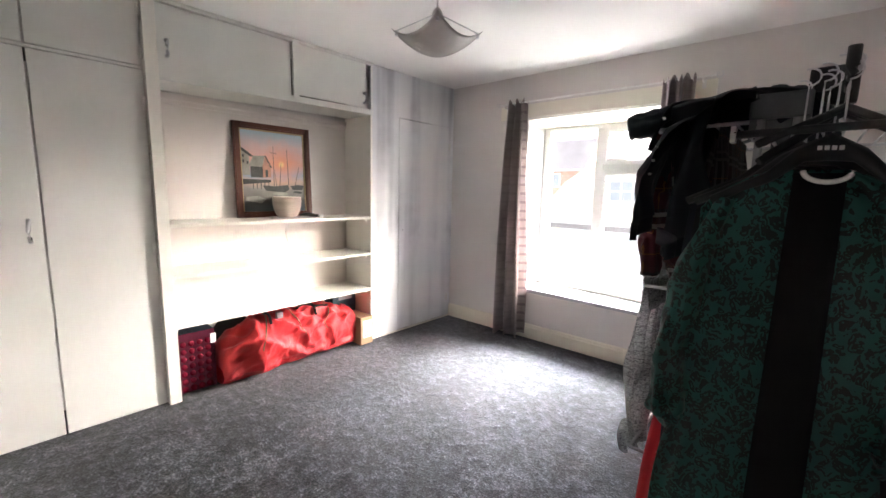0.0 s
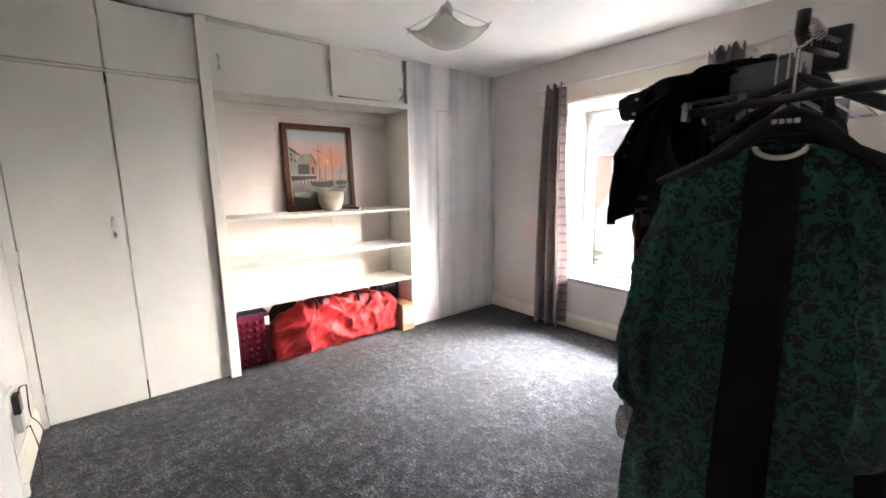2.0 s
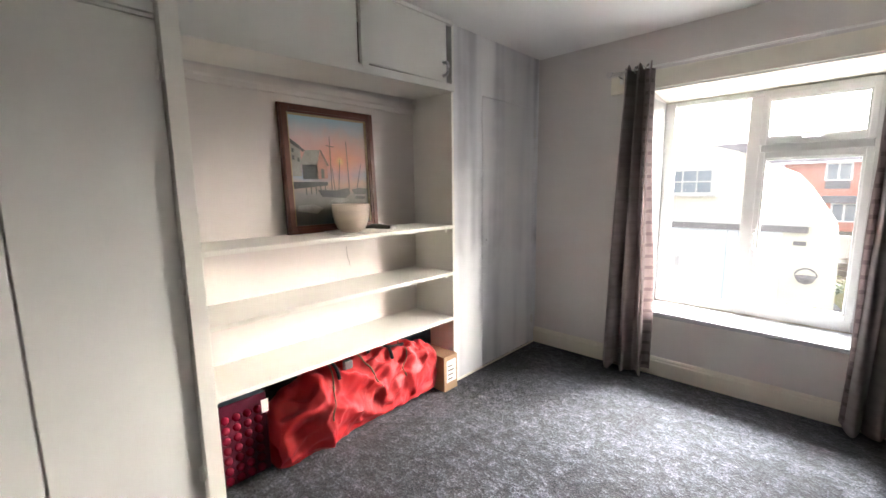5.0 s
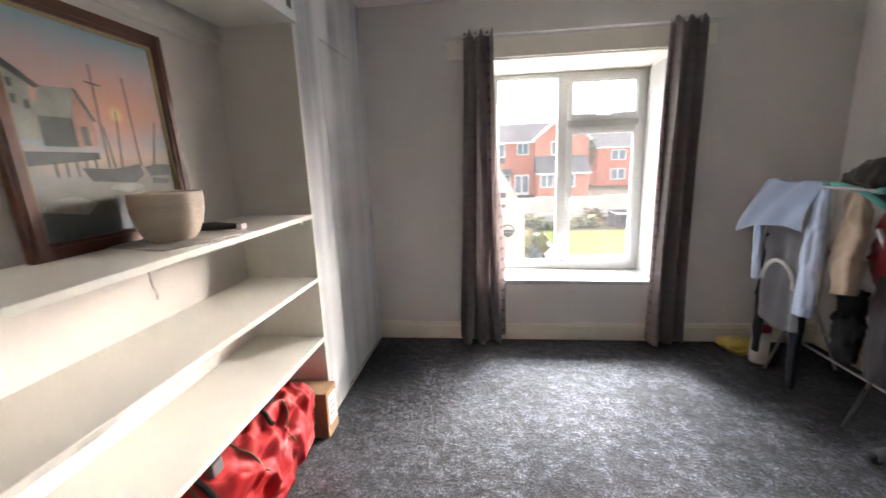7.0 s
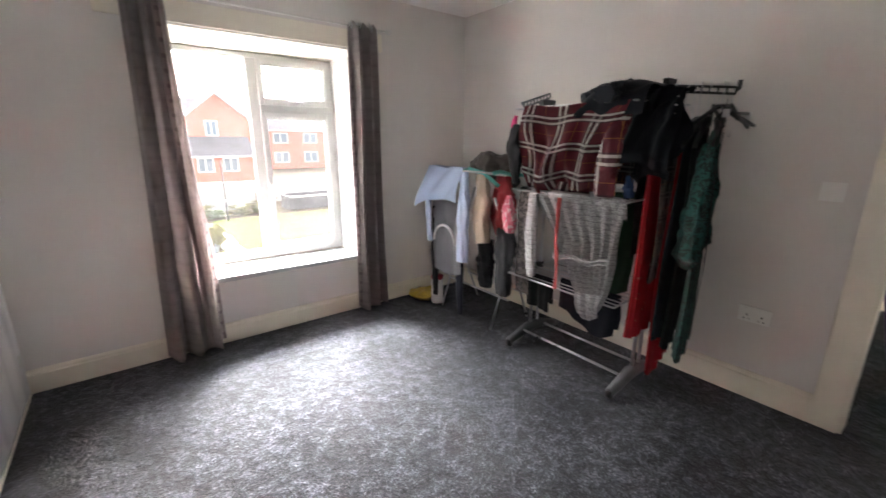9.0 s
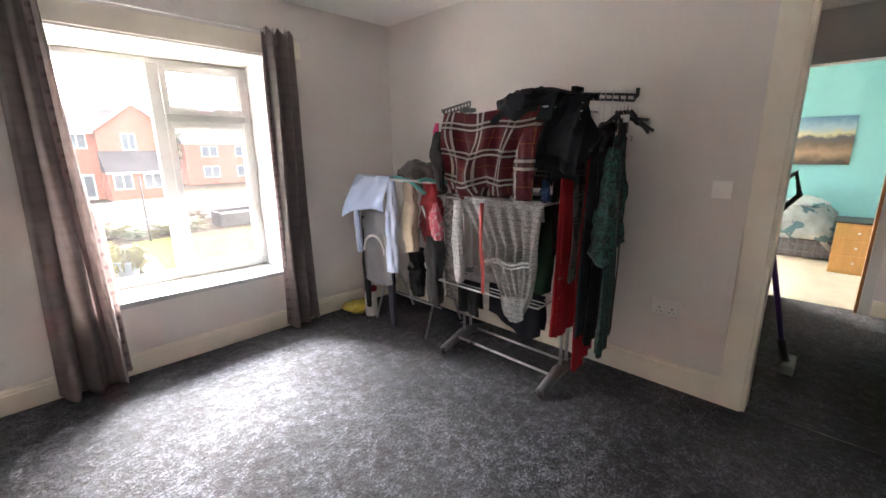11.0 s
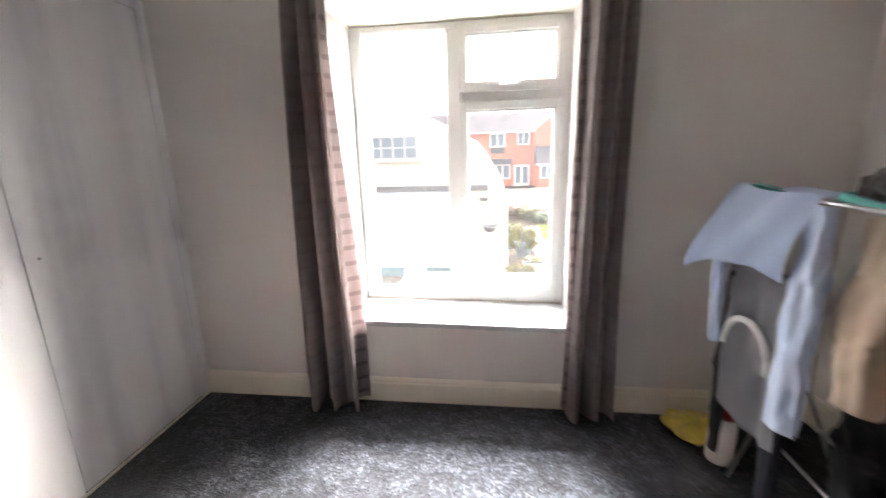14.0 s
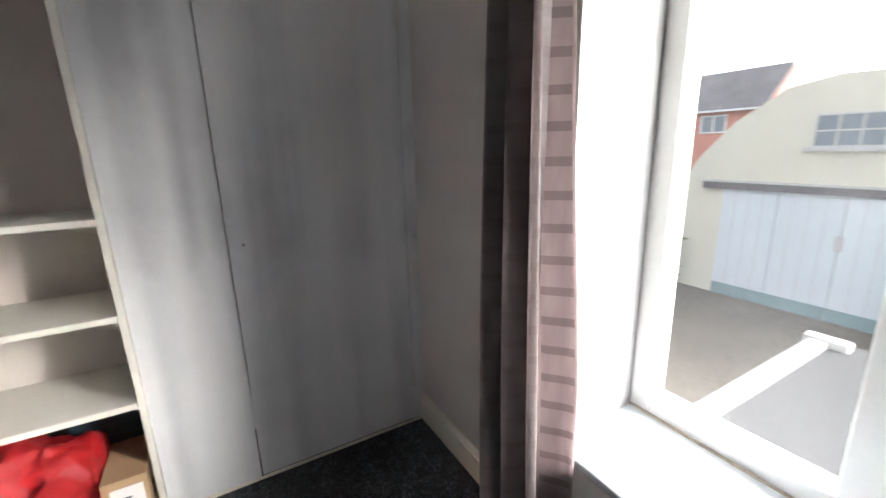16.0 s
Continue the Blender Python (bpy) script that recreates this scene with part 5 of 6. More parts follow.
part("side", sheet(jacket_side, 40, 56, 0.010), CHARCOAL, jacket)
part("cuff", sheet(lambda u, v: (jacket_side(u, 1.0)[0] - 0.004, jacket_side(u, 1.0)[1], jacket_side(u, 1.0)[2] + 0.006 - 0.05 * v), 40, 5, 0.012), CHARCOAL, jacket)
part("hood", sleeve(None, [(0.12, 1.95, 1.59), (0.0, 1.92, 1.58), (-0.10, 1.89, 1.575), (-0.20, 1.875, 1.56)], [0.07, 0.06, 0.05, 0.045], CHARCOAL, "", "", 8, flat=0.8), CHARCOAL, jacket)
part("collar", sleeve(None, [(-0.02, 2.10, 1.555), (0.06, 2.04, 1.585), (0.15, 1.94, 1.600), (0.21, 1.83, 1.585), (0.23, 1.76, 1.55)], [0.045, 0.052, 0.05, 0.05, 0.045], CHARCOAL, "", "", 9, flat=0.9), CHARCOAL, jacket)
part("front", sheet(lambda u, v: (-0.015 + 0.045 * math.sin(u * 7 + v * 2) + 0.022 * math.sin(v * 6 + u * 9) + 0.05 * u, 1.81 - 0.19 * u + 0.02 * math.sin(v * 8) + 0.012 * math.sin(u * 21 + v * 5), 1.585 - (0.36 + 0.06 * math.sin(u * 5)) * v), 44, 40, 0.005), CHARCOAL, jacket)
part("hem_band", sheet(lambda u, v: (-0.02 + 0.035 * math.sin(u * 7 + 2), 1.80 - 0.17 * u, 1.235 + 0.02 * math.sin(u * 4) - 0.045 * v), 30, 4, 0.008), CHARCOAL, jacket)
for k in range(5):
    part("popper", boxes((-0.062 + 0.006 * k, -0.056 + 0.006 * k, 1.625 - 0.001 * k, 1.633 - 0.001 * k, 1.40 + 0.035 * k, 1.406 + 0.035 * k)), STEEL, jacket)


# ---- garments on hangers ----
def hanging(name, y, xc, shoulder, hem, z1, z0, mat, label, seed=0, depth=0.035, waist=None, sleeves=0.0, cuff=0.0, tone=None, hanger_mat=None, mark=False, hx=None, turn=0.3):
    e = thing(name, xc, y, z0, label, name.split("_")[-1])
    r = random.Random(seed)
    ph = [r.uniform(0, 6.28) for _ in range(4)]
    nf = r.choice((5, 6, 7))

    def f(u, v):
        th = u * math.tau
        if v < 0.06:
            k = v / 0.06
            w = 0.06 + (shoulder - 0.06) * k
            z = z1 - 0.075 * k ** 1.4
            d = 0.012 + (depth * 0.5) * k
        else:
            k = (v - 0.06) / 0.94
            w = shoulder + (hem - shoulder) * k ** 1.2
            if waist:
                w -= waist * math.exp(-((k - 0.42) / 0.16) ** 2)
            z = z1 - 0.075 - (z1 - 0.075 - z0) * k
            d = depth * (0.6 + 0.7 * k)
        fold = 1 + 0.5 * (0.3 + 0.7 * v) * math.sin(nf * 2 * th + ph[0] + 2 * v) * 0.6 + 0.2 * math.sin(nf * 3 * th + ph[1])
        return (xc + w * math.cos(th) + 0.008 * math.sin(v * 7 + ph[2]), y + d * fold * math.sin(th) + 0.006 * math.sin(6 * v + ph[3]), z + 0.012 * math.sin(th * 3 + ph[1]) * v ** 6)
    part("body", sheet(f, 84, 60), mat, e)
    if sleeves:
        for s in (-1, 1):
            sx = xc + s * (shoulder - 0.01)
            pts = [(sx - s * 0.045, y + 0.012, z1 - 0.062), (sx + s * 0.012, y + 0.008, z1 - 0.25), (sx + s * 0.030, y + 0.015, z1 - 0.42), (sx + s * 0.026, y + 0.02, z1 - sleeves + 0.06), (sx + s * 0.01, y + 0.02, z1 - sleeves)]
            sl = part("sleeve", sleeve(None, pts, [0.028, 0.045, 0.050, 0.052 + cuff, 0.022], mat, "", "", seed + 20 + s, flat=0.7), mat, e)
    if tone:
        part("inner", sheet(lambda u, v: ((hx or xc) - 0.056 + 0.092 * u + 0.012 * (v - 0.5) * (1 if u > 0.5 else -1), y - depth * 1.55 - 0.012 * v + 0.006 * math.sin(v * 8), z1 - 0.008 - (z1 - z0 - 0.06) * v), 8, 40, 0.003), tone, e, "dark inner front panel")
    hm = hanger_mat or BLACK_PLASTIC
    bx, xc = xc, hx or xc
    bm = bmesh.new()
    tube(bm, [(xc - shoulder - 0.005, y - 0.004, z1 - 0.065), (xc - shoulder * 0.5, y - 0.006, z1 - 0.015), (xc - 0.045, y - 0.006, z1 + 0.028), (xc, y - 0.006, z1 + 0.045), (xc + 0.045, y - 0.006, z1 + 0.028), (xc + shoulder * 0.5, y - 0.006, z1 - 0.015), (xc + shoulder + 0.005, y - 0.004, z1 - 0.065)], 0.01, 10, taper=[0.010, 0.012, 0.016, 0.028, 0.016, 0.012, 0.010])
    hg = part("hanger", bm, hm, e, "moulded plastic hanger")
    bm = bmesh.new()
    top = 1.60
    tube(bm, [(xc, y - 0.006, z1 + 0.06), (xc, y - 0.004, top - 0.03)] + [(xc + 0.018 * math.sin(k * 0.45) , y - 0.004, top - 0.012 + 0.02 * (1 - math.cos(k * 0.45)) / 1.0 * 0.9) for k in range(9)], 0.0022, 6)
    part("hook", bm, STEEL, hg)
    if mark:
        for k in range(4):
            part("mark_bar", boxes((xc - 0.020 + 0.0105 * k, xc - 0.0125 + 0.0105 * k, y - 0.0365, y - 0.0350, z1 + 0.036, z1 + 0.0445)), PAPER, hg)
        bm = bmesh.new()
        tube(bm, [(xc + 0.036 * math.cos(k * math.pi / 12), y - 0.052, z1 - 0.004 - 0.022 * math.sin(k * math.pi / 12)) for k in range(13)], 0.005, 8)
        part("neck_ring", bm, SHADE_GLASS, e, "pale ring at the neckline")
    for ob in [o for c in e.children for o in (c, *c.children)]:
        for vert in ob.data.vertices:
            vert.co.y += turn * (vert.co.x - xc)
    return e


hanging("green_dress", 1.572, 0.258, 0.178, 0.225, 1.405, 0.30, LEOPARD_GREEN, "green leopard print dress with full sleeves on a hanger", 2, 0.020, 0.02, 0.63, 0.012, BLACKISH, mark=True, hx=0.288, turn=0.29)
hanging("black_dress", 1.622, 0.265, 0.195, 0.225, 1.40, 0.34, BLACKISH, "black jersey dress on a plastic hanger", 6, 0.018, turn=0.26)
hanging("navy_dress", 1.652, 0.240, 0.195, 0.225, 1.40, 0.38, NAVY, "long navy dress on a plastic hanger", 3, 0.020, turn=0.2)
hanging("red_dress", 1.690, 0.275, 0.17, 0.20, 1.36, 0.15, RED_FLORAL, "long red floral dress on a hanger", 8, 0.018, turn=0.2)
hanging("checked_shirt", 1.722, 0.265, 0.19, 0.195, 1.40, 0.66, TARTAN_DARK, "dark checked shirt on a plastic hanger", 4, 0.016, turn=0.15)
hanging("scarlet_dress", 1.765, 0.225, 0.20, 0.26, 1.39, 0.36, RED_FLORAL, "scarlet dress with pale flowers on a hanger", 5, 0.022, turn=0.15)
hanging("black_jumper", 1.812, 0.245, 0.19, 0.20, 1.40, 0.78, BLACKISH, "black long jumper on a plastic hanger", 9, 0.016, turn=0.1)
clip = thing("trouser_hanger", 0.30, 1.50, 1.46, "black clip hanger with silver ends, empty", "hanger")
bm = bmesh.new()
tube(bm, [(0.135, 1.492, 1.474), (0.47, 1.512, 1.485)], 0.008, 8)
part("bar", bm, BLACK_PLASTIC, clip)
for x, y in ((0.135, 1.492), (0.468, 1.512)):
    part("clip", boxes((x - 0.005, x + 0.005, y - 0.013, y + 0.013, 1.458, 1.492), bevel=0.002), STEEL, clip, "silver clip")
bm = bmesh.new()
tube(bm, [(0.30, 1.502, 1.485), (0.30, 1.51, 1.56)] + [(0.30 + 0.016 * math.sin(k * 0.5), 1.512, 1.585 + 0.016 * (1 - math.cos(k * 0.5)) - 0.02) for k in range(8)], 0.002, 6)
part("hook", bm, STEEL, clip)
for i in range(5):
    e = thing("spare_hanger", 0.30, 1.545 + 0.022 * i, 1.44, "dark plastic spare hanger on the black arm", "hanger", "spare hangers")
    yy = 1.535 + 0.018 * i
    tw = 0.10 * math.sin(i * 1.9)
    bm = bmesh.new()
    tube(bm, [(0.30 - 0.12, yy - tw, 1.46 - 0.01 * i), (0.30, yy, 1.52), (0.30 + 0.17, yy + tw - 0.03, 1.42 + 0.004 * i)], 0.008, 8)
    part("shoulder", bm, BLACK_PLASTIC, e)
    bm = bmesh.new()
    tube(bm, [(0.30, yy, 1.52), (0.30, yy, 1.585)] + [(0.30 + 0.017 * math.sin(k * 0.5), yy, 1.592 + 0.012 * (1 - math.cos(k * 0.5))) for k in range(8)], 0.002, 6)
    part("hook", bm, STEEL, e)

# ---- low airer in the corner, under a heap of washing ----
low = thing("low_airer", 0.15, 3.05, 0, "folding steel airer with turquoise ends, loaded with washing", "clothes airer")
for ly in (2.74, 3.32):
    for x0, x1 in ((0.0, 0.40), (0.40, 0.0)):
        bm = bmesh.new()
        tube(bm, [(x0, ly, 0.008), (x1 * 0.85, ly, 0.98)], 0.008, 8)
        part("leg", bm, STEEL, low)
for bx, bz in ((-0.06, 1.15), (0.06, 1.13), (0.20, 1.12), (0.34, 1.12)):
    bm = bmesh.new()
    tube(bm, [(bx, 2.70, bz), (bx, 3.38, bz)], 0.006, 8)
    part("rail", bm, STEEL, low)
for ly in (2.70, 3.38):
    bm = bmesh.new()
    tube(bm, [(-0.065, ly, 1.15), (0.0, ly, 1.158), (0.12, ly, 1.13), (0.34, ly, 1.12)], 0.013, 8)
    part("end_rail", bm, TEAL, low, "turquoise plastic end")
for bx in (0.09, 0.30):
    bm = bmesh.new()
    tube(bm, [(bx, 2.66, 0.24), (bx, 3.34, 0.24)], 0.007, 8)
    part("stretcher", bm, STEEL, low)
tube_bm = bmesh.new()
tube(tube_bm, [(-0.04, 2.975, 1.165), (0.0, 2.86, 1.14), (0.03, 2.74, 1.06)], 0.014, 8)
part("strap", tube_bm, TEAL, low, "turquoise plastic strip")

shirt = thing("blue_shirt", -0.12, 3.17, 0.45, "pale blue shirt folded over the low airer", "shirt")


def shirt_front(u, v):
    hem = 0.245 - 0.03 * math.sin(u * 3.14) + 0.06 * (1 - u) * (1 - u)
    y = 3.385 - 0.40 * u + 0.05 * (1 - u) * v * 0.2
    x = -0.080 - 0.13 * math.sin(v * 1.5) * (1 - 0.55 * u) + 0.008 * math.sin(u * 14 + v * 5)
    return (x, y, 1.168 - hem * v + 0.006 * math.sin(u * 9))


part("front", sheet(shirt_front, 40, 24, 0.004), LIGHT_BLUE, shirt)
part("top", sheet(lambda u, v: (-0.080 + 0.20 * v, 3.385 - 0.40 * u, 1.170 - 0.02 * v + 0.008 * math.sin(v * 7 + u * 5)), 24, 12, 0.004), LIGHT_BLUE, shirt)
part("sleeve", sleeve(None, [(-0.06, 2.985, 1.14), (-0.085, 2.965, 0.95), (-0.095, 2.96, 0.75), (-0.10, 2.955, 0.50)], [0.03, 0.05, 0.052, 0.05], LIGHT_BLUE, "", "", 31), LIGHT_BLUE, shirt)
part("sleeve", sleeve(None, [(-0.07, 3.37, 1.10), (-0.10, 3.375, 0.90), (-0.10, 3.37, 0.72), (-0.09, 3.365, 0.58)], [0.02, 0.026, 0.03, 0.028], LIGHT_BLUE, "", "", 32), LIGHT_BLUE, shirt)
draped(-0.05, 0.90, 2.99, 3.36, lambda u: 0.52 + 0.05 * math.sin(u * 3), lambda u: 0.3, GREY_TEE, "grey_tshirt", "grey jersey t-shirt hanging below the blue shirt", "shirt", 33, 4, 0.012)
ring_bm = bmesh.new()
tube(ring_bm, [(-0.088, 3.185 + 0.125 * math.cos(k * 0.15), 0.60 + 0.13 * math.sin(k * 0.15)) for k in range(22)], 0.011, 8)
tagged(part("white_collar", ring_bm, WHITE_CLOTH), "white ribbed neckline of a vest on the airer", "vest")
for y, z1, z0, mat, nm, lb in ((3.335, 0.86, 0.12, BLACKISH, "black_tights", "black tights trailing from the low airer"), (3.02, 0.70, 0.05, NAVY, "navy_legwear", "navy leggings trailing to the carpet")):
    sleeve(nm, [(-0.05, y, z1), (-0.06, y + 0.01, (z1 + z0) / 2), (-0.06, y, z0)], [0.03, 0.035, 0.025], mat, lb, "leggings", 34)
sleeve("beige_trousers", [(0.02, 2.89, 1.13), (0.0, 2.86, 0.98), (-0.03, 2.835, 0.82), (-0.05, 2.80, 0.66)], [0.04, 0.065, 0.07, 0.06], BEIGE, "beige cotton trousers hung over the low airer", "trousers", 35)
sleeve("red_jumper", [(0.14, 2.80, 1.12), (0.10, 2.76, 0.98), (0.08, 2.74, 0.84), (0.08, 2.73, 0.70)], [0.05, 0.09, 0.09, 0.05], RED_CLOTH, "dark red jumper hung on the low airer", "jumper", 36)
sleeve("brown_coat", [(0.20, 3.18, 1.16), (0.22, 3.06, 1.19), (0.20, 2.90, 1.16), (0.20, 2.78, 1.05)], [0.05, 0.09, 0.10, 0.08], BROWN, "dark brown coat heaped on the low airer", "coat", 37, flat=0.9)
sleeve("grey_trousers", [(0.10, 2.72, 0.95), (0.08, 2.70, 0.72), (0.07, 2.70, 0.50), (0.07, 2.70, 0.28)], [0.05, 0.075, 0.07, 0.06], fabric("dark_grey_cotton", (0.05, 0.05, 0.055)), "dark grey trousers hanging from the low airer", "trousers", 38)
sleeve("black_trousers", [(0.06, 2.88, 0.66), (0.05, 2.87, 0.50), (0.05, 2.86, 0.30)], [0.06, 0.075, 0.05], BLACKISH, "black trousers hanging inside the low airer", "trousers", 39)
tub = thing("plastic_tub", 0.02, 3.42, 0, "white plastic tub with a red lid on the carpet", "tub")
bm = bmesh.new()
lathe(bm, [(0.0, 0.003), (0.048, 0.003), (0.052, 0.02), (0.050, 0.21), (0.0, 0.215)], (0.02, 3.42, 0), 24)
part("body", bm, WHITE_PLASTIC, tub)
bm = bmesh.new()
lathe(bm, [(0.0, 0.216), (0.052, 0.217), (0.052, 0.245), (0.0, 0.25)], (0.02, 3.42, 0), 24)
part("lid", bm, RED_CLOTH, tub, "red lid")


def crumple(u, v):
    a = u * math.tau
    n = noise.noise(Vector((math.cos(a) * 2, math.sin(a) * 2, v * 3)))
    r = (0.135 + 0.03 * n) * math.sin(math.pi * (0.12 + 0.88 * v)) ** 0.6 if v < 0.999 else 0.001
    return (-0.01 + r * math.cos(a), 3.56 + 0.85 * r * math.sin(a), 0.004 + 0.085 * v ** 0.6 + 0.02 * n * v)


tagged(part("yellow_bag", sheet(crumple, 40, 20), YELLOW), "crumpled yellow plastic bag in the corner", "bag")

# ---- landing and the bedroom beyond ----
FAR = 2.76
structure("landing_wall_south", boxes((EAST + 0.121, FAR, SOUTH - 0.10, SOUTH + 0.03, 0, TOP)), LANDING_WALL, "lilac white landing wall")
structure("landing_wall_north", boxes((EAST + 0.121, FAR, 2.2, 2.3, 0, TOP)), LANDING_WALL, "lilac white landing wall")
BY0, BY1 = 0.50, 1.24
bm = boxes((FAR, FAR + 0.12, SOUTH - 0.1, BY0, 0, TOP), (FAR, FAR + 0.12, BY1, NORTH, 0, TOP), (FAR, FAR + 0.12, BY0, BY1, 1.97, TOP))
structure("landing_wall_east", bm, LANDING_WALL, "lilac white wall with the bedroom doorway")
skirting("baseboard_landing", "y", SOUTH + 0.03, BY0 - 0.075, FAR, -1, 0.13)
skirting("baseboard_landing_south", "x", EAST + 0.15, FAR - 0.02, SOUTH + 0.03, 1, 0.13)
trim2 = thing("door_3_trim", FAR, BY0, 0, "white architrave and varnished lining of the bedroom doorway", "door frame", kind="structure")
ORANGE_WOOD = mottled("varnished_pine", (0.36, 0.13, 0.035), 0.25, 0.35, 5, 60, 0.1, stretch=(6, 6, 1))
OAK = mottled("light_oak_veneer", (0.46, 0.24, 0.075), 0.18, 0.45, 4, 60, 0.1, stretch=(1, 6, 1))
for y in (BY0, BY1 - 0.02):
    part("lining", boxes((FAR - 0.002, FAR + 0.122, y, y + 0.02, 0, 1.97)), ORANGE_WOOD, trim2, "varnished pine lining")
    yy = y - 0.07 if y == BY0 else y + 0.022
    part("architrave", boxes((FAR - 0.02, FAR - 0.0025, yy, yy + 0.068, 0, 2.04), bevel=0.004), UPVC, trim2)
part("architrave", boxes((FAR - 0.02, FAR - 0.0025, BY0, BY1, 1.972, 2.04), bevel=0.004), UPVC, trim2)
structure("bedroom_floor", boxes((FAR + 0.06, 6.0, -0.6, NORTH, -0.20, 0.003)), BEDROOM_CARPET, "cream bedroom carpet", "carpet")
structure("bedroom_ceiling", boxes((2.83, 6.0, -0.6, OUT, TOP + 0.01, TOP + 0.2)), CEIL, "white bedroom ceiling", "ceiling")
bm = boxes((5.85, 5.97, -0.6, NORTH, 0, TOP), (FAR + 0.121, 5.85, -0.6, -0.5, 0, TOP))
structure("bedroom_wall", bm, TURQ, "plain turquoise bedroom wall")
bm = boxes((2.88, 3.5, NORTH, OUT, 0, TOP), (5.2, 5.97, NORTH, OUT, 0, TOP), (3.5, 5.2, NORTH, OUT, 2.05, TOP), (3.5, 5.2, NORTH, OUT, 0, 0.6))
structure("bedroom_wall_north", bm, TURQ, "turquoise bedroom wall with a window opening")
canvas = thing("canvas_print", 5.84, 1.1, 1.1, "wide photo canvas of a town under evening sky", "picture")


def town_print():
    m, n, l, b = base_material("printed_town_canvas", 0.6)
    x, y, z = axes(n, l)
    wob = calc(n, l, "MULTIPLY", calc(n, l, "SUBTRACT", noise_tex(n, l, coords(n, l, (1, 1, 1)), 9, 5), 0.5), 0.25)
    zz = calc(n, l, "ADD", calc(n, l, "DIVIDE", calc(n, l, "SUBTRACT", z, 1.09), 0.62), wob)
    l.new(ramp(n, l, zz, [(0.05, (0.10, 0.07, 0.05)), (0.25, (0.42, 0.25, 0.16)), (0.45, (0.16, 0.11, 0.08)), (0.58, (0.10, 0.09, 0.10)), (0.64, (0.62, 0.52, 0.30)), (0.8, (0.36, 0.46, 0.55)), (0.97, (0.14, 0.26, 0.38))]), b.inputs["Base Color"])
    return m


part("print", boxes((5.815, 5.848, 0.745, 1.49, 1.09, 1.72), bevel=0.003), town_print(), canvas)
bed = thing("bed", 5.2, 1.4, 0, "single bed with patterned duvet and checked base", "bed")
CHECK = tartan("grey_check_valance", (0.10, 0.10, 0.11), (0.28, 0.28, 0.29), (0.02, 0.02, 0.022), 0.08, 0.08)
DUVET = floral("pale_patterned_duvet", (0.60, 0.62, 0.60), (0.06, 0.20, 0.24), 7, 0.56)
part("base", boxes((4.66, 5.80, 0.70, 2.9, 0.02, 0.24), bevel=0.02), CHECK, bed, "grey checked divan base")
part("duvet", sheet(lambda u, v: (4.63 + 1.18 * u, 0.74 + 2.15 * v, 0.25 + 0.33 * min(1, 3.5 * u) ** 0.6 + 0.04 * noise.noise(Vector((u * 6, v * 9, 1))) - 0.14 * max(0.0, 0.06 - v) / 0.06), 50, 70, 0.02), DUVET, bed, "rumpled white duvet with teal pattern")
part("pillow", sheet(lambda u, v: (5.35 + 0.22 * math.cos(u * math.tau) * math.sin(math.pi * v), 0.82 + 0.5 * v, 0.62 + 0.09 * math.sin(u * math.tau) * math.sin(math.pi * v)), 30, 20), DUVET, bed)
chest = thing("oak_chest", 4.3, 0.62, 0, "light oak bedside chest with a dark top", "chest")
part("body", boxes((4.13, 4.56, 0.36, 0.735, 0.004, 0.545), bevel=0.004), OAK, chest)
part("top", boxes((4.11, 4.58, 0.345, 0.75, 0.5455, 0.565), bevel=0.004), BLACK_PLASTIC, chest)
for z in (0.06, 0.22, 0.38):
    dr = part("drawer_front", boxes((4.118, 4.1295, 0.375, 0.72, z, z + 0.14), bevel=0.003), OAK, chest)
    part("knob", boxes((4.10, 4.1178, 0.54, 0.56, z + 0.06, z + 0.08), bevel=0.004), STEEL, dr)
vac = thing("stick_vacuum", 1.25, 0.83, 0, "purple and grey stick vacuum cleaner leaning on the wall", "vacuum cleaner")
bm = boxes((1.14, 1.34, 0.775, 0.835, 0.006, 0.07), bevel=0.015)
part("floor_head", bm, GREY_PLASTIC, vac)
bm = bmesh.new()
tube(bm, [(1.22, 0.82, 0.06), (1.21, 0.86, 0.20)], 0.022, 10)
part("neck", bm, BLACK_PLASTIC, vac)
bm = bmesh.new()
tube(bm, [(1.21, 0.86, 0.20), (1.17, 1.0, 0.86)], 0.016, 12)
part("wand", bm, mottled("purple_metal_wand", (0.10, 0.03, 0.20), 0.15, 0.3, metal=0.5), vac, "purple wand")
bm = bmesh.new()
tube(bm, [(1.17, 1.0, 0.86), (1.165, 1.02, 1.0), (1.16, 1.04, 1.12)], 0.045, 14)
part("bin", bm, GREY_PLASTIC, vac)
bm = bmesh.new()
tube(bm, [(1.16, 1.02, 1.12), (1.13, 0.93, 1.20), (1.13, 0.90, 1.08), (1.15, 0.97, 0.99)], 0.016, 10)
part("grip", bm, BLACK_PLASTIC, vac)

# ---- outside ----
GZ = -2.75
TARMAC = mottled("worn_concrete_yard", (0.085, 0.075, 0.062), 0.3, 0.9, 0.5, 8, 0.4, 0.01)
GRASS = mottled("lawn_grass", (0.058, 0.088, 0.008), 0.35, 0.95, 0.8, 30, 0.8, 0.04)
SOIL = mottled("garden_soil_and_litter", (0.045, 0.034, 0.022), 0.45, 0.95, 2.0, 14, 0.8, 0.04)
RENDER = mottled("cream_garage_render", (0.34, 0.325, 0.27), 0.08, 0.9, 0.8, 12, 0.3, 0.01)
BLUE_PAINT = mottled("pale_blue_garage_paint", (0.30, 0.33, 0.36), 0.05, 0.6, 0.9, 12, 0.1, 0.005)
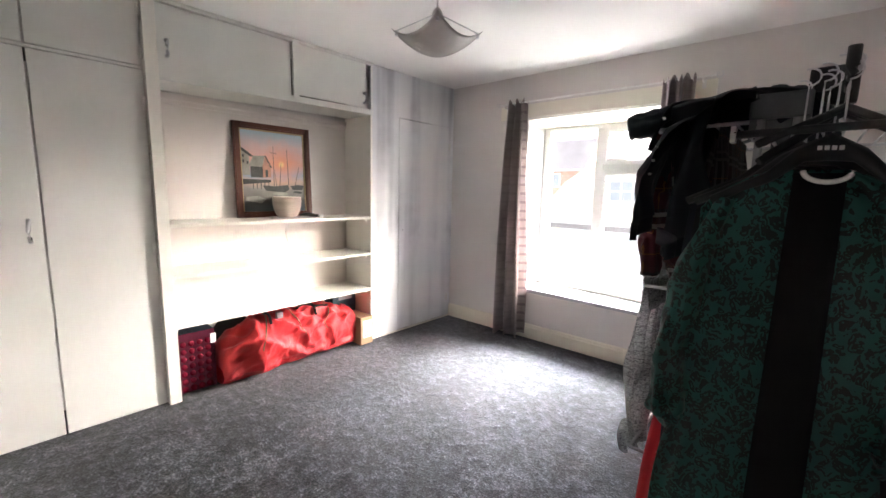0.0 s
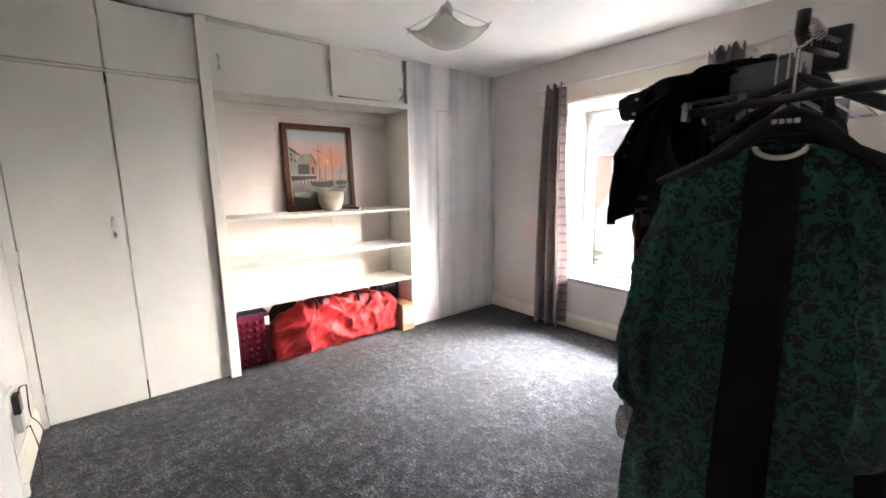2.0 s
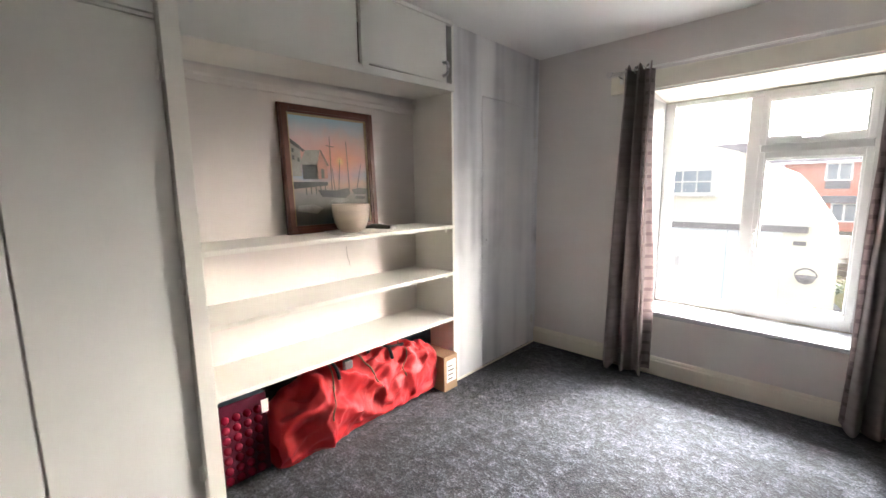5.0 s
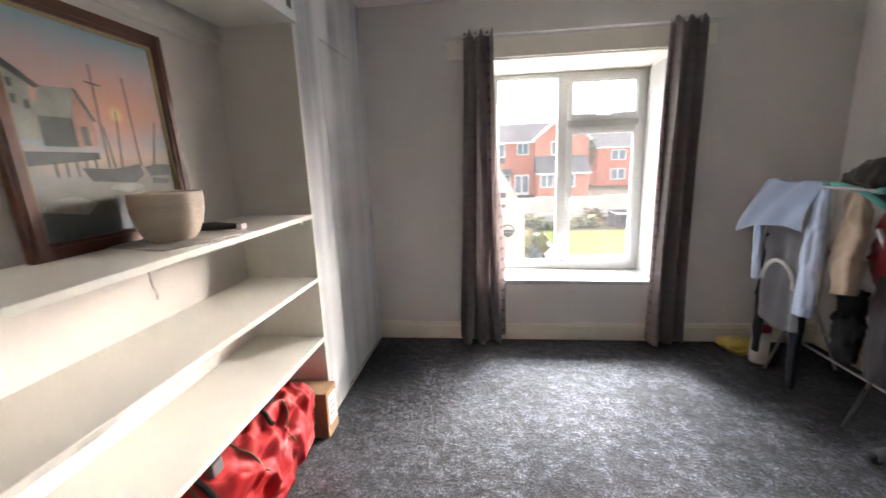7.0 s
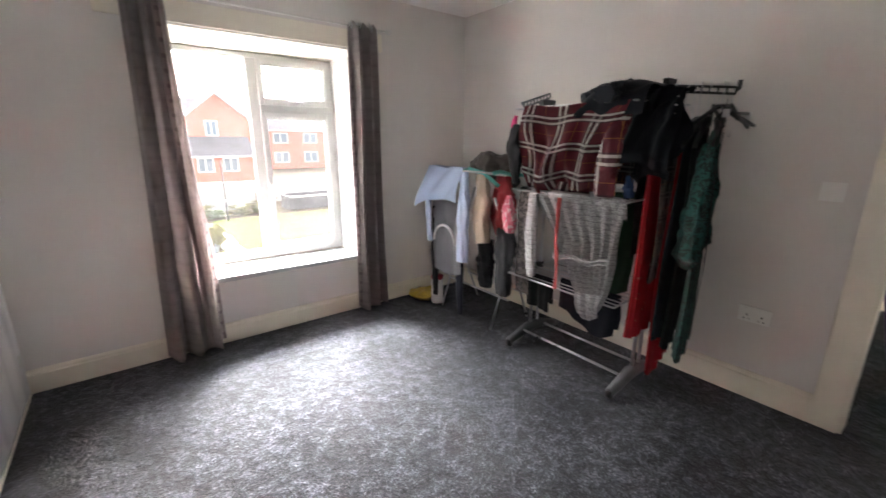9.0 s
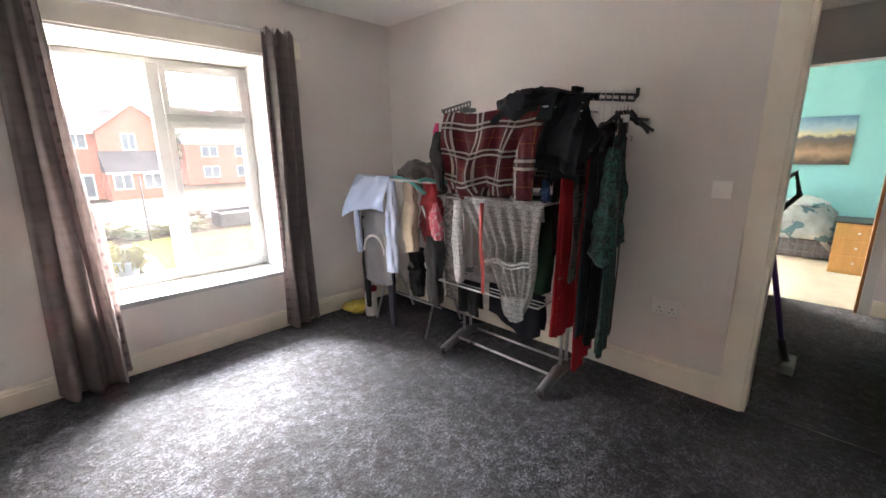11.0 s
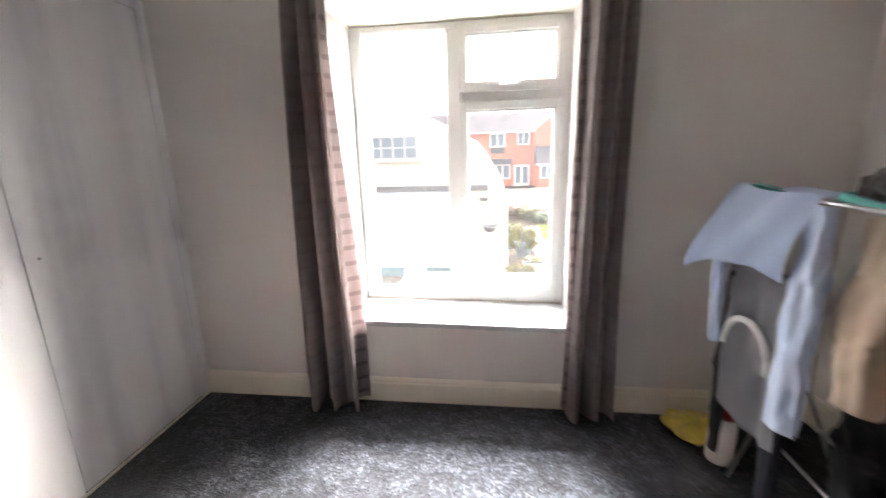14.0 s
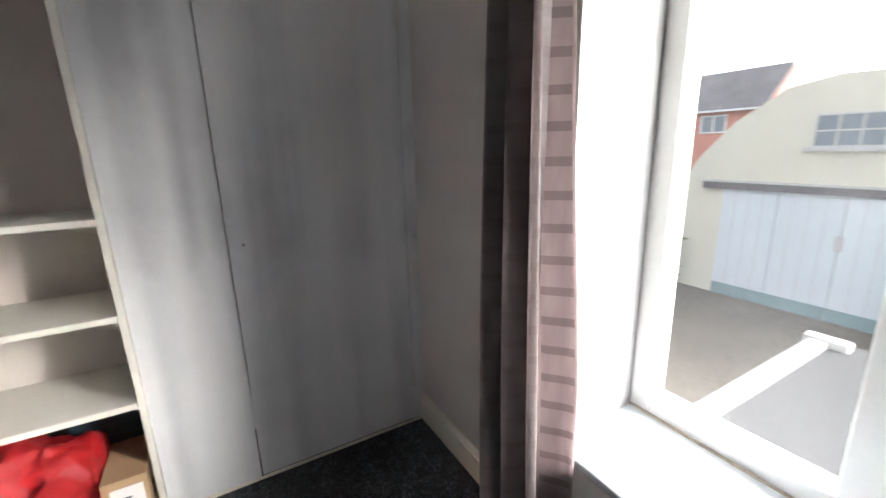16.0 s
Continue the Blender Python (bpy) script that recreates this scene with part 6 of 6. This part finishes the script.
TEAL_PAINT = mottled("teal_kick_board_paint", (0.10, 0.15, 0.16), 0.2, 0.7, 2, 20, 0.2)
FELT = mottled("grey_roofing_felt", (0.042, 0.042, 0.042), 0.10, 0.95, 0.9, 60, 0.4, 0.004)
WHITE_EDGE = mottled("white_roof_edging", (0.25, 0.25, 0.248), 0.06, 0.5, 3, 20, 0.05)
SLATE = mottled("grey_roof_tile", (0.085, 0.08, 0.085), 0.25, 0.85, 0.7, 6, 0.4, 0.03)
WHITE_UPVC = mottled("white_house_window_frame", (0.5, 0.5, 0.5), 0.03, 0.5)
DARK_GLASS = mottled("dark_window_glass", (0.10, 0.12, 0.14), 0.2, 0.08, 1, 5, 0.0)
BLOCK = mottled("whitewashed_garden_wall", (0.36, 0.34, 0.31), 0.12, 0.9, 1.0, 10, 0.4, 0.02)

for mat in (TARMAC, GRASS, SOIL, FELT, SLATE, BLOCK):
    mat.node_tree.nodes["Principled BSDF"].inputs["Specular IOR Level"].default_value = 0.08


def brick_material():
    m, n, l, b = base_material("red_house_brick", 0.9)
    t = n.new("ShaderNodeTexBrick")
    t.inputs["Scale"].default_value = 1.0
    t.inputs["Brick Width"].default_value, t.inputs["Row Height"].default_value, t.inputs["Mortar Size"].default_value = 0.225, 0.075, 0.008
    t.inputs["Color1"].default_value, t.inputs["Color2"].default_value, t.inputs["Mortar"].default_value = (0.40, 0.115, 0.07, 1), (0.34, 0.095, 0.058, 1), (0.34, 0.23, 0.18, 1)
    tc, sw = n.new("ShaderNodeTexCoord"), n.new("ShaderNodeCombineXYZ")
    sp = n.new("ShaderNodeSeparateXYZ")
    l.new(tc.outputs["Object"], sp.inputs[0])
    l.new(calc(n, l, "ADD", sp.outputs[0], sp.outputs[1]), sw.inputs[0])
    l.new(sp.outputs[2], sw.inputs[1])
    l.new(sw.outputs[0], t.inputs["Vector"])
    l.new(mix(n, l, calc(n, l, "MULTIPLY", noise_tex(n, l, coords(n, l), 0.6, 4), 0.35), t.outputs["Color"], (0.16, 0.06, 0.045)), b.inputs["Base Color"])
    return m


BRICK = brick_material()
structure("ground", boxes((-400, 400, -60, 600, GZ - 0.5, GZ)), SOIL, "bare garden ground and distance", "ground")
structure("yard", boxes((-14, -0.45, OUT + 0.01, 14.69, GZ, GZ + 0.02)), TARMAC, "worn concrete yard before the garage", "yard")
structure("lawn", boxes((1.3, 12.0, 13.6, 24.2, GZ, GZ + 0.04)), GRASS, "bright green mown lawn", "lawn")
structure("road", boxes((-60, 60, 31.5, 46.0, GZ, GZ + 0.015)), TARMAC, "grey road beyond the garden wall", "road")
structure("house_outer_wall", boxes((NICHE - 0.4, 6.0, NORTH + 0.02, OUT - 0.01, GZ, -0.252)), RENDER, "cream rendered lower wall of the house", "wall")

ext = thing("extension", -0.2, 5.6, GZ, "flat roofed extension with grey felt and white edging", "extension")
part("wall", boxes((-1.98, 5.0, OUT + 0.01, 7.12, GZ + 0.021, -0.42)), RENDER, ext)
part("roof", boxes((-2.02, 5.1, OUT + 0.005, 7.18, -0.42, -0.30), bevel=0.01), FELT, ext, "grey felt flat roof")
part("edging", boxes((-2.10, -1.98, OUT + 0.01, 7.06, -0.36, -0.255), bevel=0.01), WHITE_EDGE, ext, "white roof edging")
part("edging_end", boxes((-2.14, -1.86, 6.98, 7.10, -0.36, -0.235), bevel=0.01), WHITE_EDGE, ext)
part("roof_batten", boxes((-0.98, -0.88, OUT + 0.5, 7.16, -0.299, -0.262), bevel=0.008), WHITE_EDGE, ext, "white batten across the felt")
rl = random.Random(12)
litter = bmesh.new()
for k in range(26):
    cx, cy, rr = -0.62 + rl.gauss(0, 0.17), 6.45 + rl.gauss(0, 0.26), rl.uniform(0.015, 0.05)
    vs = [litter.verts.new((cx + rr * (1 + 0.4 * math.sin(a * 3 + k)) * math.cos(a * math.tau / 7), cy + rr * 1.5 * math.sin(a * math.tau / 7), -0.296 + 0.004 * (a % 2))) for a in range(7)]
    litter.faces.new(vs)
tagged(part("leaf_litter", litter, mottled("dead_leaves", (0.035, 0.017, 0.010), 0.4, 0.9)), "dead leaves lying on the flat roof", "leaves", kind="stuff")

garage = thing("garage", -4.1, 14.7, GZ, "cream rendered garage with a curved roof and blue doors", "garage")
GY = 14.7
outline = [(-7.75, GZ), (-7.75, 0.1), (-7.25, 0.9), (-6.5, 1.75), (-5.5, 2.42), (-4.6, 2.6), (-3.7, 2.56), (-2.8, 2.28), (-1.95, 1.86), (-1.5, 1.32), (-0.62, -0.12), (-0.53, -0.4), (-0.5, GZ)]
front = bmesh.new()
prism(front, outline, "y", GY, GY + 0.25)
part("front_wall", front, RENDER, garage)
roof_bm = bmesh.new()
prism(roof_bm, [(x * 1.0, z - 0.05) for x, z in outline], "y", GY + 0.251, GY + 10)
part("hall", roof_bm, RENDER, garage)
for x0, x1 in ((-6.52, -4.10), (-4.08, -1.66)):
    dr = part("door", boxes((x0, x1, GY - 0.06, GY - 0.003, GZ + 0.34, 0.09)), BLUE_PAINT, garage, "pale blue boarded garage door")
    for k in range(1, 8):
        xx = x0 + (x1 - x0) * k / 8
        part("board_joint", boxes((xx - 0.008, xx + 0.008, GY - 0.064, GY - 0.0605, GZ + 0.34, 0.09)), TEAL_PAINT if k == 4 else WHITE_EDGE, dr)
    part("kick_board", boxes((x0, x1, GY - 0.055, GY - 0.003, GZ + 0.03, GZ + 0.335)), TEAL_PAINT, dr, "teal kick board")
part("latch", boxes((-4.17, -4.02, GY - 0.09, GY - 0.065, -1.10, -0.78), bevel=0.01), WHITE_EDGE, garage)
part("fascia", boxes((-7.0, -1.15, GY - 0.16, GY - 0.003, 0.10, 0.27)), SLATE, garage, "dark grey lintel board")
part("flashing", boxes((-7.05, -1.1, GY - 0.2, GY - 0.003, 0.272, 0.31)), WHITE_EDGE, garage)
gw = part("window", boxes((-4.88, -3.33, GY - 0.03, GY - 0.003, 1.12, 1.80)), DARK_GLASS, garage, "dark barred garage window")
for k in range(5):
    xx = -4.86 + k * 0.378
    part("bar", boxes((xx - 0.018, xx + 0.018, GY - 0.05, GY - 0.031, 1.12, 1.80)), WHITE_EDGE, gw)
for z in (1.13, 1.46, 1.79):
    part("bar", boxes((-4.88, -3.33, GY - 0.052, GY - 0.0505, z - 0.018, z + 0.018)), WHITE_EDGE, gw)
part("sill", boxes((-5.0, -3.2, GY - 0.15, GY - 0.003, 1.03, 1.115)), WHITE_EDGE, garage)
part("vent", boxes((-1.42, -1.16, GY - 0.03, GY - 0.003, -0.24, -0.13)), SLATE, garage)
basket = bmesh.new()
lathe(basket, [(0.0, -0.22), (0.14, -0.16), (0.21, -0.04), (0.22, 0.0)], (-1.10, GY - 0.2, -1.0), 20)
tube(basket, [(-1.10 + 0.22 * math.cos(k * 0.3142), GY - 0.2, -1.0 + 0.2 * math.sin(k * 0.3142)) for k in range(11)], 0.02, 6)
part("wall_basket", basket, SLATE, garage, "dark half-round wall basket")


def plant(x, y, h, r, count, mat, name, label, seed, blade=True):
    """Many small leaves from one foot, with an uneven outline."""
    g = random.Random(seed)
    bm = bmesh.new()
    for _ in range(count):
        a, e = g.uniform(0, math.tau), g.uniform(0.2, 1.0)
        ln = h * g.uniform(0.6, 1.1)
        d = Vector((math.cos(a), math.sin(a), 0))
        b0 = Vector((x, y, GZ)) + d * r * 0.25 * g.random() + Vector((0, 0, 0 if blade else ln * g.random()))
        mid = b0 + d * r * e * 0.5 + Vector((0, 0, ln * (0.75 if blade else 0.12)))
        tip = b0 + d * r * e + Vector((0, 0, ln * (0.6 if blade else 0.1)))
        w = d.cross(Vector((0, 0, 1))) * (0.013 if blade else 0.06)
        vs = [bm.verts.new(p) for p in (b0 - w, b0 + w, mid + w, tip, mid - w)]
        bm.faces.new(vs)
    return tagged(part(name, bm, mat), label, "plant")


LEAF = mottled("garden_leaf", (0.055, 0.085, 0.03), 0.4, 0.7, 3, 20, 0.1)
LEAF_Y = mottled("yellow_green_leaf", (0.12, 0.115, 0.045), 0.4, 0.7, 3, 20, 0.1)
TWIG = mottled("bare_twig", (0.13, 0.09, 0.06), 0.3, 0.9)
plant(0.15, 17.6, 1.35, 0.62, 80, LEAF_Y, "cordyline", "spiky yellow-green plant in a grey pot", 1)
pot = bmesh.new()
lathe(pot, [(0.26, 0.0), (0.36, 0.55), (0.38, 0.6), (0.33, 0.6)], (0.15, 17.6, GZ), 20)
tagged(part("plant_pot", pot, mottled("blue_grey_glaze", (0.16, 0.20, 0.23), 0.2, 0.5)), "blue grey garden pot beside the path", "pot")
plant(-0.1, 14.3, 0.7, 0.45, 150, LEAF_Y, "grass_clump", "arching clump of straw-coloured grass", 2)
plant(0.6, 20.8, 0.5, 0.5, 120, LEAF, "low_shrub", "low green garden shrub in the border", 3, False)
plant(0.3, 15.6, 0.45, 0.4, 120, LEAF_Y, "low_shrub", "low yellowing shrub beside the garage", 4, False)
plant(1.0, 26.5, 0.6, 0.8, 160, LEAF_Y, "low_shrub", "green shrub near the garden wall", 5, False)
plant(4.2, 26.0, 0.6, 0.9, 160, LEAF_Y, "low_shrub", "yellowing shrub near the garden wall", 6, False)
plant(-7.9, 14.2, 1.6, 0.7, 200, LEAF, "climber", "green climber at the garage corner", 7, False)
for x, y, h, r, count, mat, name, label, sd in (
        (-0.35, 18.9, 0.9, 0.5, 120, LEAF, "potted_shrub", "leafy shrub growing out of a grey tub", 11),
        (-0.15, 20.4, 0.8, 0.5, 110, LEAF_Y, "potted_shrub", "yellowing shrub growing out of a grey tub", 12),
        (1.6, 25.2, 0.5, 0.7, 140, LEAF, "border_shrub", "low green shrub beyond the lawn", 13),
        (2.9, 25.6, 0.55, 0.8, 140, LEAF_Y, "border_shrub", "straw-coloured shrub beyond the lawn", 14),
        (0.3, 26.8, 0.7, 0.8, 150, TWIG, "bare_shrub", "bare reddish twiggy shrub by the wall", 15),
        (5.0, 28.6, 0.7, 0.9, 160, TWIG, "bare_shrub", "bare brown twiggy shrub by the wall", 16),
        (0.75, 15.9, 0.35, 0.35, 110, LEAF_Y, "border_shrub", "small green tuft at the path's edge", 17)):
    plant(x, y, h, r, count, mat, name, label, sd, False)
GREY_TUB = mottled("galvanised_grey_tub", (0.17, 0.185, 0.20), 0.25, 0.5, 4, 20, 0.1)
for x, y, r, h in ((-0.35, 18.9, 0.34, 0.5), (-0.15, 20.4, 0.32, 0.45)):
    tub_bm = bmesh.new()
    lathe(tub_bm, [(r * 0.72, 0.0), (r, h - 0.06), (r * 1.06, h - 0.05), (r * 1.06, h), (r * 0.9, h), (r * 0.86, h - 0.08), (0.0, h - 0.08)], (x, y, GZ + 0.001), 20)
    tagged(part("garden_tub", tub_bm, GREY_TUB), "grey galvanised tub standing on the garden bed", "tub", "tubs by the path")
planter = thing("blue_planter", 0.36, 15.4, GZ, "pale blue wooden planter beside the path", "planter")
part("box", boxes((0.02, 0.78, 15.2, 15.22, GZ + 0.001, GZ + 0.34), (0.02, 0.78, 15.54, 15.56, GZ + 0.001, GZ + 0.34), (0.02, 0.04, 15.22, 15.54, GZ + 0.001, GZ + 0.34), (0.76, 0.78, 15.22, 15.54, GZ + 0.001, GZ + 0.34)), BLUE_PAINT, planter)
part("earth", boxes((0.041, 0.759, 15.221, 15.539, GZ + 0.001, GZ + 0.29)), SOIL, planter)
for y in (16.2, 17.8, 19.4):
    tagged(part("edging_board", boxes((0.62, 0.66, y, y + 1.55, GZ, GZ + 0.16), bevel=0.006), BLOCK), "pale edging board of the garden bed", "edging", "garden bed edging")
post = bmesh.new()
tube(post, [(1.95, 23.9, GZ), (1.95, 23.9, GZ + 3.1)], 0.04, 10, taper=[0.045, 0.035])
tagged(part("clothes_post", post, SLATE), "thin dark clothes post at the lawn's end", "post")
for k in range(9):
    tagged(part("path_slab", boxes((0.75 + 0.05 * (k % 2), 1.25 + 0.04 * (k % 3), 14.3 + 1.05 * k, 15.2 + 1.05 * k, GZ + 0.001, GZ + 0.05), bevel=0.01), BLOCK), "pale concrete slab of the garden path", "slab", "garden path slabs")
wall = thing("garden_wall", 0, 30, GZ, "whitewashed block wall at the garden's end", "wall")
for k in range(28):
    part("panel", boxes((-12 + 1.5 * k, -10.52 + 1.5 * k, 30.0, 30.2, GZ, -1.28 - 0.03 * (k % 3))), BLOCK, wall)
bedbox = thing("raised_bed", 7.0, 26.3, GZ, "dark grey raised garden bed beside the lawn", "planter")
part("side", boxes((5.6, 8.6, 25.6, 25.75, GZ, GZ + 0.72), bevel=0.02), SLATE, bedbox)
part("side", boxes((5.6, 8.6, 27.0, 27.15, GZ, GZ + 0.85), bevel=0.02), SLATE, bedbox)
part("side", boxes((5.6, 5.75, 25.76, 26.99, GZ, GZ + 0.78), bevel=0.02), SLATE, bedbox)
part("cover", boxes((5.7, 8.6, 25.8, 26.95, GZ + 0.6, GZ + 0.68), bevel=0.02), SLATE, bedbox)
trough = thing("white_trough", 2.2, 27.5, GZ, "white garden trough in front of the wall", "trough")
part("body", boxes((1.5, 3.2, 27.2, 27.9, GZ, GZ + 0.62), bevel=0.03), WHITE_EDGE, trough)


def house_window(parent, x0, x1, z0, z1, y, lights=2):
    w = part("window", boxes((x0, x1, y - 0.05, y - 0.01, z0, z1)), DARK_GLASS, parent, "white framed house window")
    for k in range(lights + 1):
        xx = x0 + (x1 - x0) * k / lights
        part("frame", boxes((xx - 0.05, xx + 0.05, y - 0.09, y - 0.051, z0 - 0.05, z1 + 0.05)), WHITE_UPVC, w)
    for z in (z0, z1):
        part("frame", boxes((x0 + 0.051, x1 - 0.051, y - 0.088, y - 0.0512, z - 0.05, z + 0.05)), WHITE_UPVC, w)


terrace = thing("terrace_house", -2, 50, GZ, "red brick terrace house with a grey tiled roof", "house")
part("wall", boxes((-16, 8.4, 50, 57, GZ, 3.3)), BRICK, terrace)
r = bmesh.new()
prism(r, [(49.6, 3.25), (57.4, 3.25), (53.5, 5.6)], "x", -16.2, 6.0)
part("roof", r, SLATE, terrace, "grey tiled roof")
part("gutter", boxes((-16.2, 3.4, 49.45, 49.6, 3.12, 3.27)), WHITE_UPVC, terrace)
g = bmesh.new()
prism(g, [(3.4, GZ), (9.2, GZ), (9.2, 3.3), (6.35, 5.7), (3.4, 3.3)], "y", 48.6, 50.0)
wing = part("gable_wing", g, BRICK, terrace)
r = bmesh.new()
prism(r, [(3.1, 3.15), (3.1, 3.35), (6.35, 6.0), (9.5, 3.35), (9.5, 3.15), (6.35, 5.72)], "y", 48.3, 54)
part("gable_roof", r, WHITE_UPVC, terrace, "white barge boards and gable roof")
r = bmesh.new()
prism(r, [(46.0, -0.25), (48.6, 1.6), (48.6, -0.25)], "x", 3.3, 9.0)
part("porch_roof", r, SLATE, terrace)
part("porch", boxes((3.5, 8.8, 46.3, 48.6, GZ, -0.25)), BRICK, terrace)
part("porch_gutter", boxes((3.3, 9.0, 45.85, 46.0, -0.36, -0.22)), WHITE_UPVC, terrace)
for x0, x1, z0, z1, y in ((-1.5, 0.1, 1.65, 3.05, 50), (1.55, 2.8, 1.85, 3.1, 50), (-6.2, -4.4, 1.65, 3.05, 50), (-9.5, -8.1, 1.75, 3.0, 50), (5.2, 6.2, 1.7, 3.1, 48.6), (3.8, 5.1, -1.7, -0.45, 46.3), (6.0, 7.3, -1.7, -0.45, 46.3), (-0.9, 0.7, -1.9, -0.4, 50), (-6.2, -4.4, -1.9, -0.4, 50), (-9.6, -8.0, -1.9, -0.4, 50)):
    house_window(terrace, x0, x1, z0, z1, y)
part("french_door", boxes((1.2, 2.9, 49.9, 49.99, GZ, -0.42)), WHITE_UPVC, terrace)
part("door_glass", boxes((1.35, 1.95, 49.85, 49.899, GZ + 0.3, -0.6), (2.15, 2.75, 49.85, 49.899, GZ + 0.3, -0.6)), DARK_GLASS, terrace)
part("canopy", boxes((-1.6, 0.9, 49.2, 50, -0.3, 0.3)), SLATE, terrace)
part("chimney", boxes((-3.6, -2.9, 53.2, 53.8, 5.3, 6.3)), BRICK, terrace)
part("panel", boxes((-1.5, 0.1, 49.93, 49.99, 0.9, 1.58)), SLATE, terrace)

for x0, x1, y, z1, zr, nm in ((-40, -16.6, 40, 3.75, 7.1, "left"), (13.5, 24, 62, 2.6, 5.0, "right"), (27, 40, 70, 2.4, 5.2, "far")):
    e = thing("brick_house", (x0 + x1) / 2, y, GZ, "red brick house with a grey roof, some way off", "house")
    part("wall", boxes((x0, x1, y, y + 7, GZ, z1)), BRICK, e)
    r = bmesh.new()
    prism(r, [(y - 0.4, z1 - 0.05), (y + 7.4, z1 - 0.05), (y + 3.5, zr)], "x", x0 - 0.3, x1 + 0.1)
    part("roof", r, SLATE, e)
    r = bmesh.new()
    prism(r, [(y, z1 - 0.05), (y + 7, z1 - 0.05), (y + 3.5, zr - 0.25)], "x", x1, x1 + 0.25)
    part("gable", r, BRICK, e)
    part("gutter", boxes((x0 - 0.3, x1 + 0.1, y - 0.55, y - 0.41, z1 - 0.16, z1 - 0.02)), WHITE_UPVC, e)
    k = x1 - 4.4
    while k > x0 + 1 and k > x1 - 14:
        house_window(e, k, k + 1.9, z1 - 1.75, z1 - 0.45, y)
        house_window(e, k, k + 1.9, GZ + 0.9, GZ + 2.3, y)
        k -= 4.2


def tree(x, y, h, seed, mat):
    g = random.Random(seed)
    e = thing("tree", x, y, GZ, "distant garden tree with a loose uneven crown", "tree", "distant trees")
    bm = bmesh.new()
    tube(bm, [(x, y, GZ), (x + 0.1, y, GZ + h * 0.3), (x, y, GZ + h * 0.8)], 0.2, 8, taper=[0.22, 0.16, 0.05])
    for _ in range(9):
        a, z = g.uniform(0, math.tau), GZ + h * g.uniform(0.3, 0.7)
        tube(bm, [(x, y, z), (x + math.cos(a) * h * 0.16, y + math.sin(a) * h * 0.16, z + h * 0.14), (x + math.cos(a) * h * 0.27, y + math.sin(a) * h * 0.27, z + h * 0.24)], 0.05, 5, taper=[0.07, 0.045, 0.015])
    part("trunk", bm, TWIG, e)
    bm = bmesh.new()
    for _ in range(1400):
        d = Vector((g.gauss(0, 1), g.gauss(0, 1), g.gauss(0, 1))).normalized()
        rad = h * 0.30 * (0.55 + 0.45 * g.random()) * (1 + 0.35 * noise.noise(d * 2.2 + Vector((seed, 0, 0))))
        p = Vector((x, y, GZ + h * 0.66)) + Vector((d.x * rad, d.y * rad, d.z * rad * 1.1))
        q = Vector((g.gauss(0, 1), g.gauss(0, 1), g.gauss(0, 1))).normalized()
        t = q.orthogonal().normalized() * 0.16
        s = q.cross(t)
        bm.faces.new([bm.verts.new(p + t), bm.verts.new(p + s * 0.6), bm.verts.new(p - t), bm.verts.new(p - s * 0.6)])
    part("crown", bm, mat, e)


for x, y, h, sd in ((12.0, 64, 7.5, 1), (15.5, 78, 8.5, 2), (21, 85, 9, 3), (33, 92, 10, 4), (-26, 80, 10, 5)):
    tree(x, y, h, sd, LEAF)
hill = bmesh.new()
prism(hill, [(-400, GZ), (400, GZ), (400, 6), (260, 11), (150, 16), (70, 13), (0, 9), (-90, 12), (-200, 15), (-400, 6)], "y", 260, 300)
structure("backdrop_hill", hill, mottled("hazy_wooded_hill", (0.10, 0.12, 0.09), 0.25, 1.0, 0.03, 0.4, 0.0), "low wooded hill on the skyline", "hill")
